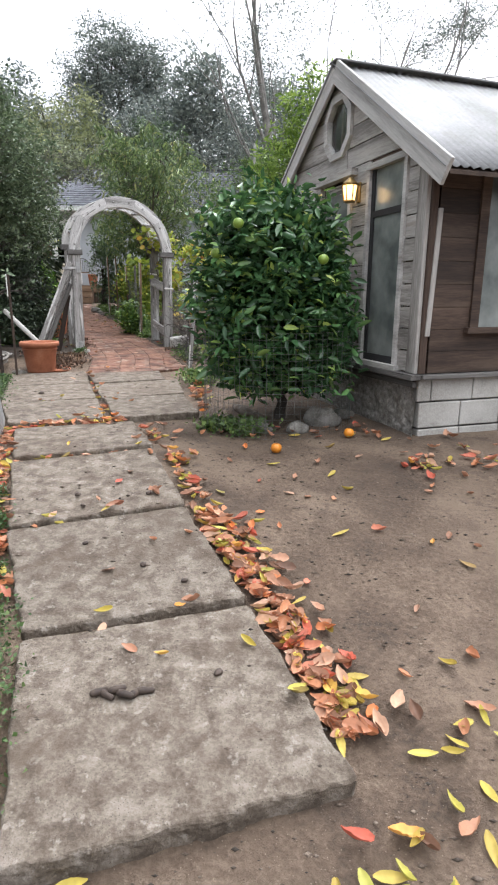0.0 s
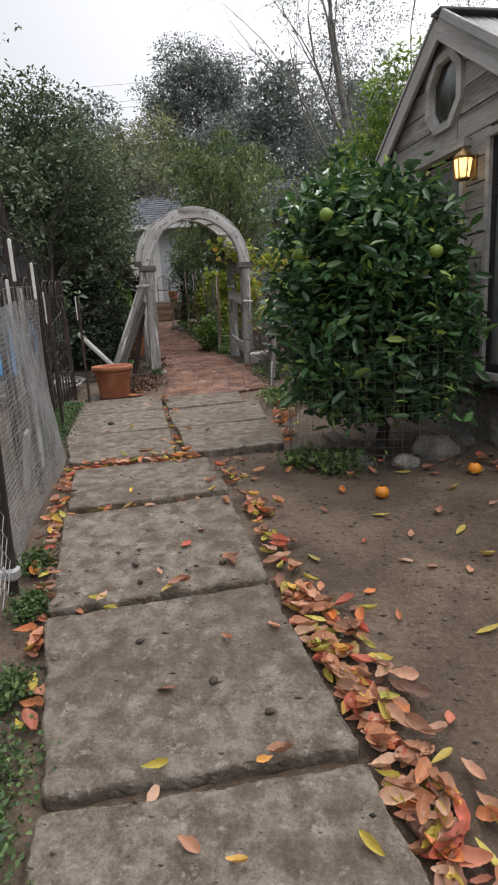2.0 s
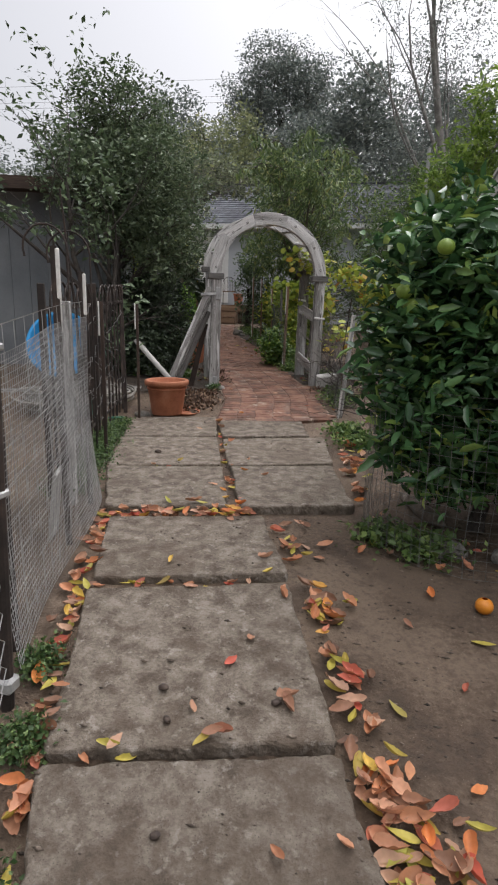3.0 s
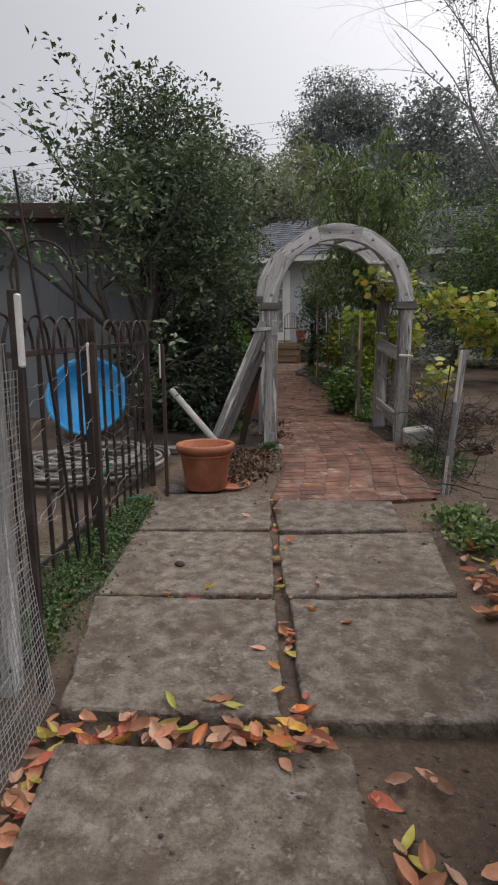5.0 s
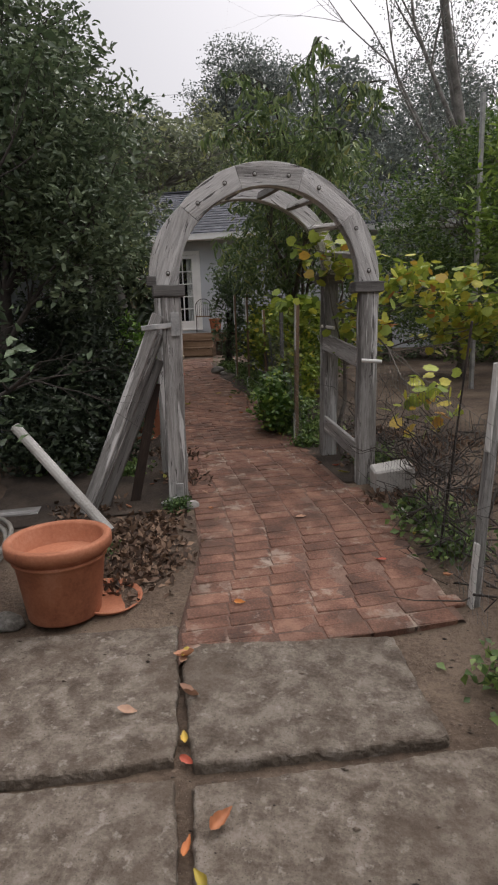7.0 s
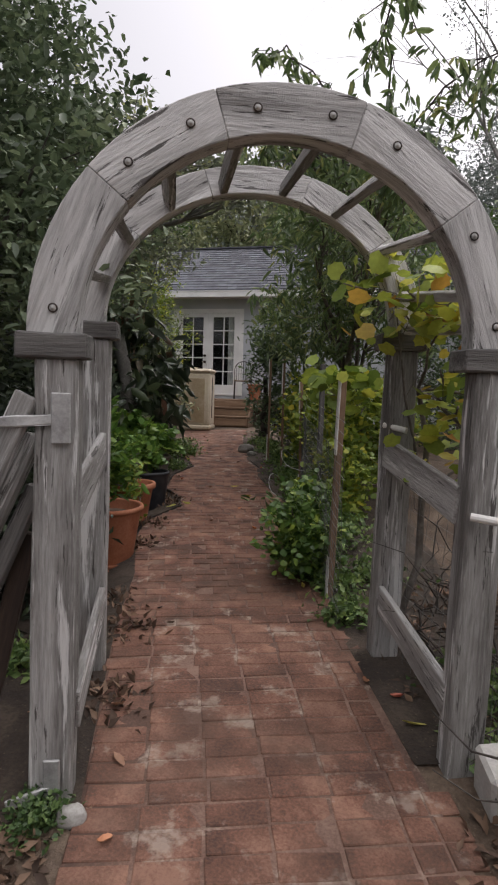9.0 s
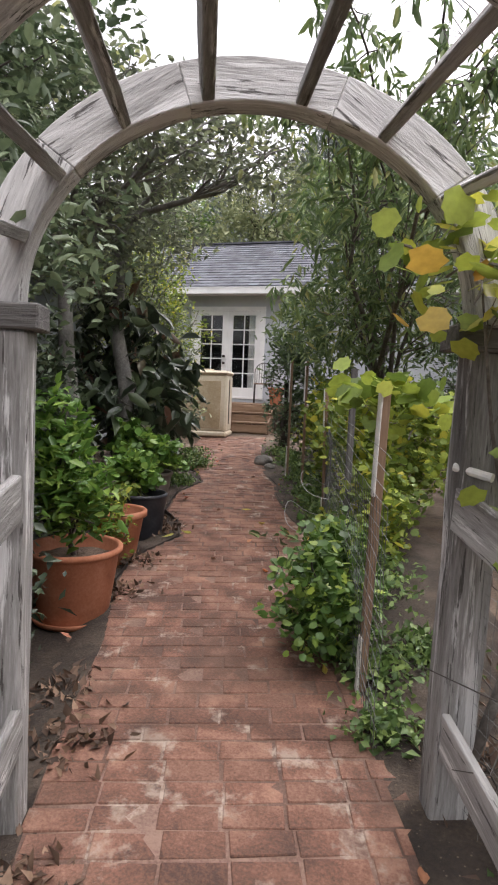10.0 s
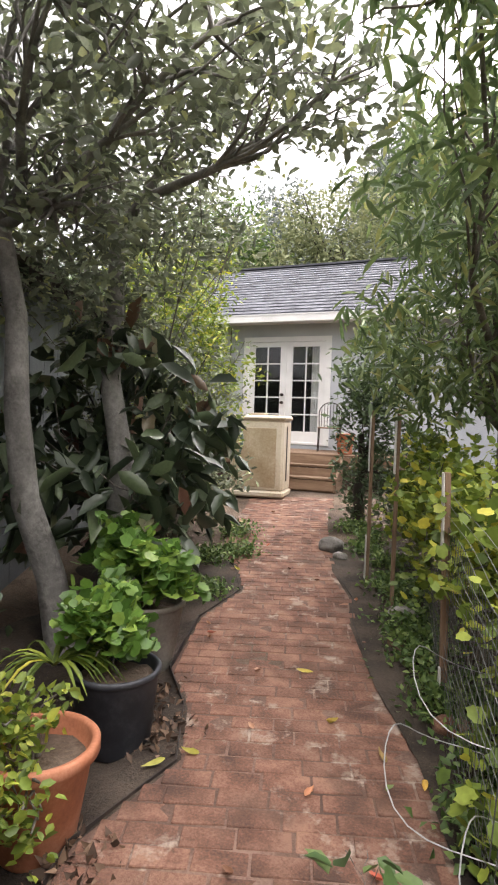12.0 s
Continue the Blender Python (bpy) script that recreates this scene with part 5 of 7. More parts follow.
def build_stick_fence():
    """Rough sticks and wire between the mesh and the big pot."""
    a, b = Vector((-2.30, 4.95, 0)), Vector((-2.52, 5.05, 0))
    r = root("timber_post", Matrix.Translation(on(a, b, 0.5, 0)), "grey weathered timber fence post", "fence post")
    beam("post", on(a, b, 0.5, -0.1), on(a, b, 0.5, 1.32) + Vector((0.02, 0, 0)), 0.10, 0.09, GREYWOOD, r, ACROSS)
    put("strip", box_mesh("strip", 0.05, 0.03, 0.26), WHITEPLASTIC, r, Matrix.Translation(on(a, b, 0.5, 1.25) + Vector((0.02, -0.06, 0))) @ pose(0, 0, 0, 0, 0, 20))


build_stick_fence()


def build_mesh_fence():
    r = root("wire_mesh_fence", Matrix.Translation(on(F0, F1, 0, 0)), "galvanised wire mesh fence draped along posts", "fence")
    L = (F1 - F0).length
    fine = Tubes()
    top, n = 1.2, 76
    side = ACROSS

    def at(k, h):
        return on(F0, F1, k, 0.03 + h * top) + side * (0.05 * (1 - h) + 0.025 * math.sin(9 * k + 4 * h) - 0.05)
    for i in range(n + 1):
        k = 0.33 + 0.67 * i / n
        fine.add([at(k, h / 5) for h in range(6)], 0.0016, 3)
    for j in range(45):
        fine.add([at(0.33 + 0.67 * i / 16, j / 44) for i in range(17)], 0.0016, 3)
    tagged(put("fine_mesh", fine.mesh("fine_mesh"), WIRE, r), kind="stuff")
    big = Tubes()
    for i in range(12):
        k = 0.40 + 0.60 * i / 11
        big.add([on(F0, F1, k, 0.02) - side * 0.06, on(F0, F1, k, 1.32) - side * 0.08], 0.002, 3)
    for j in range(9):
        big.add([on(F0, F1, 0.4 + 0.1 * i, 0.05 + 1.27 * j / 8) - side * 0.07 for i in range(7)], 0.002, 3)
    tagged(put("field_wire", big.mesh("field_wire"), WIRE, r), kind="stuff")
    for k, h, white in ((0.42, 1.3, 0), (0.80, 1.62, 1), (1.05, 1.5, 1)):
        t = Tubes()
        t.add([on(F0, F1, k, -0.1) - side * 0.09, on(F0, F1, k, h) - side * 0.09], 0.02, 6, True)
        put("steel_post", t.mesh("steel_post"), IRON, r)
        if white:
            put("white_tip", box_mesh("white_tip", 0.032, 0.03, 0.26, 0.006), WHITEPLASTIC, r, Matrix.Translation(on(F0, F1, k, h - 0.14) - side * 0.08))
    t = Tubes()
    t.add([on(F0, F1, 0.29, -0.1) - side * 0.02, on(F0, F1, 0.29, 2.15) + side * 0.05], 0.026, 10, True)
    put("end_post", t.mesh("end_post"), IRON, r, label="dark steel end post")
    t = Tubes()
    wires, cell, k0, k1 = 36, 0.055, -0.45, 0.28
    for i in range(wires):
        pts = []
        for j in range(39):
            k = k0 + (k1 - k0) * (i + (0.5 if (i + j) % 2 else -0.5) * 1.04 + 0.5) / wires
            z = 0.03 + cell * j
            pts.append(on(F0, F1, k, z) + side * (-0.03 + 0.035 * z + 0.004 * ((i + j) % 2) + 0.02 * math.sin(6 * k + 2 * z)))
        t.add(pts, 0.0023, 4)
    tagged(put("chain_link", t.mesh("chain_link"), WIRE, r), kind="stuff")
    put("clamp", box_mesh("clamp", 0.09, 0.07, 0.06, 0.012), WIRE, r, Matrix.Translation(on(F0, F1, 0.29, 0.06) - side * 0.02))
    for z in (0.8, 1.3, 1.8):
        put("clamp", box_mesh("clamp", 0.062, 0.062, 0.025, 0.006), WIRE, r, Matrix.Translation(on(F0, F1, 0.29, z) + side * (0.033 * z - 0.02)))


build_mesh_fence()
stakes_at = [(-3.05, 7.48, 1.30), (-2.72, 6.1, 1.36)]

# boards leaning inside the mesh
for k, w_, h_ in ((0.5, 0.16, 0.42), (0.86, 0.2, 0.40)):
    p = on(F0, F1, k, 0) - ACROSS * 0.22
    p.z = dirt(p.x, p.y)
    tagged(beam("old_board", p, p + Vector((0, 0, h_)) + ACROSS * 0.05, w_, 0.025, BLOCKWORK, None, ACROSS), "pale weathered board leaning inside the mesh fence", "board", "boards by the fence")

# ---- stakes and wire on the other side ----


def stake(x, y, h, lean, tips, label, w=0.035, material=None):
    z = dirt(x, y)
    r = root("garden_stake", pose(x, y, z), label, "stake", "garden stakes")
    a, b = Vector((x, y, z - 0.05)), Vector((x + lean[0], y + lean[1], z + h))
    beam("stake", a, b, w, w * 0.8, material or BROWNWOOD, r, ACROSS)
    for k0, k1 in tips:
        beam("white_strip", a.lerp(b, k0) - ALONG * 0.012 - ACROSS * 0.022, a.lerp(b, k1) - ALONG * 0.012 - ACROSS * 0.022, w * 0.9, 0.012, WHITEPLASTIC, r, ACROSS)
    return r


for sx_, sy_, sh_ in stakes_at:
    stake(sx_, sy_, sh_, (0.0, 0.0), ((0.8, 1.0),), "dark fence stake with white painted tip", 0.035, DARKWOOD)
stake(-2.14, 11.18, 1.38, (0.03, 0.02), ((0.0, 0.22), (0.66, 1.0)), "brown wooden stake with white strips and wire", 0.05)
stake(-2.93, 13.86, 1.22, (-0.03, 0.0), ((0.0, 0.2), (0.68, 1.0)), "grey stake with white strips in the vine fence", 0.04)
stake(-3.83, 15.7, 1.5, (0.0, 0.0), ((0.05, 0.3), (0.66, 1.0)), "thin stake with white strips beside the brick path", 0.035)
stake(-3.5, 15.2, 1.5, (0.0, 0.0), ((0.7, 1.0),), "thin stake with white tip among the vines", 0.035)
stake(-2.5, 12.6, 1.42, (0.0, 0.03), (), "grey weathered stake holding the wire fence", 0.05, CAPWOOD)
stake(-0.88, 8.16, 1.15, (0.09, 0.12), ((0.0, 0.3), (0.66, 1.0)), "grey stake with white strips by the vine", 0.05, GREYWOOD)
stake(-1.0, 8.6, 1.3, (0.14, 0.06), (), "dark iron rod in the soil", 0.014, IRON)
stake(0.0, 14.2, 3.9, (0.0, 0.0), (), "tall pale metal pole among the trees", 0.06, WIRE)


def wire_fence(pts, h, cell, label, rad=0.001, name="wire_fence", bulge=0.008):
    r = root(name, Matrix.Translation((pts[0][0], pts[0][1], lie(pts[0][1]))), label, "fence")
    t = Tubes()
    for (ax, ay), (bx, by) in zip(pts, pts[1:]):
        L = math.hypot(bx - ax, by - ay)
        n, m_ = max(2, int(L / cell)), int(h / cell)

        def at(i, j):
            k = i / n
            x, y = ax + (bx - ax) * k, ay + (by - ay) * k
            w = bulge * math.sin(5 * k * L + j)
            return Vector((x + w, y + w * 0.4, lie(y) - 0.03 + h * j / m_))
        for i in range(n + 1):
            t.add([at(i, j) for j in range(0, m_ + 1, max(1, m_ // 4))], rad, 3)
        for j in range(m_ + 1):
            t.add([at(i, j) for i in range(0, n + 1, max(1, n // 6))], rad, 3)
    tagged(put("wire", t.mesh("wire"), FENCEWIRE, r), kind="stuff")
    return r


wire_fence([(-2.02, 10.75), (-2.20, 11.3), (-2.62, 12.6), (-2.95, 13.9), (-3.3, 15.4), (-3.95, 17.2)], 1.15, 0.06, "thin wire mesh fence overgrown with vines", 0.0015)
wire_fence([(-1.33, 9.85), (-1.15, 9.2), (-0.98, 8.5), (-0.86, 7.9)], 0.95, 0.06, "sagging wire mesh beside the brick path")
wire_fence([(-1.35, 9.95), (-1.70, 10.55)], 1.0, 0.07, "wire mesh between the arch posts")
ring = [(0.24 + 0.66 * math.cos(a), 5.22 + 0.64 * math.sin(a)) for a in np.linspace(0, 2 * math.pi, 19)]
wire_fence(ring, 0.95, 0.05, "round wire cage about the orange tree", 0.0012, "wire_cage", 0.006)


def wire_hoops():
    r = root("wire_loops", pose(-2.65, 12.9, lie(12.9)), "loose loops of pale stiff wire by the fence", "wire")
    for c, rr, tilt in (((-2.64, 13.15, 1.24), 0.36, 8), ((-2.74, 12.85, 1.05), 0.29, 14), ((-2.50, 12.55, 0.98), 0.24, 25)):
        t = Tubes()
        m = Matrix.Translation(c) @ pose(0, 0, 0, tilt, 20, 30)
        t.add([m @ Vector((rr * math.cos(a), rr * math.sin(a), 0.04 * math.sin(3 * a))) for a in np.linspace(0, 5.6, 26)], 0.0024, 5)
        put("loop", t.mesh("loop"), WIRE, r)


wire_hoops()


def stone(x, y, sx, sy, sz, label, name="stone", material=None, rz=0, category="stone", seed=1, lift=0.0):
    bm = bmesh.new()
    bmesh.ops.create_icosphere(bm, subdivisions=3, radius=1.0)
    for v in bm.verts:
        k = 1 + 0.22 * noise.noise(v.co * 1.6 + Vector((seed * 7, 0, 0))) + 0.06 * noise.noise(v.co * 5)
        v.co = Vector((v.co.x * sx * k, v.co.y * sy * k, v.co.z * sz * k))
    me = bpy.data.meshes.new(name)
    bm.to_mesh(me)
    bm.free()
    return tagged(put(name, me, material or STONE, None, pose(x, y, dirt(x, y) + sz * 0.55 + lift, 0, 0, rz), smooth=True), label, category)


tagged(put("concrete_block", box_mesh("concrete_block", 0.30, 0.19, 0.19, 0.014, 0.006), BLOCKWORK, None, Matrix.Translation((-1.22, 9.72, dirt(-1.22, 9.72) + 0.09)) @ pose(0, 0, 0, 8, -7, 14)),
       "pale concrete block beside the arch post", "block")
stone(-2.62, 9.20, 0.05, 0.035, 0.04, "pale broken concrete lump at the post foot", "concrete_lump", BLOCKWORK, 20, "rubble", 12)
stone(-4.42, 16.5, 0.14, 0.11, 0.10, "rounded grey stone at the path edge", seed=2)
stone(-4.25, 16.25, 0.08, 0.06, 0.05, "small grey stone at the path edge", seed=3)
stone(-3.35, 14.9, 0.11, 0.09, 0.09, "mossy pale stone at the path edge", seed=4)
stone(-2.85, 13.62, 0.10, 0.07, 0.05, "broken red brick at the path edge", "brick_piece", BRICK, 20, "brick", 5)
stone(-3.12, 7.72, 0.10, 0.06, 0.05, "flat grey stone beside the pot", seed=6)
stone(0.62, 5.02, 0.16, 0.05, 0.11, "grey stone slab at the tree foot", seed=7, rz=-20)
stone(0.40, 4.86, 0.10, 0.07, 0.06, "brown stone at the tree foot", seed=8)
stone(0.06, 4.90, 0.12, 0.07, 0.06, "brown stone at the tree foot", seed=9)
stone(-0.05, 5.5, 0.35, 0.06, 0.05, "low concrete edging beside the orange tree", "edging_stone", CONCRETE, 112, "edging", 10)
stone(0.85, 5.3, 0.10, 0.08, 0.06, "grey stone at the shed base", seed=11)

t_ = Tubes()
t_.add([(-3.70, 8.80, 1.22), (-2.98, 8.62, 0.58)], 0.035, 12, True)
tagged(put("grey_pipe", t_.mesh("grey_pipe"), BLOCKWORK), "thick pale plastic pipe leaning by the pot", "pipe")
t_ = Tubes()
t_.add([(-1.18, 9.35, lie(9.35) - 0.01), (-1.12, 9.12, lie(9.1) - 0.01)], 0.016, 10, True)
tagged(put("white_pipe", t_.mesh("white_pipe"), WHITEPLASTIC), "short white plastic pipe lying at the path edge", "pipe")
t_ = Tubes()
t_.add([(-1.07, 9.02, lie(9.0) - 0.01), (-0.97, 8.86, lie(8.86) - 0.012)], 0.016, 10, True)
tagged(put("white_pipe", t_.mesh("white_pipe"), WHITEPLASTIC), "short white plastic pipe lying at the path edge", "pipe")
t_ = Tubes()
t_.add([(-3.15, 7.3, 0.47), (-3.22, 7.1, 0.5), (-3.10, 6.95, 0.44), (-3.22, 6.8, 0.42), (-3.3, 6.9, 0.7), (-3.4, 7.2, 0.75)], 0.012, 8)
tagged(put("garden_hose", t_.mesh("garden_hose"), surface("green_hose", (0.0, 0.07, 0.05), (0.01, 0.13, 0.09), (0.03, 0.2, 0.14), 9, 50, 0.4, 0.1, 0.001, 0)), "green garden hose lying by the iron fence", "hose")
t_ = Tubes()
for q in range(4):
    t_.add([(-6.2 + 0.22 * math.cos(a) + 0.01 * q, 17.35 + 0.1 * math.sin(a), 1.95 + 0.28 * math.sin(a) + 0.02 * q) for a in np.linspace(-0.6, 3.8, 16)], 0.011, 6)
tagged(put("hanging_hose", t_.mesh("hanging_hose"), surface("grey_hose", (0.06, 0.1, 0.09), (0.12, 0.17, 0.15), (0.2, 0.25, 0.23), 9, 50, 0.5, 0.1, 0.001, 0)), "coiled grey green hose hung on a hook", "hose")
hose = root("coiled_hose", pose(-4.12, 7.95, dirt(-4.12, 7.95)), "heap of coiled faded beige garden hose behind the iron fence", "hose")
FADED = surface("faded_hose", (0.13, 0.12, 0.10), (0.22, 0.205, 0.18), (0.33, 0.31, 0.28), 6, 50, 0.6, 0.1, 0.001, 0.15)
for q in range(26):
    cx, cy, rr = -4.12 + random.gauss(0, 0.07), 7.95 + random.gauss(0, 0.08), random.uniform(0.28, 0.62)
    z0, p0 = dirt(cx, cy) + 0.02 + 0.0085 * q, random.uniform(0, 6.28)
    t_ = Tubes()
    t_.add([(cx + rr * 1.05 * math.cos(a), cy + rr * 1.2 * math.sin(a), z0 + 0.025 * math.sin(2 * a + p0)) for a in np.linspace(p0, p0 + 6.1, 30)], 0.0145, 7, True)
    put("coil", t_.mesh("coil"), FADED, hose, smooth=True)
tagged(beam("timber_edging", (-5.6, 8.35, 0.47), (-3.75, 9.05, 0.52), 0.14, 0.09, GREYWOOD), "weathered timber edging lying on the soil", "edging")

# dropping on the first slab
t_ = Tubes()
bx, by = -0.45, 1.90
for q in range(6):
    a = (0.5, -0.6, 0.35, -0.3, 0.8, 0.1)[q]
    x, y = bx - 0.085 + 0.034 * q, by + (0.012, -0.004, 0.014, -0.01, 0.008, 0.02)[q]
    p = Vector((x, y, lie(y) + 0.012 + (0.01 if q in (2, 3) else 0)))
    d = Vector((math.cos(a), math.sin(a), 0)) * 0.034
    t_.add([p - d, p - d * 0.85, p - d * 0.3, p + d * 0.3, p + d * 0.85, p + d], [0.004, 0.012, 0.015, 0.012, 0.011, 0.003], 9)
tagged(put("dog_dropping", t_.mesh("dog_dropping"), DROPPING, smooth=True), "dark brown dropping lying on the concrete slab", "dropping")

for x, y, r_ in ((-2.28, 6.22, 0.034), (-1.05, 3.42, 0.022), (-0.98, 3.28, 0.018), (-0.62, 3.45, 0.02), (-0.86, 2.9, 0.018), (-0.52, 2.72, 0.022), (-0.30, 2.6, 0.02), (-0.10, 2.02, 0.022)):
    r_ *= 0.72
    ob = stone(x, y, r_ * 1.3, r_, r_ * 0.7, "dark dried fruit husk lying on concrete", "fruit_husk", DROPPING, random.uniform(0, 180), "husk", x * 10)
    ob.location.z = lie(y) + r_ * 0.5
for hx, hy, hr in ((-2.78, 6.05, 0.17), (-2.62, 5.45, 0.15)):
    t_ = Tubes()
    z0 = dirt(hx, hy)
    t_.add([(hx, hy, z0), (hx, hy, z0 + 1.72)] + [(hx - ACROSS.x * hr * (1 - math.cos(a)), hy - ACROSS.y * hr * (1 - math.cos(a)), z0 + 1.72 + hr * 1.1 * math.sin(a)) for a in np.linspace(0.2, 3.5, 12)], 0.008, 6)
    tagged(put("shepherd_hook", t_.mesh("shepherd_hook"), IRON, smooth=True), "thin black iron shepherd hook by the fence", "hook")

# ---- planting ----
tree("orange_tree", (0.26, 5.22, 0.36), (0.26, 5.22, 0.8), [(0.24, 5.22, 1.55, 0.58, 0.55, 0.62), (0.22, 5.20, 1.05, 0.56, 0.55, 0.40), (0.0, 5.12, 1.80, 0.42, 0.4, 0.42), (0.42, 5.25, 1.76, 0.36, 0.4, 0.44), (0.2, 5.25, 2.05, 0.45, 0.42, 0.30), (0.24, 5.2, 0.88, 0.58, 0.56, 0.30), (-0.05, 5.08, 1.3, 0.42, 0.4, 0.45), (0.5, 5.15, 1.3, 0.36, 0.4, 0.5)],
     G_CITRUS, 1300, 11, 0.08, 0.098, "round dense orange tree with glossy dark leaves", bark=DARKBARK, trunk_r=0.045, twigs=60, length=1.0, width=0.40, kind="long", shell=0.6, up=0.05)


def fruit(x, y, z, material, label, r_=0.042):
    v = lathe("orange", [(r_ * math.sin(math.pi * i / 10) * 1.0, -r_ * math.cos(math.pi * i / 10) * 0.94) for i in range(1, 10)], 18)
    return tagged(put("orange", v, material, None, pose(x, y, z)), label, "orange", "oranges")


for x, y, z, mm, lb in ((-0.28, 4.83, 1.77, GREENPEEL, "unripe green orange hanging in the tree"), (-0.24, 4.86, 1.70, GREENPEEL, "unripe green orange hanging in the tree"), (0.55, 4.68, 1.72, GREENPEEL, "unripe green orange hanging in the tree"), (-0.1, 4.7, 1.98, GREENPEEL, "unripe green orange hanging in the tree"),
                        (0.20, 4.30, None, ORANGEPEEL, "ripe orange lying on the soil"), (0.80, 4.62, None, ORANGEPEEL, "ripe orange lying on the soil")):
    fruit(x, y, dirt(x, y) + 0.038 if z is None else z, mm, lb)

tree("leafy_tree", (-4.75, 9.75, 0.5), (-4.7, 10.3, 2.2), [(-4.4, 10.6, 3.3, 1.15, 1.1, 1.0), (-3.9, 10.3, 2.7, 0.85, 0.8, 0.7), (-4.9, 11.2, 3.9, 1.0, 1.0, 0.9), (-4.8, 10.9, 3.5, 0.9, 0.9, 0.9), (-5.3, 10.2, 3.7, 0.7, 0.7, 0.5), (-4.3, 10.7, 3.0, 0.55, 0.5, 0.6), (-5.3, 11.2, 4.7, 0.9, 0.9, 0.8), (-4.8, 11.0, 4.5, 0.8, 0.8, 0.7)],
     G_LEAFY, 1250, 26, 0.115, 0.062, "leaning leafy tree with dark green crown", bark=DARKBARK, trunk_r=0.075, twigs=110, shell=0.35, width=0.5, kind="long")
# fills the hollow below the crown; its shade is in the leaf colour
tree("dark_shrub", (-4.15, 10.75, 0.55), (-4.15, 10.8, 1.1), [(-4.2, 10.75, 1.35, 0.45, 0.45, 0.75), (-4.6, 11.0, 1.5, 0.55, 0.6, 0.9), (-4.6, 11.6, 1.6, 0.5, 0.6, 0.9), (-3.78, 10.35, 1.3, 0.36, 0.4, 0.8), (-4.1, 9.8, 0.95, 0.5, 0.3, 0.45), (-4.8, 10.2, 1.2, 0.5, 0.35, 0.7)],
     G_SHADY, 1250, 16, 0.09, 0.07, "dense evergreen shrub with the hollow's shade in its leaf colour", "shrub", DARKBARK, 0.05, 30, 0.3)
branching_tree("limb_tree", [((-4.38, 9.05, 0.5), (-0.12, 0.1, 1), 1.5, 0.07), ((-4.5, 9.2, 1.7), (-0.75, -0.35, 0.8), 1.7, 0.05), ((-4.5, 9.2, 1.8), (-0.35, -0.1, 1), 1.9, 0.045), ((-4.45, 9.2, 1.7), (0.15, 0.4, 1), 1.8, 0.045)],
               G_DARK, 2, 0.05, 0.095, "crooked dark limbed tree with sparse leaves", 3, 0.1, 0.7, 4, bark=DARKBARK, keep=0.8, east=-3.5)
tree("path_tree", (-5.15, 13.42, 0.78), (-5.5, 13.2, 3.45), [(-5.25, 13.0, 4.25, 0.75, 0.7, 0.85), (-4.65, 12.75, 4.25, 0.6, 0.6, 0.55), (-4.05, 13.2, 4.2, 0.65, 0.65, 0.42), (-5.45, 13.9, 4.1, 0.8, 0.8, 0.8), (-4.6, 14.0, 4.4, 0.8, 0.7, 0.5), (-6.0, 12.6, 4.0, 0.8, 0.8, 0.8), (-3.7, 13.9, 4.2, 0.45, 0.5, 0.35), (-6.3, 13.6, 3.6, 0.7, 0.7, 0.8), (-4.9, 13.2, 3.5, 0.45, 0.45, 0.4)],
     G_OLIVE, 950, 9, 0.085, 0.08, "spreading tree with pale bark over the path", bark=PALEBARK, trunk_r=0.085, twigs=190, shell=0.3, width=0.5, kind="long", droop=0.12, thin=0.005, low_limbs=False,
     stems=[(Vector((-5.15, 13.42, 0.78)), Vector((-5.5, 13.2, 3.45))), (Vector((-5.15, 13.98, 0.82)), Vector((-5.37, 14.1, 3.7)))])
tree("path_undergrowth", (-5.8, 15.2, 0.85), (-5.8, 15.2, 1.6), [(-5.7, 14.6, 2.3, 0.6, 0.6, 0.7), (-5.9, 15.6, 2.5, 0.7, 0.8, 0.9), (-5.6, 15.4, 1.6, 0.5, 0.7, 0.6), (-6.1, 16.4, 1.9, 0.5, 0.6, 0.9), (-5.5, 14.1, 3.1, 0.6, 0.6, 0.5), (-6.1, 14.3, 3.7, 0.7, 0.6, 0.6), (-5.9, 15.0, 4.0, 0.8, 0.7, 0.7), (-5.2, 14.9, 3.9, 0.5, 0.5, 0.5)],
     G_OLIVE, 700, 14, 0.09, 0.075, "shaded mixed greenery beside the path", "shrub", BARK, 0.03, 60, 0.3, kind="long")
tree("rubber_plant", (-5.05, 14.45, 0.85), (-5.0, 14.4, 1.5), [(-5.2, 14.3, 1.95, 0.5, 0.5, 0.65), (-5.15, 14.9, 2.0, 0.36, 0.5, 0.65), (-5.6, 14.2, 2.3, 0.5, 0.45, 0.5), (-5.25, 14.7, 2.5, 0.35, 0.4, 0.4), (-5.35, 14.0, 2.7, 0.4, 0.4, 0.35), (-5.05, 13.95, 1.75, 0.35, 0.35, 0.6), (-5.7, 13.7, 2.0, 0.4, 0.4, 0.7)],
     G_RUBBER, 230, 4, 0.08, 0.24, "tall shrub with big dark leathery leaves", "shrub", BARK, 0.03, 40, 0.4, 1.0, 0.42, 0.55, "long")
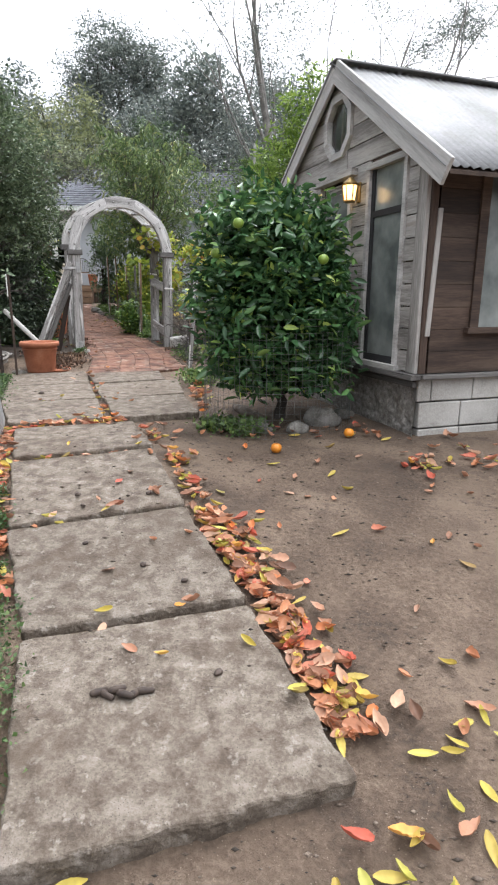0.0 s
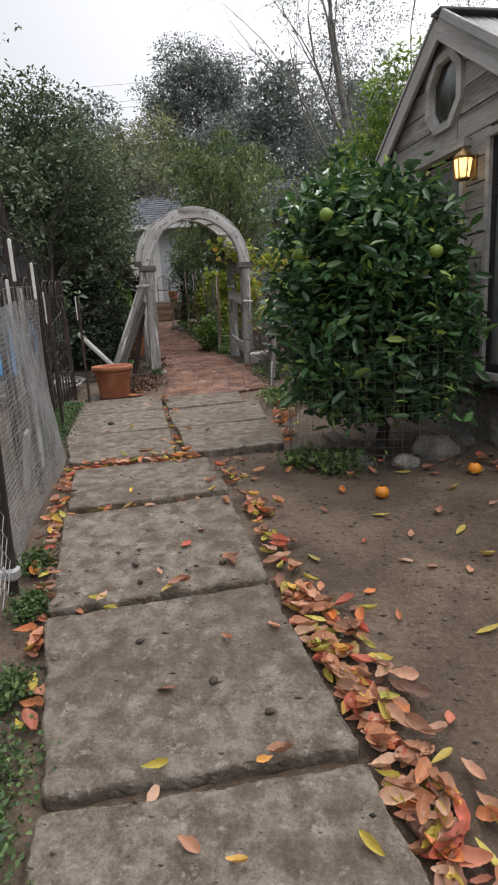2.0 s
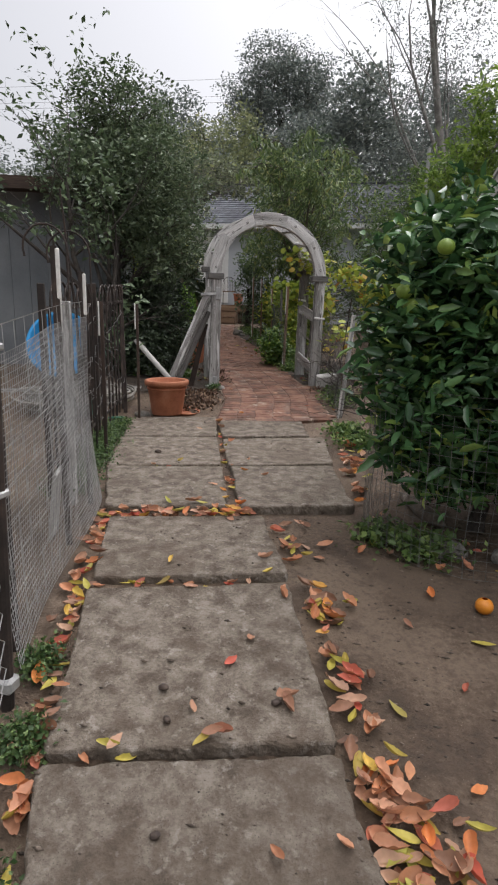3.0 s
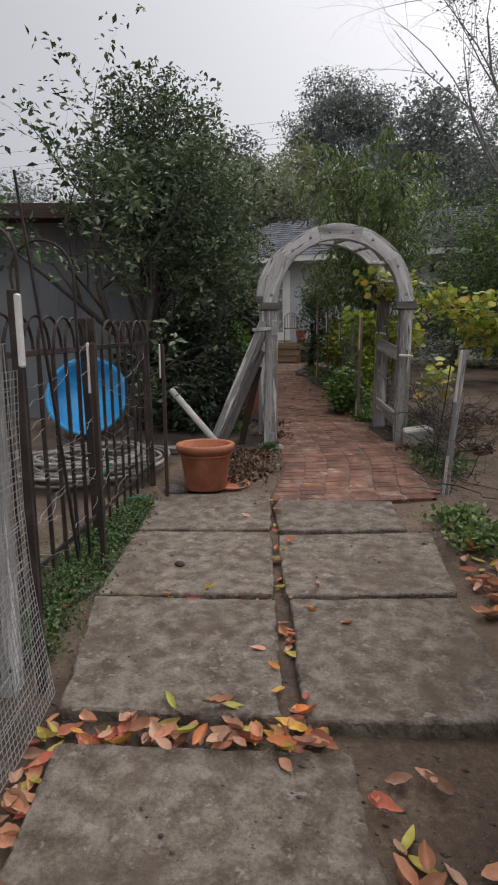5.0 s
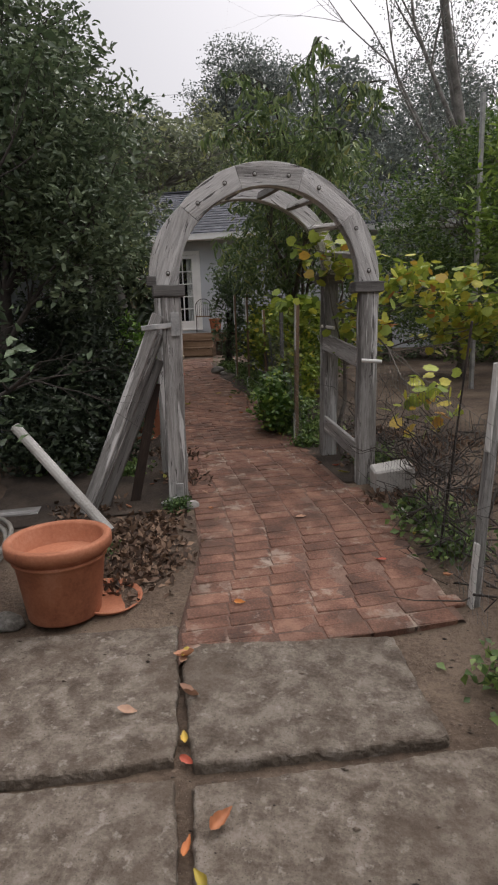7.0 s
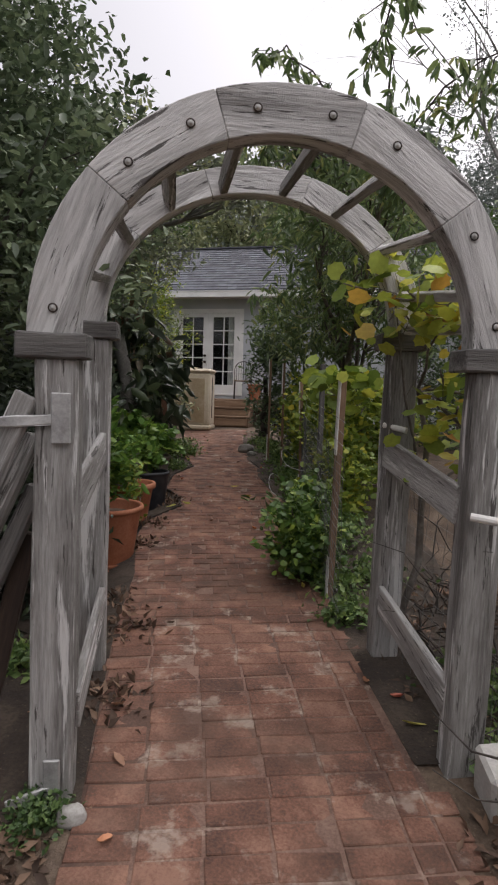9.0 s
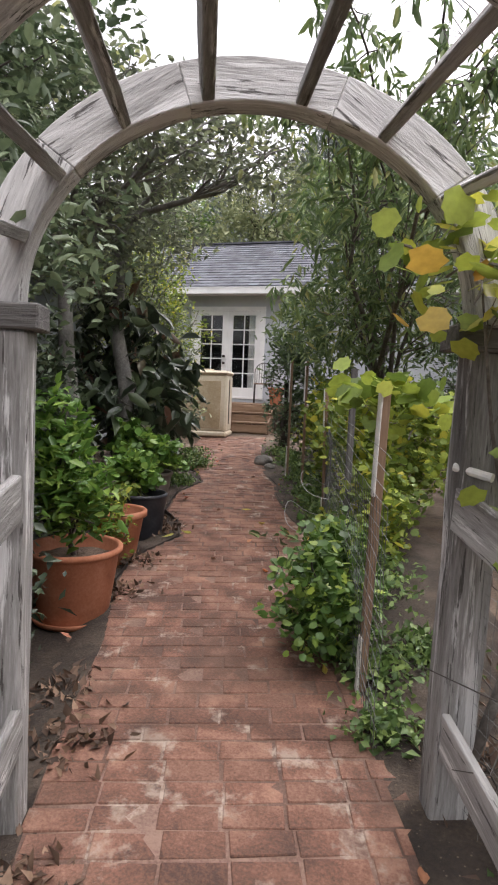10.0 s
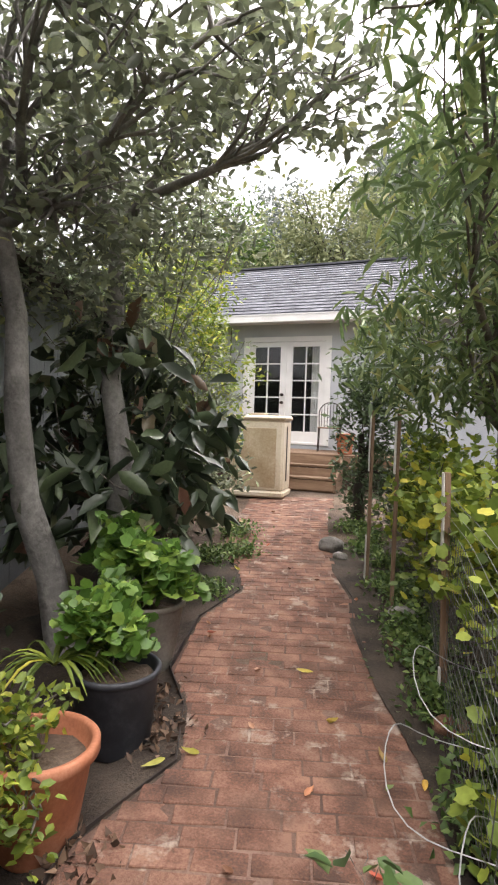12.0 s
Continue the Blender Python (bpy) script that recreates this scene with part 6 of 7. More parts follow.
tree("light_shrub", (-6.5, 16.9, 1.0), (-6.5, 16.9, 1.9), [(-6.5, 16.8, 2.6, 0.7, 0.7, 0.9), (-6.0, 16.6, 2.9, 0.5, 0.5, 0.6), (-6.6, 17.0, 1.7, 0.5, 0.5, 0.7), (-7.3, 17.0, 3.2, 0.8, 0.8, 0.9), (-6.8, 17.0, 3.7, 0.7, 0.7, 0.6), (-7.4, 17.3, 4.3, 0.8, 0.8, 0.6), (-6.2, 16.3, 3.3, 0.5, 0.5, 0.4), (-6.25, 16.6, 4.0, 0.55, 0.5, 0.55), (-5.95, 16.5, 2.4, 0.35, 0.4, 0.6)],
     G_YELLOW, 900, 14, 0.09, 0.07, "loose light green shrub near the house", "shrub", BARK, 0.04, 40, 0.35)
peach = tree("peach_tree", (-2.75, 16.2, 0.95), (-2.8, 16.0, 2.3), [(-3.1, 15.8, 3.0, 1.0, 1.0, 0.75), (-2.3, 15.4, 3.3, 1.0, 1.0, 0.8), (-3.4, 16.8, 3.3, 0.9, 1.0, 0.9), (-2.5, 14.4, 3.9, 1.0, 0.9, 0.6), (-3.0, 15.6, 4.3, 0.9, 0.9, 0.7), (-3.2, 16.5, 4.7, 0.9, 0.9, 0.7), (-2.0, 17.0, 4.4, 1.0, 0.9, 0.9), (-2.9, 13.7, 4.4, 0.6, 0.6, 0.4), (-2.1, 13.2, 3.9, 0.4, 0.45, 0.4)],
     G_PEACH, 1150, 7, 0.13, 0.14, "peach tree with long drooping leaves", bark=BARK, trunk_r=0.075, twigs=130, shell=0.3, length=1.0, width=0.26, droop=0.5, kind="long")


def hanging_twigs(parent, runs, leaf, size):
    """Long arching twigs with side shoots that hang, leaves all along them."""
    t, pos = Tubes(), []
    for a, b in runs:
        main = wander(a, b, 8, 0.06)
        for i, p in enumerate(main):
            p.z += 0.35 * math.sin(math.pi * i / 8)
        t.add(main, [0.016 - 0.0015 * i for i in range(9)], 5)
        for i in range(2, 9):
            for _ in range(2):
                q = main[i] + Vector((random.uniform(-0.35, 0.35), random.uniform(-0.35, 0.35), random.uniform(-0.45, 0.05)))
                shoot = wander(main[i], q, 4, 0.04)
                t.add(shoot, [0.006, 0.005, 0.004, 0.003, 0.002], 4)
                for p in shoot[1:]:
                    pos += [p + Vector((random.gauss(0, 0.02), random.gauss(0, 0.02), random.gauss(0, 0.02))) for _ in range(4)]
    put("overhanging_branch", t.mesh("overhanging_branch"), DARKBARK, parent, smooth=True)
    pos = np.array([tuple(p) for p in pos])
    put("hanging_leaves", leaf_mesh("hanging_leaves", pos, size * (0.65 + 0.6 * RNG.random(len(pos))), 1.0, 0.33, 0.8, "long"), leaf, parent, smooth=True)


hanging_twigs(peach, [((-2.4, 14.6, 4.1), (-1.9, 11.5, 4.5)), ((-2.5, 14.4, 4.0), (-2.75, 12.0, 4.5)), ((-2.2, 14.4, 4.1), (-1.25, 11.9, 4.2)), ((-2.5, 14.5, 3.9), (-3.3, 12.9, 4.25)), ((-2.2, 14.0, 3.6), (-1.75, 12.3, 3.9))], G_PEACH, 0.12)
tree("ivy_column", (-4.5, 17.75, 1.0), (-4.5, 17.75, 2.2), [(-4.5, 17.75, 2.0, 0.38, 0.35, 0.95), (-4.3, 17.9, 2.9, 0.5, 0.5, 0.6), (-3.9, 17.7, 1.7, 0.5, 0.5, 0.7)],
     G_DARK, 600, 9, 0.06, 0.085, "dark ivy growing round an old post", "ivy", DARKBARK, 0.06, 20, 0.5)
tree("vine_hedge", (-3.1, 15.2, 0.9), (-3.1, 15.2, 1.3), [(-2.75, 14.0, 1.75, 0.22, 0.5, 0.42), (-3.05, 15.0, 1.7, 0.25, 0.6, 0.55), (-2.45, 13.3, 1.6, 0.25, 0.5, 0.5), (-3.4, 16.2, 1.7, 0.35, 0.6, 0.6), (-2.35, 13.0, 1.15, 0.3, 0.6, 0.4), (-2.2, 14.2, 1.6, 0.5, 0.8, 0.6)],
     G_YELLOW, 900, 12, 0.09, 0.058, "yellow green vines covering the wire fence", "vine", BARK, 0.02, 50, 0.3, 1.0, 0.8, 0.1, "lobed")
tree("path_bush", (-2.38, 11.45, 0.68), (-2.38, 11.5, 0.85), [(-2.36, 11.45, 0.98, 0.27, 0.32, 0.28), (-2.40, 11.75, 1.08, 0.22, 0.28, 0.28), (-2.45, 12.1, 1.0, 0.2, 0.3, 0.28)],
     G_BUSH, 460, 8, 0.05, 0.048, "leafy green bush spilling onto the path", "shrub", BARK, 0.01, 20, 0.3, 1.0, 0.7, 0.1, "lobed")
tree("grape_vine", (-1.62, 10.55, 0.62), (-1.66, 10.6, 2.0), [(-1.78, 10.4, 2.42, 0.25, 0.25, 0.16), (-1.55, 10.3, 2.35, 0.25, 0.3, 0.16), (-1.45, 10.3, 1.85, 0.2, 0.3, 0.3), (-1.05, 10.7, 2.15, 0.5, 0.35, 0.2), (-0.45, 10.9, 1.95, 0.5, 0.35, 0.28), (0.1, 11.2, 1.8, 0.5, 0.4, 0.3), (-0.98, 9.3, 1.3, 0.16, 0.2, 0.22), (-0.6, 11.2, 1.8, 0.5, 0.3, 0.25)],
     G_GRAPE, 270, 5, 0.08, 0.072, "grape vine with yellow autumn leaves on the arch", "vine", BARK, 0.018, 60, 0.3, 1.0, 1.0, 0.25, "lobed")
tree("grape_runner", (-2.45, 13.1, 0.8), (-2.5, 13.1, 1.85), [(-2.45, 13.15, 1.98, 0.25, 0.25, 0.06), (-2.2, 13.0, 2.0, 0.2, 0.2, 0.12), (-2.15, 11.35, 2.05, 0.18, 0.25, 0.1), (-2.0, 11.5, 1.95, 0.15, 0.25, 0.15)],
     G_YELLOW, 55, 4, 0.06, 0.09, "broad yellow green leaves of a climbing vine", "vine", BARK, 0.008, 12, 0.3, 1.0, 1.0, 0.1, "lobed")

# potted plants
tree("lemon_tree", (-3.86, 11.40, 0.98), (-3.9, 11.40, 1.25), [(-3.98, 11.38, 1.55, 0.27, 0.25, 0.28), (-4.14, 11.54, 1.45, 0.24, 0.22, 0.24), (-3.84, 11.30, 1.32, 0.20, 0.18, 0.18), (-4.04, 11.42, 1.8, 0.2, 0.2, 0.2), (-3.72, 11.36, 1.45, 0.16, 0.16, 0.16)],
     G_BRIGHT, 220, 8, 0.055, 0.08, "young lemon tree with light green leaves", bark=BARK, trunk_r=0.016, twigs=40, kind="long", shell=0.3, width=0.45)
tree("jade_plant", (-4.15, 12.28, 1.06), (-4.15, 12.28, 1.15), [(-4.2, 12.24, 1.22, 0.2, 0.18, 0.14), (-4.0, 12.06, 1.02, 0.09, 0.09, 0.16), (-4.28, 12.06, 1.12, 0.15, 0.14, 0.18)],
     G_YELLOW, 120, 6, 0.03, 0.045, "jade plant with fleshy yellow green leaves", "plant", BARK, 0.01, 30, 0.3, 1.0, 0.65, 0.0, "long")
tree("green_herb", (-4.30, 12.90, 1.09), (-4.32, 12.9, 1.18), [(-4.38, 12.9, 1.30, 0.18, 0.18, 0.15), (-4.48, 13.02, 1.32, 0.2, 0.2, 0.18), (-4.28, 12.98, 1.24, 0.12, 0.12, 0.1)],
     G_BRIGHT, 130, 6, 0.035, 0.06, "leafy bright green herb filling its pot", "plant", BARK, 0.006, 24, 0.35, 1.0, 0.95, 0.0, "lobed")
tree("geranium", (-4.62, 13.6, 1.16), (-4.64, 13.6, 1.25), [(-4.6, 13.56, 1.42, 0.25, 0.22, 0.18), (-4.88, 13.66, 1.46, 0.25, 0.22, 0.22), (-4.40, 13.6, 1.32, 0.12, 0.12, 0.1)],
     G_BRIGHT, 140, 6, 0.035, 0.07, "green geranium with scalloped leaves", "plant", BARK, 0.006, 24, 0.35, 1.0, 1.0, 0.0, "lobed")
tree("sprout", (-2.86, 12.36, lie(12.36)), (-2.92, 12.34, 0.98), [(-2.95, 12.34, 1.05, 0.09, 0.09, 0.04)],
     G_WEED, 3, 3, 0.03, 0.10, "leafy young sprout at the brick path edge", "plant", BARK, 0.004, 5, 0.3, 1.0, 0.72, 0.1, "long", thin=0.002)


def strap_plant(x, y, z, n, length, label, material):
    r = root("strap_leaf_plant", pose(x, y, z), label, "plant")
    v, f = [], []
    for i in range(n):
        a, l_ = random.uniform(0, 6.28), length * random.uniform(0.6, 1.1)
        d, s = Vector((math.cos(a), math.sin(a), 0)), Vector((-math.sin(a), math.cos(a), 0))
        b = len(v)
        for k in range(6):
            u = k / 5
            p = d * (l_ * u * 0.9) + Vector((0, 0, l_ * (0.9 * u - 1.1 * u * u)))
            w = 0.011 * (1 - u ** 3) + 0.001
            v += [p - s * w, p + Vector((0, 0, -0.004)), p + s * w]
        for k in range(5):
            c = b + 3 * k
            f += [(c, c + 1, c + 4, c + 3), (c + 1, c + 2, c + 5, c + 4)]
    put("leaves", mesh_of("leaves", v, f), material, r, pose(x, y, z))


strap_plant(-4.52, 12.72, 1.15, 30, 0.36, "spider plant with pale striped arching leaves", G_YELLOW)

# low growth at the edges
def low_growth(name, spots, leaf, n, spread, size, label, width=0.6, height=0.08):
    pos = []
    for x, y, w in spots:
        k = int(n * w)
        q = RNG.normal(size=(k, 3)) * np.array([spread * w, spread * w, 0]) + np.array([x, y, 0])
        q[:, 2] = [dirt(a, b) for a, b in q[:, :2]] + RNG.random(k) * height * w
        pos.append(q)
    pos = np.concatenate(pos)
    tagged(put(name, leaf_mesh(name, pos, size * (0.6 + 0.8 * RNG.random(len(pos))), 1.0, width, 0, "diamond", 0.5), leaf), label, "weeds", kind="stuff")


low_growth("edge_weeds", [(-1.20, 2.3, 1.0), (-1.16, 2.12, 1.1), (-1.08, 1.92, 1.2), (-1.0, 1.7, 1.1), (-0.92, 1.5, 1.0), (-1.6, 3.45, 0.6), (-1.45, 3.1, 0.6), (-1.30, 2.65, 0.6), (-2.52, 5.2, 1.1), (-2.62, 5.45, 1.0), (-2.72, 5.75, 1.3), (-2.82, 6.05, 1.1), (-2.92, 6.3, 1.3), (-3.0, 6.6, 1.1), (-3.05, 6.85, 1.1), (-3.12, 7.1, 0.9), (-3.2, 7.3, 0.6), (-2.98, 8.45, 0.5), (-2.72, 9.15, 0.6)],
           G_WEED, 1100, 0.078, 0.021, "low green weeds along the fence", 0.7, 0.13)
low_growth("edge_greens", [(-0.75, 7.6, 0.8), (-0.6, 7.2, 1.0), (-0.3, 5.0, 0.7), (-0.05, 4.85, 0.8), (-1.25, 9.9, 0.5), (-1.0, 9.1, 0.9), (-0.9, 8.7, 0.8), (-1.35, 10.3, 0.9), (-1.9, 11.6, 0.8), (-2.0, 10.9, 0.6), (-2.1, 11.3, 0.8), (-2.65, 13.0, 0.8), (-2.9, 13.9, 0.9), (-3.2, 14.6, 0.9), (-3.6, 15.6, 0.8), (-4.1, 16.6, 0.7), (-2.3, 12.2, 1.2), (-2.35, 12.6, 1.0), (-2.48, 12.9, 0.9), (-2.62, 13.35, 0.9), (-2.86, 13.75, 0.9), (-3.1, 14.3, 0.9), (-3.3, 14.9, 0.9), (-3.45, 15.4, 0.9), (-3.75, 16.2, 0.9), (-4.15, 17.0, 0.9), (-4.45, 17.4, 0.9), (-4.9, 14.75, 0.8), (-5.35, 15.55, 0.9), (-5.2, 15.9, 0.9), (-5.6, 16.6, 1.0), (-4.1, 10.0, 1.0), (-3.4, 9.9, 0.6)],
           G_MID, 520, 0.12, 0.045, "low mixed green plants at the path edge", 0.65, 0.14)
low_growth("dry_litter", [(-2.95, 8.75, 1.2), (-2.7, 8.6, 0.8), (-3.4, 9.1, 1.2), (-3.75, 11.7, 0.9), (-3.92, 12.25, 0.8), (-4.12, 12.98, 1.0), (-4.35, 13.3, 0.7), (-3.4, 10.7, 0.8), (-3.2, 14.4, 0.7), (-1.0, 10.4, 1.6), (-0.6, 9.6, 1.0), (-1.2, 9.5, 1.0), (-1.45, 10.4, 1.0), (-1.7, 10.9, 1.0), (-2.75, 8.95, 1.2), (-2.6, 8.4, 1.2), (-2.7, 8.2, 1.2), (-2.85, 8.55, 1.4), (-2.9, 9.8, 1.0), (-3.15, 10.4, 1.0), (-1.3, 11.4, 1.6), (-0.7, 11.0, 1.6)],
           G_BROWN, 200, 0.10, 0.055, "dry brown leaf litter on soil", 0.5, 0.01)



def dry_vines(label, runs, n, top):
    """Bare brown vine stems tangled along a wire fence."""
    t = Tubes()
    for _ in range(n):
        (ax, ay), (bx_, by_) = random.choice(runs)
        k = random.random()
        x, y = ax + (bx_ - ax) * k + random.gauss(0.05, 0.07), ay + (by_ - ay) * k + random.gauss(0, 0.07)
        z = dirt(x, y)
        p = Vector((x, y, z + random.uniform(-0.02, top * 0.7)))
        q = p + Vector((random.gauss(0, 0.22), random.gauss(0, 0.3), random.uniform(-0.1, 0.45)))
        q.z = max(q.z, dirt(q.x, q.y) + 0.01)
        r_ = random.uniform(0.0025, 0.007)
        t.add(wander(p, q, 5, 0.07), [r_, r_ * 0.9, r_ * 0.8, r_ * 0.7, r_ * 0.5, r_ * 0.3], 4)
    tagged(put("dry_vine", t.mesh("dry_vine"), DARKBARK, smooth=True), label, "vine", kind="stuff")


dry_vines("bare brown vine stems tangled in the wire", [((-1.12, 9.3), (-1.0, 8.9)), ((-1.05, 9.0), (-0.84, 8.1)), ((-1.2, 10.0), (-1.6, 10.75)), ((-0.9, 9.7), (-0.5, 9.2))], 230, 0.7)

tree("persimmon_tree", (4.4, 5.6, 0.3), (4.2, 5.5, 2.6), [(1.97, 4.75, 3.3, 0.22, 0.2, 0.13), (2.5, 4.9, 3.4, 0.3, 0.25, 0.2), (3.2, 5.1, 3.5, 0.6, 0.5, 0.5), (4.2, 5.5, 3.9, 0.9, 0.8, 0.7)],
     foliage("red_brown_leaf", [(0, (0.16, 0.04, 0.025)), (0.5, (0.30, 0.09, 0.045)), (1, (0.42, 0.2, 0.09))], 0.5, 0.3), 130, 6, 0.07, 0.10, "persimmon tree with red brown leaves over the roof", bark=DARKBARK, trunk_r=0.07, twigs=24, shell=0.3, kind="long", droop=0.3)

for x, y, h, rr, lf, lb in ((-9.8, 18.6, 4.9, 1.7, G_LEAFY, "leafy green tree beside the house wall"), (-11.8, 19.6, 5.6, 1.9, G_DARK, "dark green tree beside the house wall"), (2.2, 17.2, 4.6, 1.6, G_LEAFY, "leafy green tree behind the garden"), (-1.1, 18.7, 4.1, 1.7, G_DARK, "low dark green tree before the house wall"), (1.0, 18.4, 4.0, 1.6, G_MID, "low leafy green tree before the house wall")):
    tree("garden_tree", (x, y, lie(y) - 0.05), (x, y, h * 0.5), [(x, y, h * 0.66, rr * 0.8, rr * 0.7, h * 0.22), (x - rr * 0.5, y, h * 0.55, rr * 0.55, rr * 0.5, h * 0.22), (x + rr * 0.5, y, h * 0.58, rr * 0.55, rr * 0.5, h * 0.22), (x + rr * 0.1, y - 0.3, h * 0.84, rr * 0.55, rr * 0.5, h * 0.16), (x - rr * 0.1, y - rr * 0.3, h * 0.36, rr * 0.8, rr * 0.5, h * 0.2)],
         lf, 620, 20, 0.12, 0.075, lb, bark=BARK, trunk_r=0.08, twigs=50, shell=0.35)

# ---- trees behind ----
branching_tree("bare_birch", [((1.2, 20.0, 1.1), (-0.03, 0, 1), 8.2, 0.17), ((1.6, 20.1, 1.1), (0.03, 0, 1), 9.0, 0.18), ((1.9, 20.0, 1.1), (0.16, 0, 1), 8.4, 0.16), ((1.0, 19.8, 1.1), (-0.07, -0.05, 1), 6.0, 0.12), ((2.4, 20.2, 1.1), (0.3, 0, 1), 7.6, 0.14)],
               G_OAK, 10, 0.15, 0.085, "tall slender tree with sparse autumn leaves", 4, 0.45, 0.48, 4, bark=PALEBARK, west=-1.8)
tree("green_tree", (0.0, 15.6, 0.9), (0.0, 15.5, 2.6), [(-0.1, 15.3, 3.5, 1.3, 1.0, 1.3), (0.6, 15.2, 3.9, 0.9, 0.9, 1.0), (-0.2, 15.4, 2.2, 1.3, 1.0, 0.9)],
     G_MID, 800, 20, 0.13, 0.08, "leafy green garden tree", bark=BARK, trunk_r=0.08, twigs=60, shell=0.4)
tree("bamboo_thicket", (1.1, 12.8, 0.75), (1.1, 12.8, 3.0), [(1.1, 12.6, 4.6, 0.65, 0.6, 1.2), (1.7, 12.9, 4.8, 0.6, 0.6, 1.1), (0.6, 12.5, 3.7, 0.7, 0.6, 1.0), (1.2, 12.6, 2.6, 0.9, 0.7, 1.0), (0.2, 12.6, 3.0, 0.6, 0.5, 0.8)],
     G_THICKET, 850, 11, 0.1, 0.13, "tall yellow green leafy thicket behind the shed", bark=BARK, trunk_r=0.035, twigs=60, shell=0.35, width=0.3)
# far crowns use leaf colours paled and greyed for haze
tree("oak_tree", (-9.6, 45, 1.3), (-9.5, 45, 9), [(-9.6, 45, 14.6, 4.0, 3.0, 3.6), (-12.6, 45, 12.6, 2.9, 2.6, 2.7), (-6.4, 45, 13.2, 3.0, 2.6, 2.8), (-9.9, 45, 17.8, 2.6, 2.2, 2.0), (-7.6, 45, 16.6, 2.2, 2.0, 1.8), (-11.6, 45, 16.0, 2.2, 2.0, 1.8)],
     G_OAK, 1150, 36, 0.38, 0.20, "large distant oak with haze in its grey green crown colour", bark=DARKBARK, trunk_r=0.4, twigs=60, shell=0.2, thin=0.03)
for x, y, h, rr, lf, lb in ((-22, 38, 13, 5.0, G_OAK, "distant tree with haze in its grey green colour"), (-16, 40, 15.5, 4.8, G_OAK, "distant tree with haze in its grey green colour"), (-11.5, 36, 10.5, 4.0, G_OAK, "distant tree with haze in its grey green colour"),
                            (-3.6, 40, 16.2, 4.4, G_OAK, "distant tree behind the house with haze in its grey green colour"), (1.5, 40, 15, 4.6, G_OAK, "distant tree with haze in its grey green colour"), (7.0, 38, 12.5, 4.6, G_OAK, "distant tree with haze in its grey green colour"),
                            (-19, 44, 14, 5.0, G_HAZY, "distant olive green tree with haze in its colour"), (-13.5, 44, 13.5, 4.4, G_OAK, "distant tree with haze in its grey green colour"), (-29, 36, 13, 5.5, G_OAK, "distant tree with haze in its grey green colour"), (13, 34, 12, 5, G_DARK, "distant dark green tree"),
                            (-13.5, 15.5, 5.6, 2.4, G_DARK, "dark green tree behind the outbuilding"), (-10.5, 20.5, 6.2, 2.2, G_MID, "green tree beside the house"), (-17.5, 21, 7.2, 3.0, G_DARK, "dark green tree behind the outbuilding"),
                            (3.5, 17.5, 5.2, 2.0, G_MID, "green tree behind the shed"), (7.5, 15.5, 6.0, 2.6, G_MID, "green tree behind the shed"), (-7.5, 38, 12.5, 4.2, G_OAK, "distant tree with haze in its grey green colour"), (-9.0, 29.0, 10.4, 3.6, G_HAZY, "olive green tree behind the house roof"), (-13.5, 29.5, 10.6, 3.4, G_MID, "mid green tree behind the house roof"), (-5.0, 29.0, 9.2, 3.0, G_DARK, "dark green tree behind the house roof")):
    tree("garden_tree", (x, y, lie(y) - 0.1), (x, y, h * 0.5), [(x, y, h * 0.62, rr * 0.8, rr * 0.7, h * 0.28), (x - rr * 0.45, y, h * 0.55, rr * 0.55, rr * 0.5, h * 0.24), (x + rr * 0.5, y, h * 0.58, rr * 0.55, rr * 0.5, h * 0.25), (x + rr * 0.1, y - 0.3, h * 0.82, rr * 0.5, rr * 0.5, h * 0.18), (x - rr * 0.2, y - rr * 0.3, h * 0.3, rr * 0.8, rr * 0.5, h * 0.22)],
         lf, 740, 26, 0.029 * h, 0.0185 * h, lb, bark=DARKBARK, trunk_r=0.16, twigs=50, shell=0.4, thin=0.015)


def utility_pole():
    r = root("utility_pole", pose(-4.4, 58, 1.3), "distant dark wooden utility pole with crossarms", "utility pole")
    t = Tubes()
    t.add([(-4.4, 58, 1.2), (-4.4, 58, 22.0)], [0.15, 0.10], 8, True)
    put("pole", t.mesh("pole"), DARKBARK, r)
    for z in (21.6, 20.2):
        beam("crossarm", (-5.3, 57.8, z), (-3.5, 57.8, z + 0.05), 0.1, 0.12, DARKBARK, r)
    for x in (-5.4, -3.4):
        put("insulator", lathe("insulator", [(0.0, 0.0), (0.08, 0.0), (0.1, 0.14), (0.05, 0.35), (0.0, 0.35)], 8), IRON, r, pose(x, 57.8, 21.7))
    for z, dz in ((21.8, 0.6), (20.4, 0.5), (19.9, 0.3)):
        t = Tubes()
        t.add([(-94 + 9 * i, 50 + 0.8 * i, z + dz * 0.02 * (i - 10) ** 2 * 0.3) for i in range(21)], 0.014, 3)
        put("cable", t.mesh("cable"), IRON, r)


utility_pole()

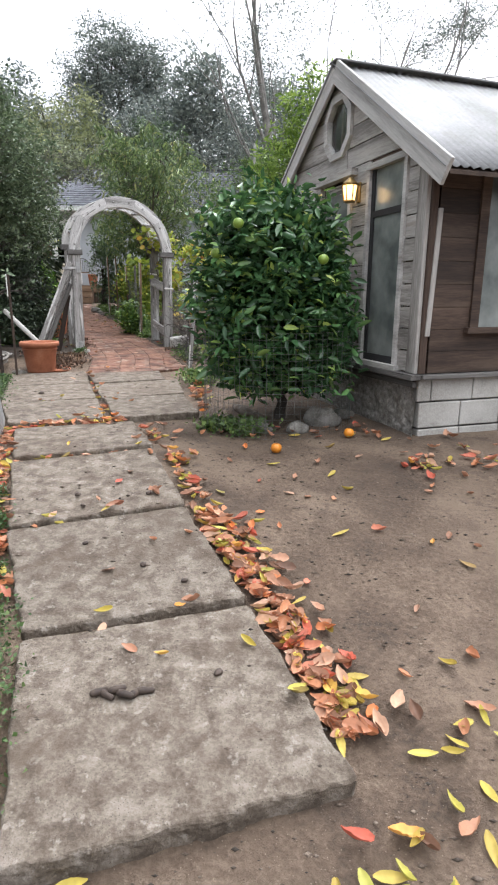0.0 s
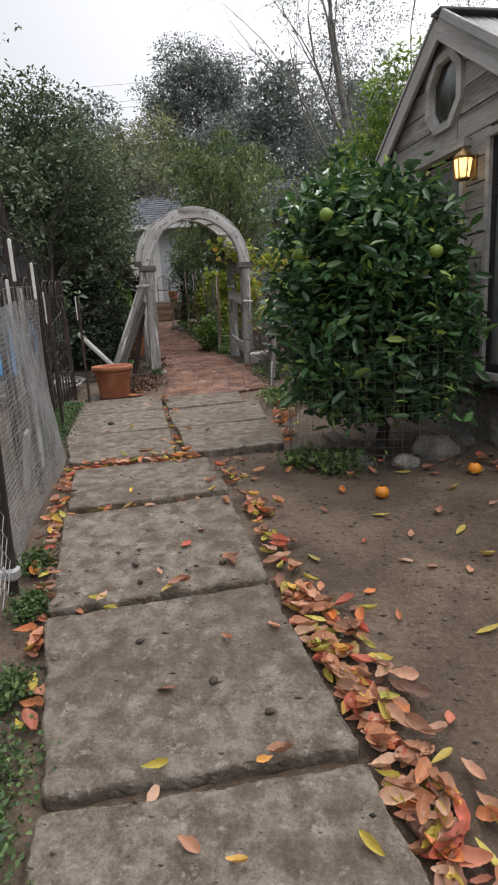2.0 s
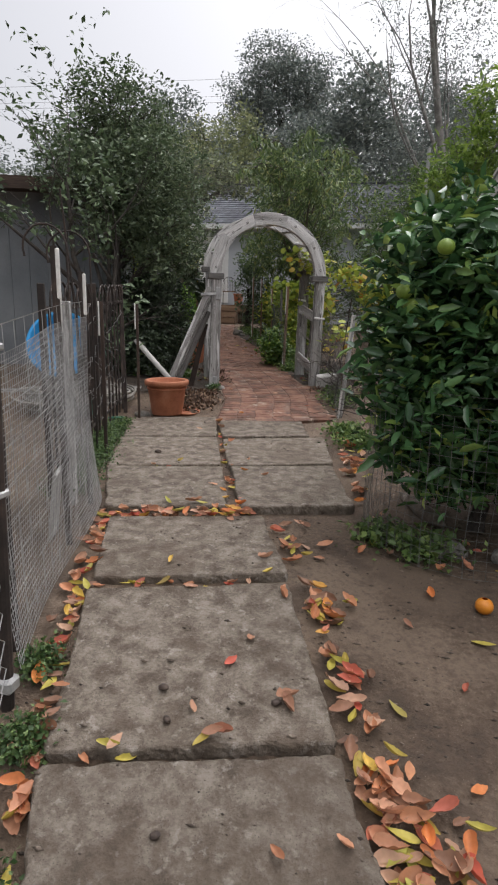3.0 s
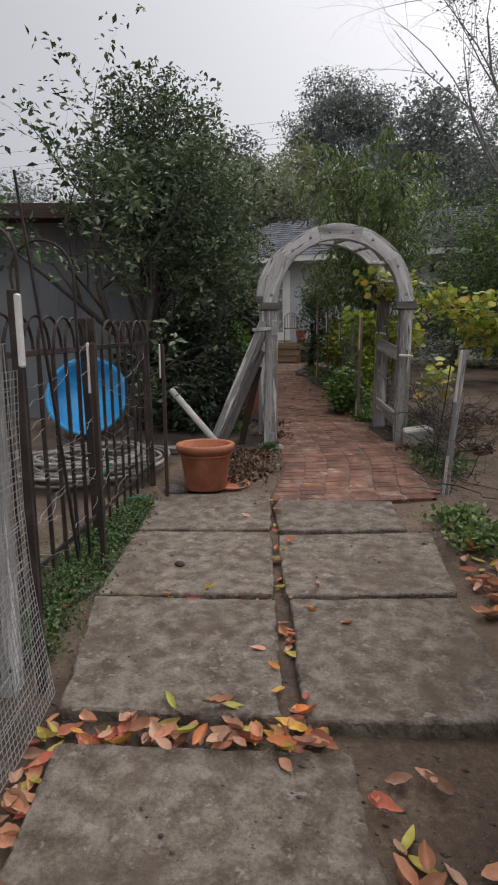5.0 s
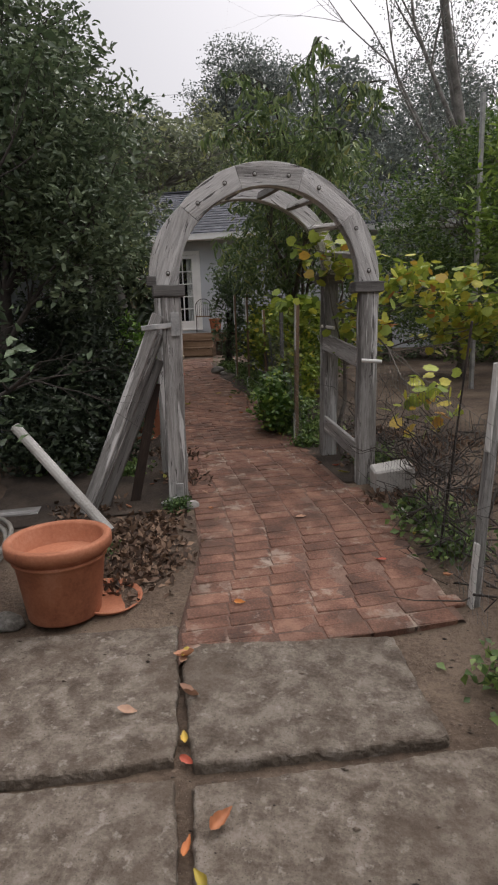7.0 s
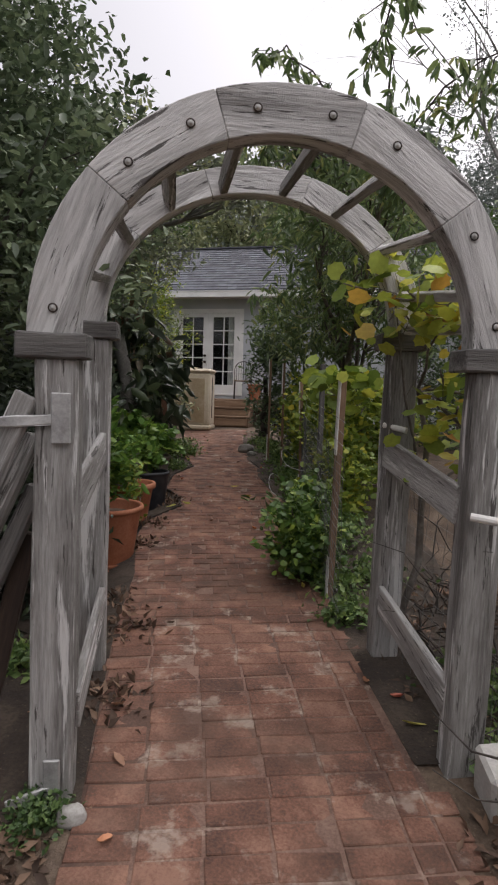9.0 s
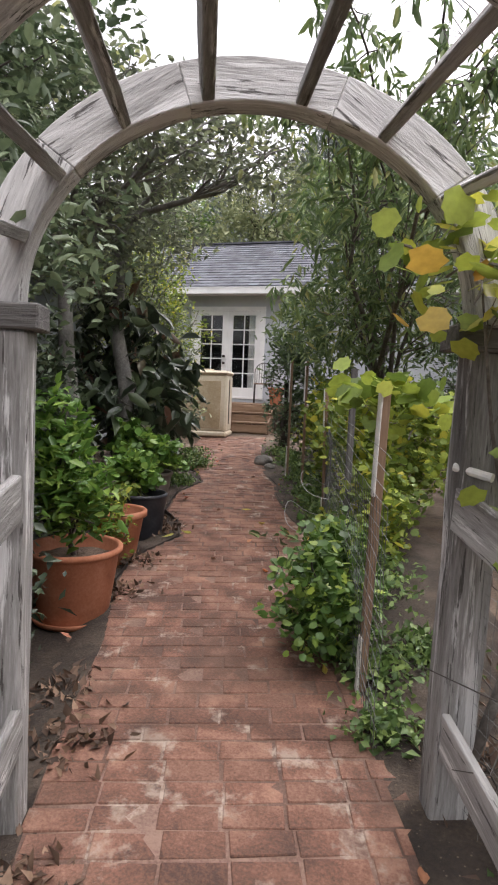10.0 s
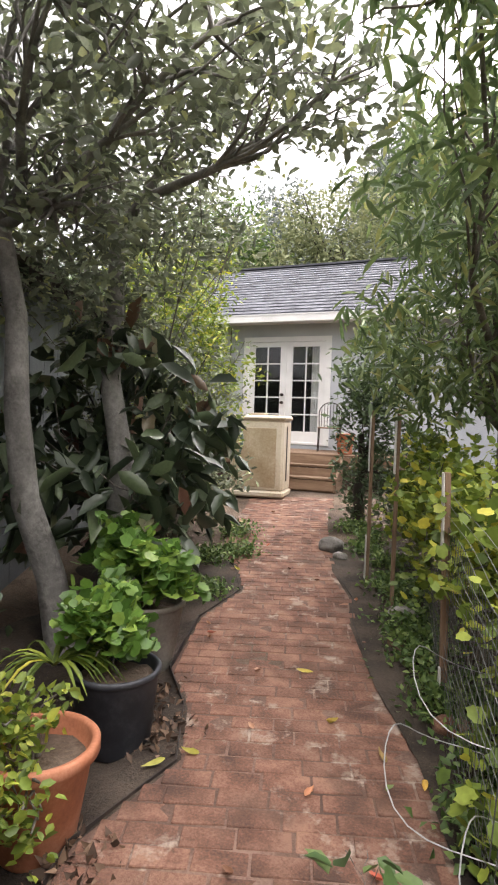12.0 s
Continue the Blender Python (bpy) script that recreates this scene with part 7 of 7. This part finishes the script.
# ---- fallen leaves ----
def fallen_mesh(name, seed, size, narrow=False):
    rg = random.Random(seed)
    bm = bmesh.new()
    n, rows = 10, []
    c1, c2 = rg.uniform(-1.0, 1.0), rg.uniform(0.25, 1.25)
    for i in range(n + 1):
        u = i / n
        w = (0.165 if narrow else 0.225) * (1 + 0.07 * rg.uniform(-1, 1)) * math.sin(math.pi * (0.06 + 0.90 * u ** 0.8)) * size
        y = (u - 0.5) * size
        z = c2 * size * 0.5 * (u - 0.5) ** 2 * 1.4 + 0.004
        rows.append([bm.verts.new((x * w, y, z + (0 if narrow else rg.uniform(-0.035, 0.035) * size * abs(x)) + abs(x) ** 1.4 * w * c2 + c1 * w * x * (u - 0.5) * 1.5)) for x in (-1, -0.5, 0, 0.5, 1)])
    for a, b in zip(rows, rows[1:]):
        for k in range(4):
            bm.faces.new((a[k], a[k + 1], b[k + 1], b[k]))
    me = bpy.data.meshes.new(name)
    bm.to_mesh(me)
    bm.free()
    me.materials.append(YELLOW_ONE if narrow else FALLEN_ONE)
    me.shade_smooth()
    return me


LEAF_SHAPES = [fallen_mesh("leaf", s, sz) for s, sz in ((1, 0.10), (2, 0.088), (3, 0.115), (4, 0.075), (5, 0.06), (6, 0.105))] + [fallen_mesh("leaf", s, sz, True) for s, sz in ((7, 0.105), (8, 0.085))]
rl = random.Random(11)


MORE = {False: ([], []), True: ([], [])}
LEAF_COUNT = [0]


def one_leaf(x, y, z, shape=None):
    m = pose(x, y, z, rl.uniform(-17, 17), rl.uniform(-22, 22), rl.uniform(0, 360))
    me = LEAF_SHAPES[rl.choice((6, 7)) if rl.random() < 0.2 else shape if shape is not None else rl.randrange(6)]
    LEAF_COUNT[0] += 1
    if LEAF_COUNT[0] > 285:
        more_v, more_f = MORE[me in LEAF_SHAPES[6:]]
        b = len(more_v)
        more_v.extend(m @ q.co for q in me.vertices)
        more_f.extend(tuple(b + i for i in pl.vertices) for pl in me.polygons)
        return
    ob = put("fallen_leaf", me, None, None, m)
    tagged(ob, "curled dry autumn leaf lying on the ground", "leaf", "fallen leaves")


def surface_z(x, y):
    """Top of slab or soil."""
    for c in SLABS:
        inside = True
        for i in range(4):
            (ax, ay), (bx_, by_) = c[i], c[(i + 1) % 4]
            if (bx_ - ax) * (y - ay) - (by_ - ay) * (x - ax) < 0:
                inside = False
        if inside:
            return lie(y) + 0.006
    return dirt(x, y) + 0.006


EDGE = [((0.33, 1.72), (0.05, 2.45), 44), ((0.05, 2.45), (-0.33, 3.3), 48), ((-0.33, 3.3), (-0.69, 4.3), 26), ((-0.69, 4.3), (-1.0, 5.0), 8)]
for (ax, ay), (bx_, by_), n in EDGE:
    for _ in range(n):
        k, o = rl.random(), abs(rl.gauss(0.05, 0.11))
        x, y = ax + (bx_ - ax) * k + o * 0.93, ay + (by_ - ay) * k + o * 0.37
        one_leaf(x, y, surface_z(x, y) + rl.uniform(0, 0.03))
for (ax, ay), (bx_, by_), n, w in (((-1.98, 4.83), (-1.15, 5.1), 34, 0.05), ((-1.68, 4.02), (-0.78, 4.30), 12, 0.02), ((-1.33, 3.07), (-0.5, 3.32), 7, 0.02), ((-2.48, 5.75), (-1.65, 6.02), 12, 0.02), ((-1.25, 5.15), (-1.57, 6.05), 12, 0.03), ((-1.62, 6.1), (-2.15, 7.6), 12, 0.015), ((-0.45, 5.5), (-0.75, 7.6), 48, 0.11), ((-0.95, 2.25), (0, 2.5), 3, 0.02),
                                 ((-1.15, 2.45), (-2.1, 4.9), 95, 0.06), ((-2.5, 5.2), (-2.75, 5.75), 16, 0.06), ((-2.7, 5.7), (-3.1, 7.1), 10, 0.06), ((-0.45, 5.0), (0.9, 4.75), 22, 0.16), ((0.5, 4.9), (1.15, 4.6), 12, 0.12)):
    for _ in range(n):
        k = rl.random()
        x, y = ax + (bx_ - ax) * k + rl.gauss(0, w) * 0.37, ay + (by_ - ay) * k + rl.gauss(0, w)
        one_leaf(x, y, surface_z(x, y) + rl.uniform(0.0, 0.02), rl.choice((1, 3, 4, 4)) if w < 0.04 else None)
for cx, cy, n, w in ((1.18, 3.95, 13, 0.09), (1.55, 4.05, 14, 0.14), (0.62, 1.42, 6, 0.13), (0.85, 1.85, 5, 0.1), (1.6, 4.35, 12, 0.2)):
    for _ in range(n):
        x, y = cx + rl.gauss(0, w), cy + rl.gauss(0, w * 0.6)
        one_leaf(x, y, surface_z(x, y) + rl.uniform(0, 0.02))
for cx, cy, n, w in ((0.52, 1.28, 16, 0.12), (0.30, 1.95, 8, 0.07), (0.75, 1.75, 5, 0.12), (-0.2, 1.18, 4, 0.16)):
    for _ in range(n):
        x, y = cx + rl.gauss(0, w), cy + rl.gauss(0, w * 0.8)
        one_leaf(x, y, surface_z(x, y) + rl.uniform(0, 0.015), rl.choice((6, 7)))
for _ in range(64):
    x, y = rl.uniform(-0.2, 2.0), rl.uniform(0.9, 4.4)
    if x > -0.38 * (y - 2.5) + 0.12:
        one_leaf(x, y, surface_z(x, y), rl.choice((1, 3, 4, 4)))
for _ in range(34):
    k = rl.random()
    x, y = -0.15 - 2.0 * k + rl.uniform(-0.45, 0.45), 1.7 + 5.6 * k
    one_leaf(x, y, surface_z(x, y), rl.choice((3, 4, 4, 1)))

for (ax, ay), (bx_, by_), n in EDGE + EDGE[:2]:
    for _ in range(int(n * 1.2)):
        k, o = rl.random(), abs(rl.gauss(0.05, 0.08))
        x, y = ax + (bx_ - ax) * k + o * 0.93, ay + (by_ - ay) * k + o * 0.37
        one_leaf(x, y, surface_z(x, y) + rl.uniform(0, 0.035))
for _ in range(40):
    k = rl.random()
    x, y = -1.98 + 0.86 * k + rl.gauss(0, 0.02), 4.83 + 0.28 * k + rl.gauss(0, 0.05)
    one_leaf(x, y, surface_z(x, y) + rl.uniform(0.0, 0.05))
for _ in range(50):
    s_ = rl.uniform(0.2, 11)
    p = Vector((-1.62, 7.74, 0)) + ALONG * s_ + ACROSS * rl.uniform(-0.9, 0.9)
    one_leaf(p.x, p.y, lie(p.y) + 0.004, rl.choice((3, 4, 4)))
tagged(put("leaf_litter", mesh_of("leaf_litter", *MORE[False]), FALLEN, smooth=True), "drift of dry autumn leaves along the slabs", "leaves", kind="stuff")
tagged(put("yellow_leaf_litter", mesh_of("yellow_leaf_litter", *MORE[True]), YELLOW_MANY, smooth=True), "slender yellow fallen leaves on the ground", "leaves", kind="stuff")


def build_crumbs():
    """Grit, crumbs of soil and bits of twig on the ground."""
    n = 5200
    x, y = RNG.uniform(-1.6, 2.2, n), 0.6 + 4.6 * RNG.random(n) ** 1.3
    x2, y2 = RNG.uniform(-3.6, -0.6, 1500), RNG.uniform(4.6, 8.6, 1500)
    x, y = np.concatenate([x, x2]), np.concatenate([y, y2])
    zz = np.array([surface_z(a, b) for a, b in zip(x, y)])
    keep = (zz < np.array([lie(b) for b in y]) - 0.01) | (RNG.random(len(x)) < 0.3)
    x, y, zz = x[keep], y[keep], zz[keep]
    c = np.stack([x, y, zz - 0.004], 1)
    r_ = (0.0025 + 0.007 * RNG.random(len(c)) ** 3)[:, None]
    o = np.array([(1, 0, 0), (0, 1, 0), (-1, 0, 0), (0, -1, 0), (0, 0, 1), (0, 0, -1)], float)
    st = np.stack([1 + 1.5 * RNG.random(len(c)), 0.7 + 0.5 * RNG.random(len(c)), 0.6 + 0.4 * RNG.random(len(c))], 1)
    v = (c[:, None, :] + o[None] * (r_ * st)[:, None, :]).reshape(-1, 3)
    t = np.array([(0, 1, 4), (1, 2, 4), (2, 3, 4), (3, 0, 4), (1, 0, 5), (2, 1, 5), (3, 2, 5), (0, 3, 5)])
    f = (np.arange(len(c))[:, None, None] * 6 + t[None]).reshape(-1, 3)
    CR = surface("grit", (0.03, 0.022, 0.016), (0.08, 0.06, 0.045), (0.2, 0.165, 0.13), 30, 90, 0.95, 0.2, 0.001, 0.7, island=True)
    tagged(put("ground_grit", quads("ground_grit", v, f), CR), "grit and crumbs of soil on the ground", "grit", kind="stuff")


build_crumbs()

# ---- brick path ----
O_ = Vector((-1.62, 7.74, 0))
LEFT = [(-2.20, 7.72), (-2.36, 8.58), (-2.60, 9.20), (-3.13, 10.3), (-3.45, 11.1), (-3.84, 11.85), (-3.97, 12.3), (-3.88, 12.85), (-4.10, 13.25), (-4.41, 13.57), (-4.66, 14.3), (-4.66, 14.95), (-5.0, 15.5), (-5.42, 15.9), (-6.0, 17.4), (-6.6, 19.1), (-6.8, 19.6)]
RIGHT = [(-0.95, 8.02), (-1.19, 8.9), (-1.58, 9.8), (-2.02, 10.76), (-2.30, 11.4), (-2.55, 12.1), (-2.72, 12.75), (-2.96, 13.32), (-3.29, 13.87), (-3.69, 14.70), (-3.84, 15.2), (-4.18, 15.8), (-4.62, 16.9), (-5.05, 18.2), (-5.5, 19.9)]


def soil_bed(name, edge, wide, label):
    """Damp dark planting soil along one edge of the path."""
    dense = []
    for (ax, ay), (bx_, by_) in zip(edge, edge[1:]):
        dense += [(ax + (bx_ - ax) * k / 8, ay + (by_ - ay) * k / 8) for k in range(8)]
    n = 14
    v = []
    for x, y in dense:
        reach = wide * (1 + 0.18 * noise.noise(Vector((x, y * 2, 4))))
        for k in range(n + 1):
            q = Vector((x, y, 0)) + ACROSS * reach * k / n
            v.append((q.x, q.y, dirt(q.x, q.y) + (0.014 if k < n else -0.03)))
    f = [(i * (n + 1) + k, i * (n + 1) + k + 1, (i + 1) * (n + 1) + k + 1, (i + 1) * (n + 1) + k) for i in range(len(dense) - 1) for k in range(n)]
    tagged(put(name, quads(name, v, f), HUMUS, smooth=True), label, "ground", kind="structure")


soil_bed("soil_bed_west", LEFT[2:14], -1.5, "damp dark planting soil beside the brick path")
# dark strip added on this side in place of dark thick vegetation
soil_bed("added_dark_bed_east", RIGHT[2:13], 1.1, "dark soil strip added in place of dark vegetation by the fence")


def in_path(pts):
    q = sorted((((Vector((x, y, 0)) - O_).dot(ALONG), (Vector((x, y, 0)) - O_).dot(ACROSS)) for x, y in pts))
    return [a for a, _ in q], [b for _, b in q]


LS, LW = in_path(LEFT)
RS, RW = in_path(RIGHT)


def path_point(s, w, dz):
    p = O_ + ALONG * s + ACROSS * w
    return Vector((p.x, p.y, lie(p.y) + dz))


def build_brick_path():
    r = root("brick_path", pose(-1.6, 7.74, 0), "winding path of worn red bricks", "path", kind="structure")
    ss = np.arange(0.0, 12.2, 0.1)
    v, f = [], []
    for s in ss:
        lw, rw = np.interp(s, LS, LW), np.interp(s, RS, RW)
        for k, w in enumerate((lw - 0.03, lw - 0.005, lw + (rw - lw) * 0.25, (lw + rw) / 2, lw + (rw - lw) * 0.75, rw + 0.005, rw + 0.03)):
            v.append(path_point(s, w, -0.0032 - (0.03 if k in (0, 6) else 0)))
    f = [(i * 7 + k, i * 7 + k + 1, i * 7 + k + 8, i * 7 + k + 7) for i in range(len(ss) - 1) for k in range(6)]
    put("joint_bed", quads("joint_bed", v, f), MORTAR, r, label="sandy mortar joints")
    for pts, side in ((LEFT[5:14], -0.03), (RIGHT[7:12], 0.03)):
        v, f = [], []
        dense = []
        for (ax, ay), (bx_, by_) in zip(pts, pts[1:]):
            dense += [(ax + (bx_ - ax) * k / 6, ay + (by_ - ay) * k / 6) for k in range(6)]
        for x, y in dense:
            for o, z in ((-0.003, -0.06), (-0.003, 0.006), (0.003, 0.006), (0.003, -0.06)):
                q = Vector((x, y, 0)) + ACROSS * (side + o)
                v.append((q.x, q.y, lie(y) + z))
        f = [(i * 4 + k, i * 4 + 4 + k, i * 4 + 5 + k, i * 4 + k + 1) for i in range(len(dense) - 1) for k in range(3)]
        put("edging_strip", mesh_of("edging_strip", v, f), IRON, r, label="thin rusty metal edging strip")
    shapes = [box_mesh("brick", 0.200, 0.096, 0.06, 0.0035, 0.003) for _ in range(6)]
    halves = [box_mesh("brick", 0.098, 0.096, 0.06, 0.0035, 0.003) for _ in range(4)]
    for me in shapes + halves:
        me.materials.append(BRICK)
    rb = random.Random(5)
    turn = math.degrees(math.atan2(ACROSS.y, ACROSS.x))
    placed, rest_v, rest_f = 0, [], []
    row, s = 0, 0.05
    while s < 12.0:
        lw, rw = np.interp(s, LS, LW), np.interp(s, RS, RW)
        w = lw + rb.uniform(-0.012, 0.012)
        first_half = row % 2 == 1 and s > 3.0
        while w < rw - 0.03:
            whole = rw - w > 0.15 and not first_half
            first_half = False
            if w + 0.1 < lw - 0.02:
                me, L, step = None, 0, 0.105
            else:
                me, L, step = (rb.choice(shapes), 0.2, 0.21) if whole else (rb.choice(halves), 0.098, 0.105)
            if me:
                p = path_point(s + rb.uniform(-0.004, 0.004), w + L / 2, -0.03 + rb.uniform(-0.0013, 0.0013))
                rise = math.degrees(math.atan((lie(p.y + 0.06) - lie(p.y - 0.06)) / 0.12 * ALONG.y))
                m = Matrix.Translation(p) @ pose(0, 0, 0, rise + rb.uniform(-0.4, 0.4), rb.uniform(-0.4, 0.4), turn + rb.uniform(-1.6, 1.6))
                if placed < 300:
                    put("brick", me, None, r, m)
                    placed += 1
                else:
                    b = len(rest_v)
                    rest_v += [m @ q.co for q in me.vertices]
                    rest_f += [tuple(b + i for i in pl.vertices) for pl in me.polygons]
            w += step
        s += 0.1045
        row += 1
    BRICK_FAR = surface("old_brick_far", (0.072, 0.038, 0.027), (0.165, 0.079, 0.052), (0.262, 0.143, 0.098), 5.0, 90, 0.88, 1.0, 0.012, 0.17, island=True, stain=((0.36, 0.29, 0.235), 4.6, 0.565, 0.7, 0.08), stain2=((0.088, 0.052, 0.036), 1.9, 0.51, 0.65, 0.14), soft=0.11)
    tagged(put("far_bricks", mesh_of("far_bricks", rest_v, rest_f), BRICK_FAR, r), kind="stuff")


build_brick_path()
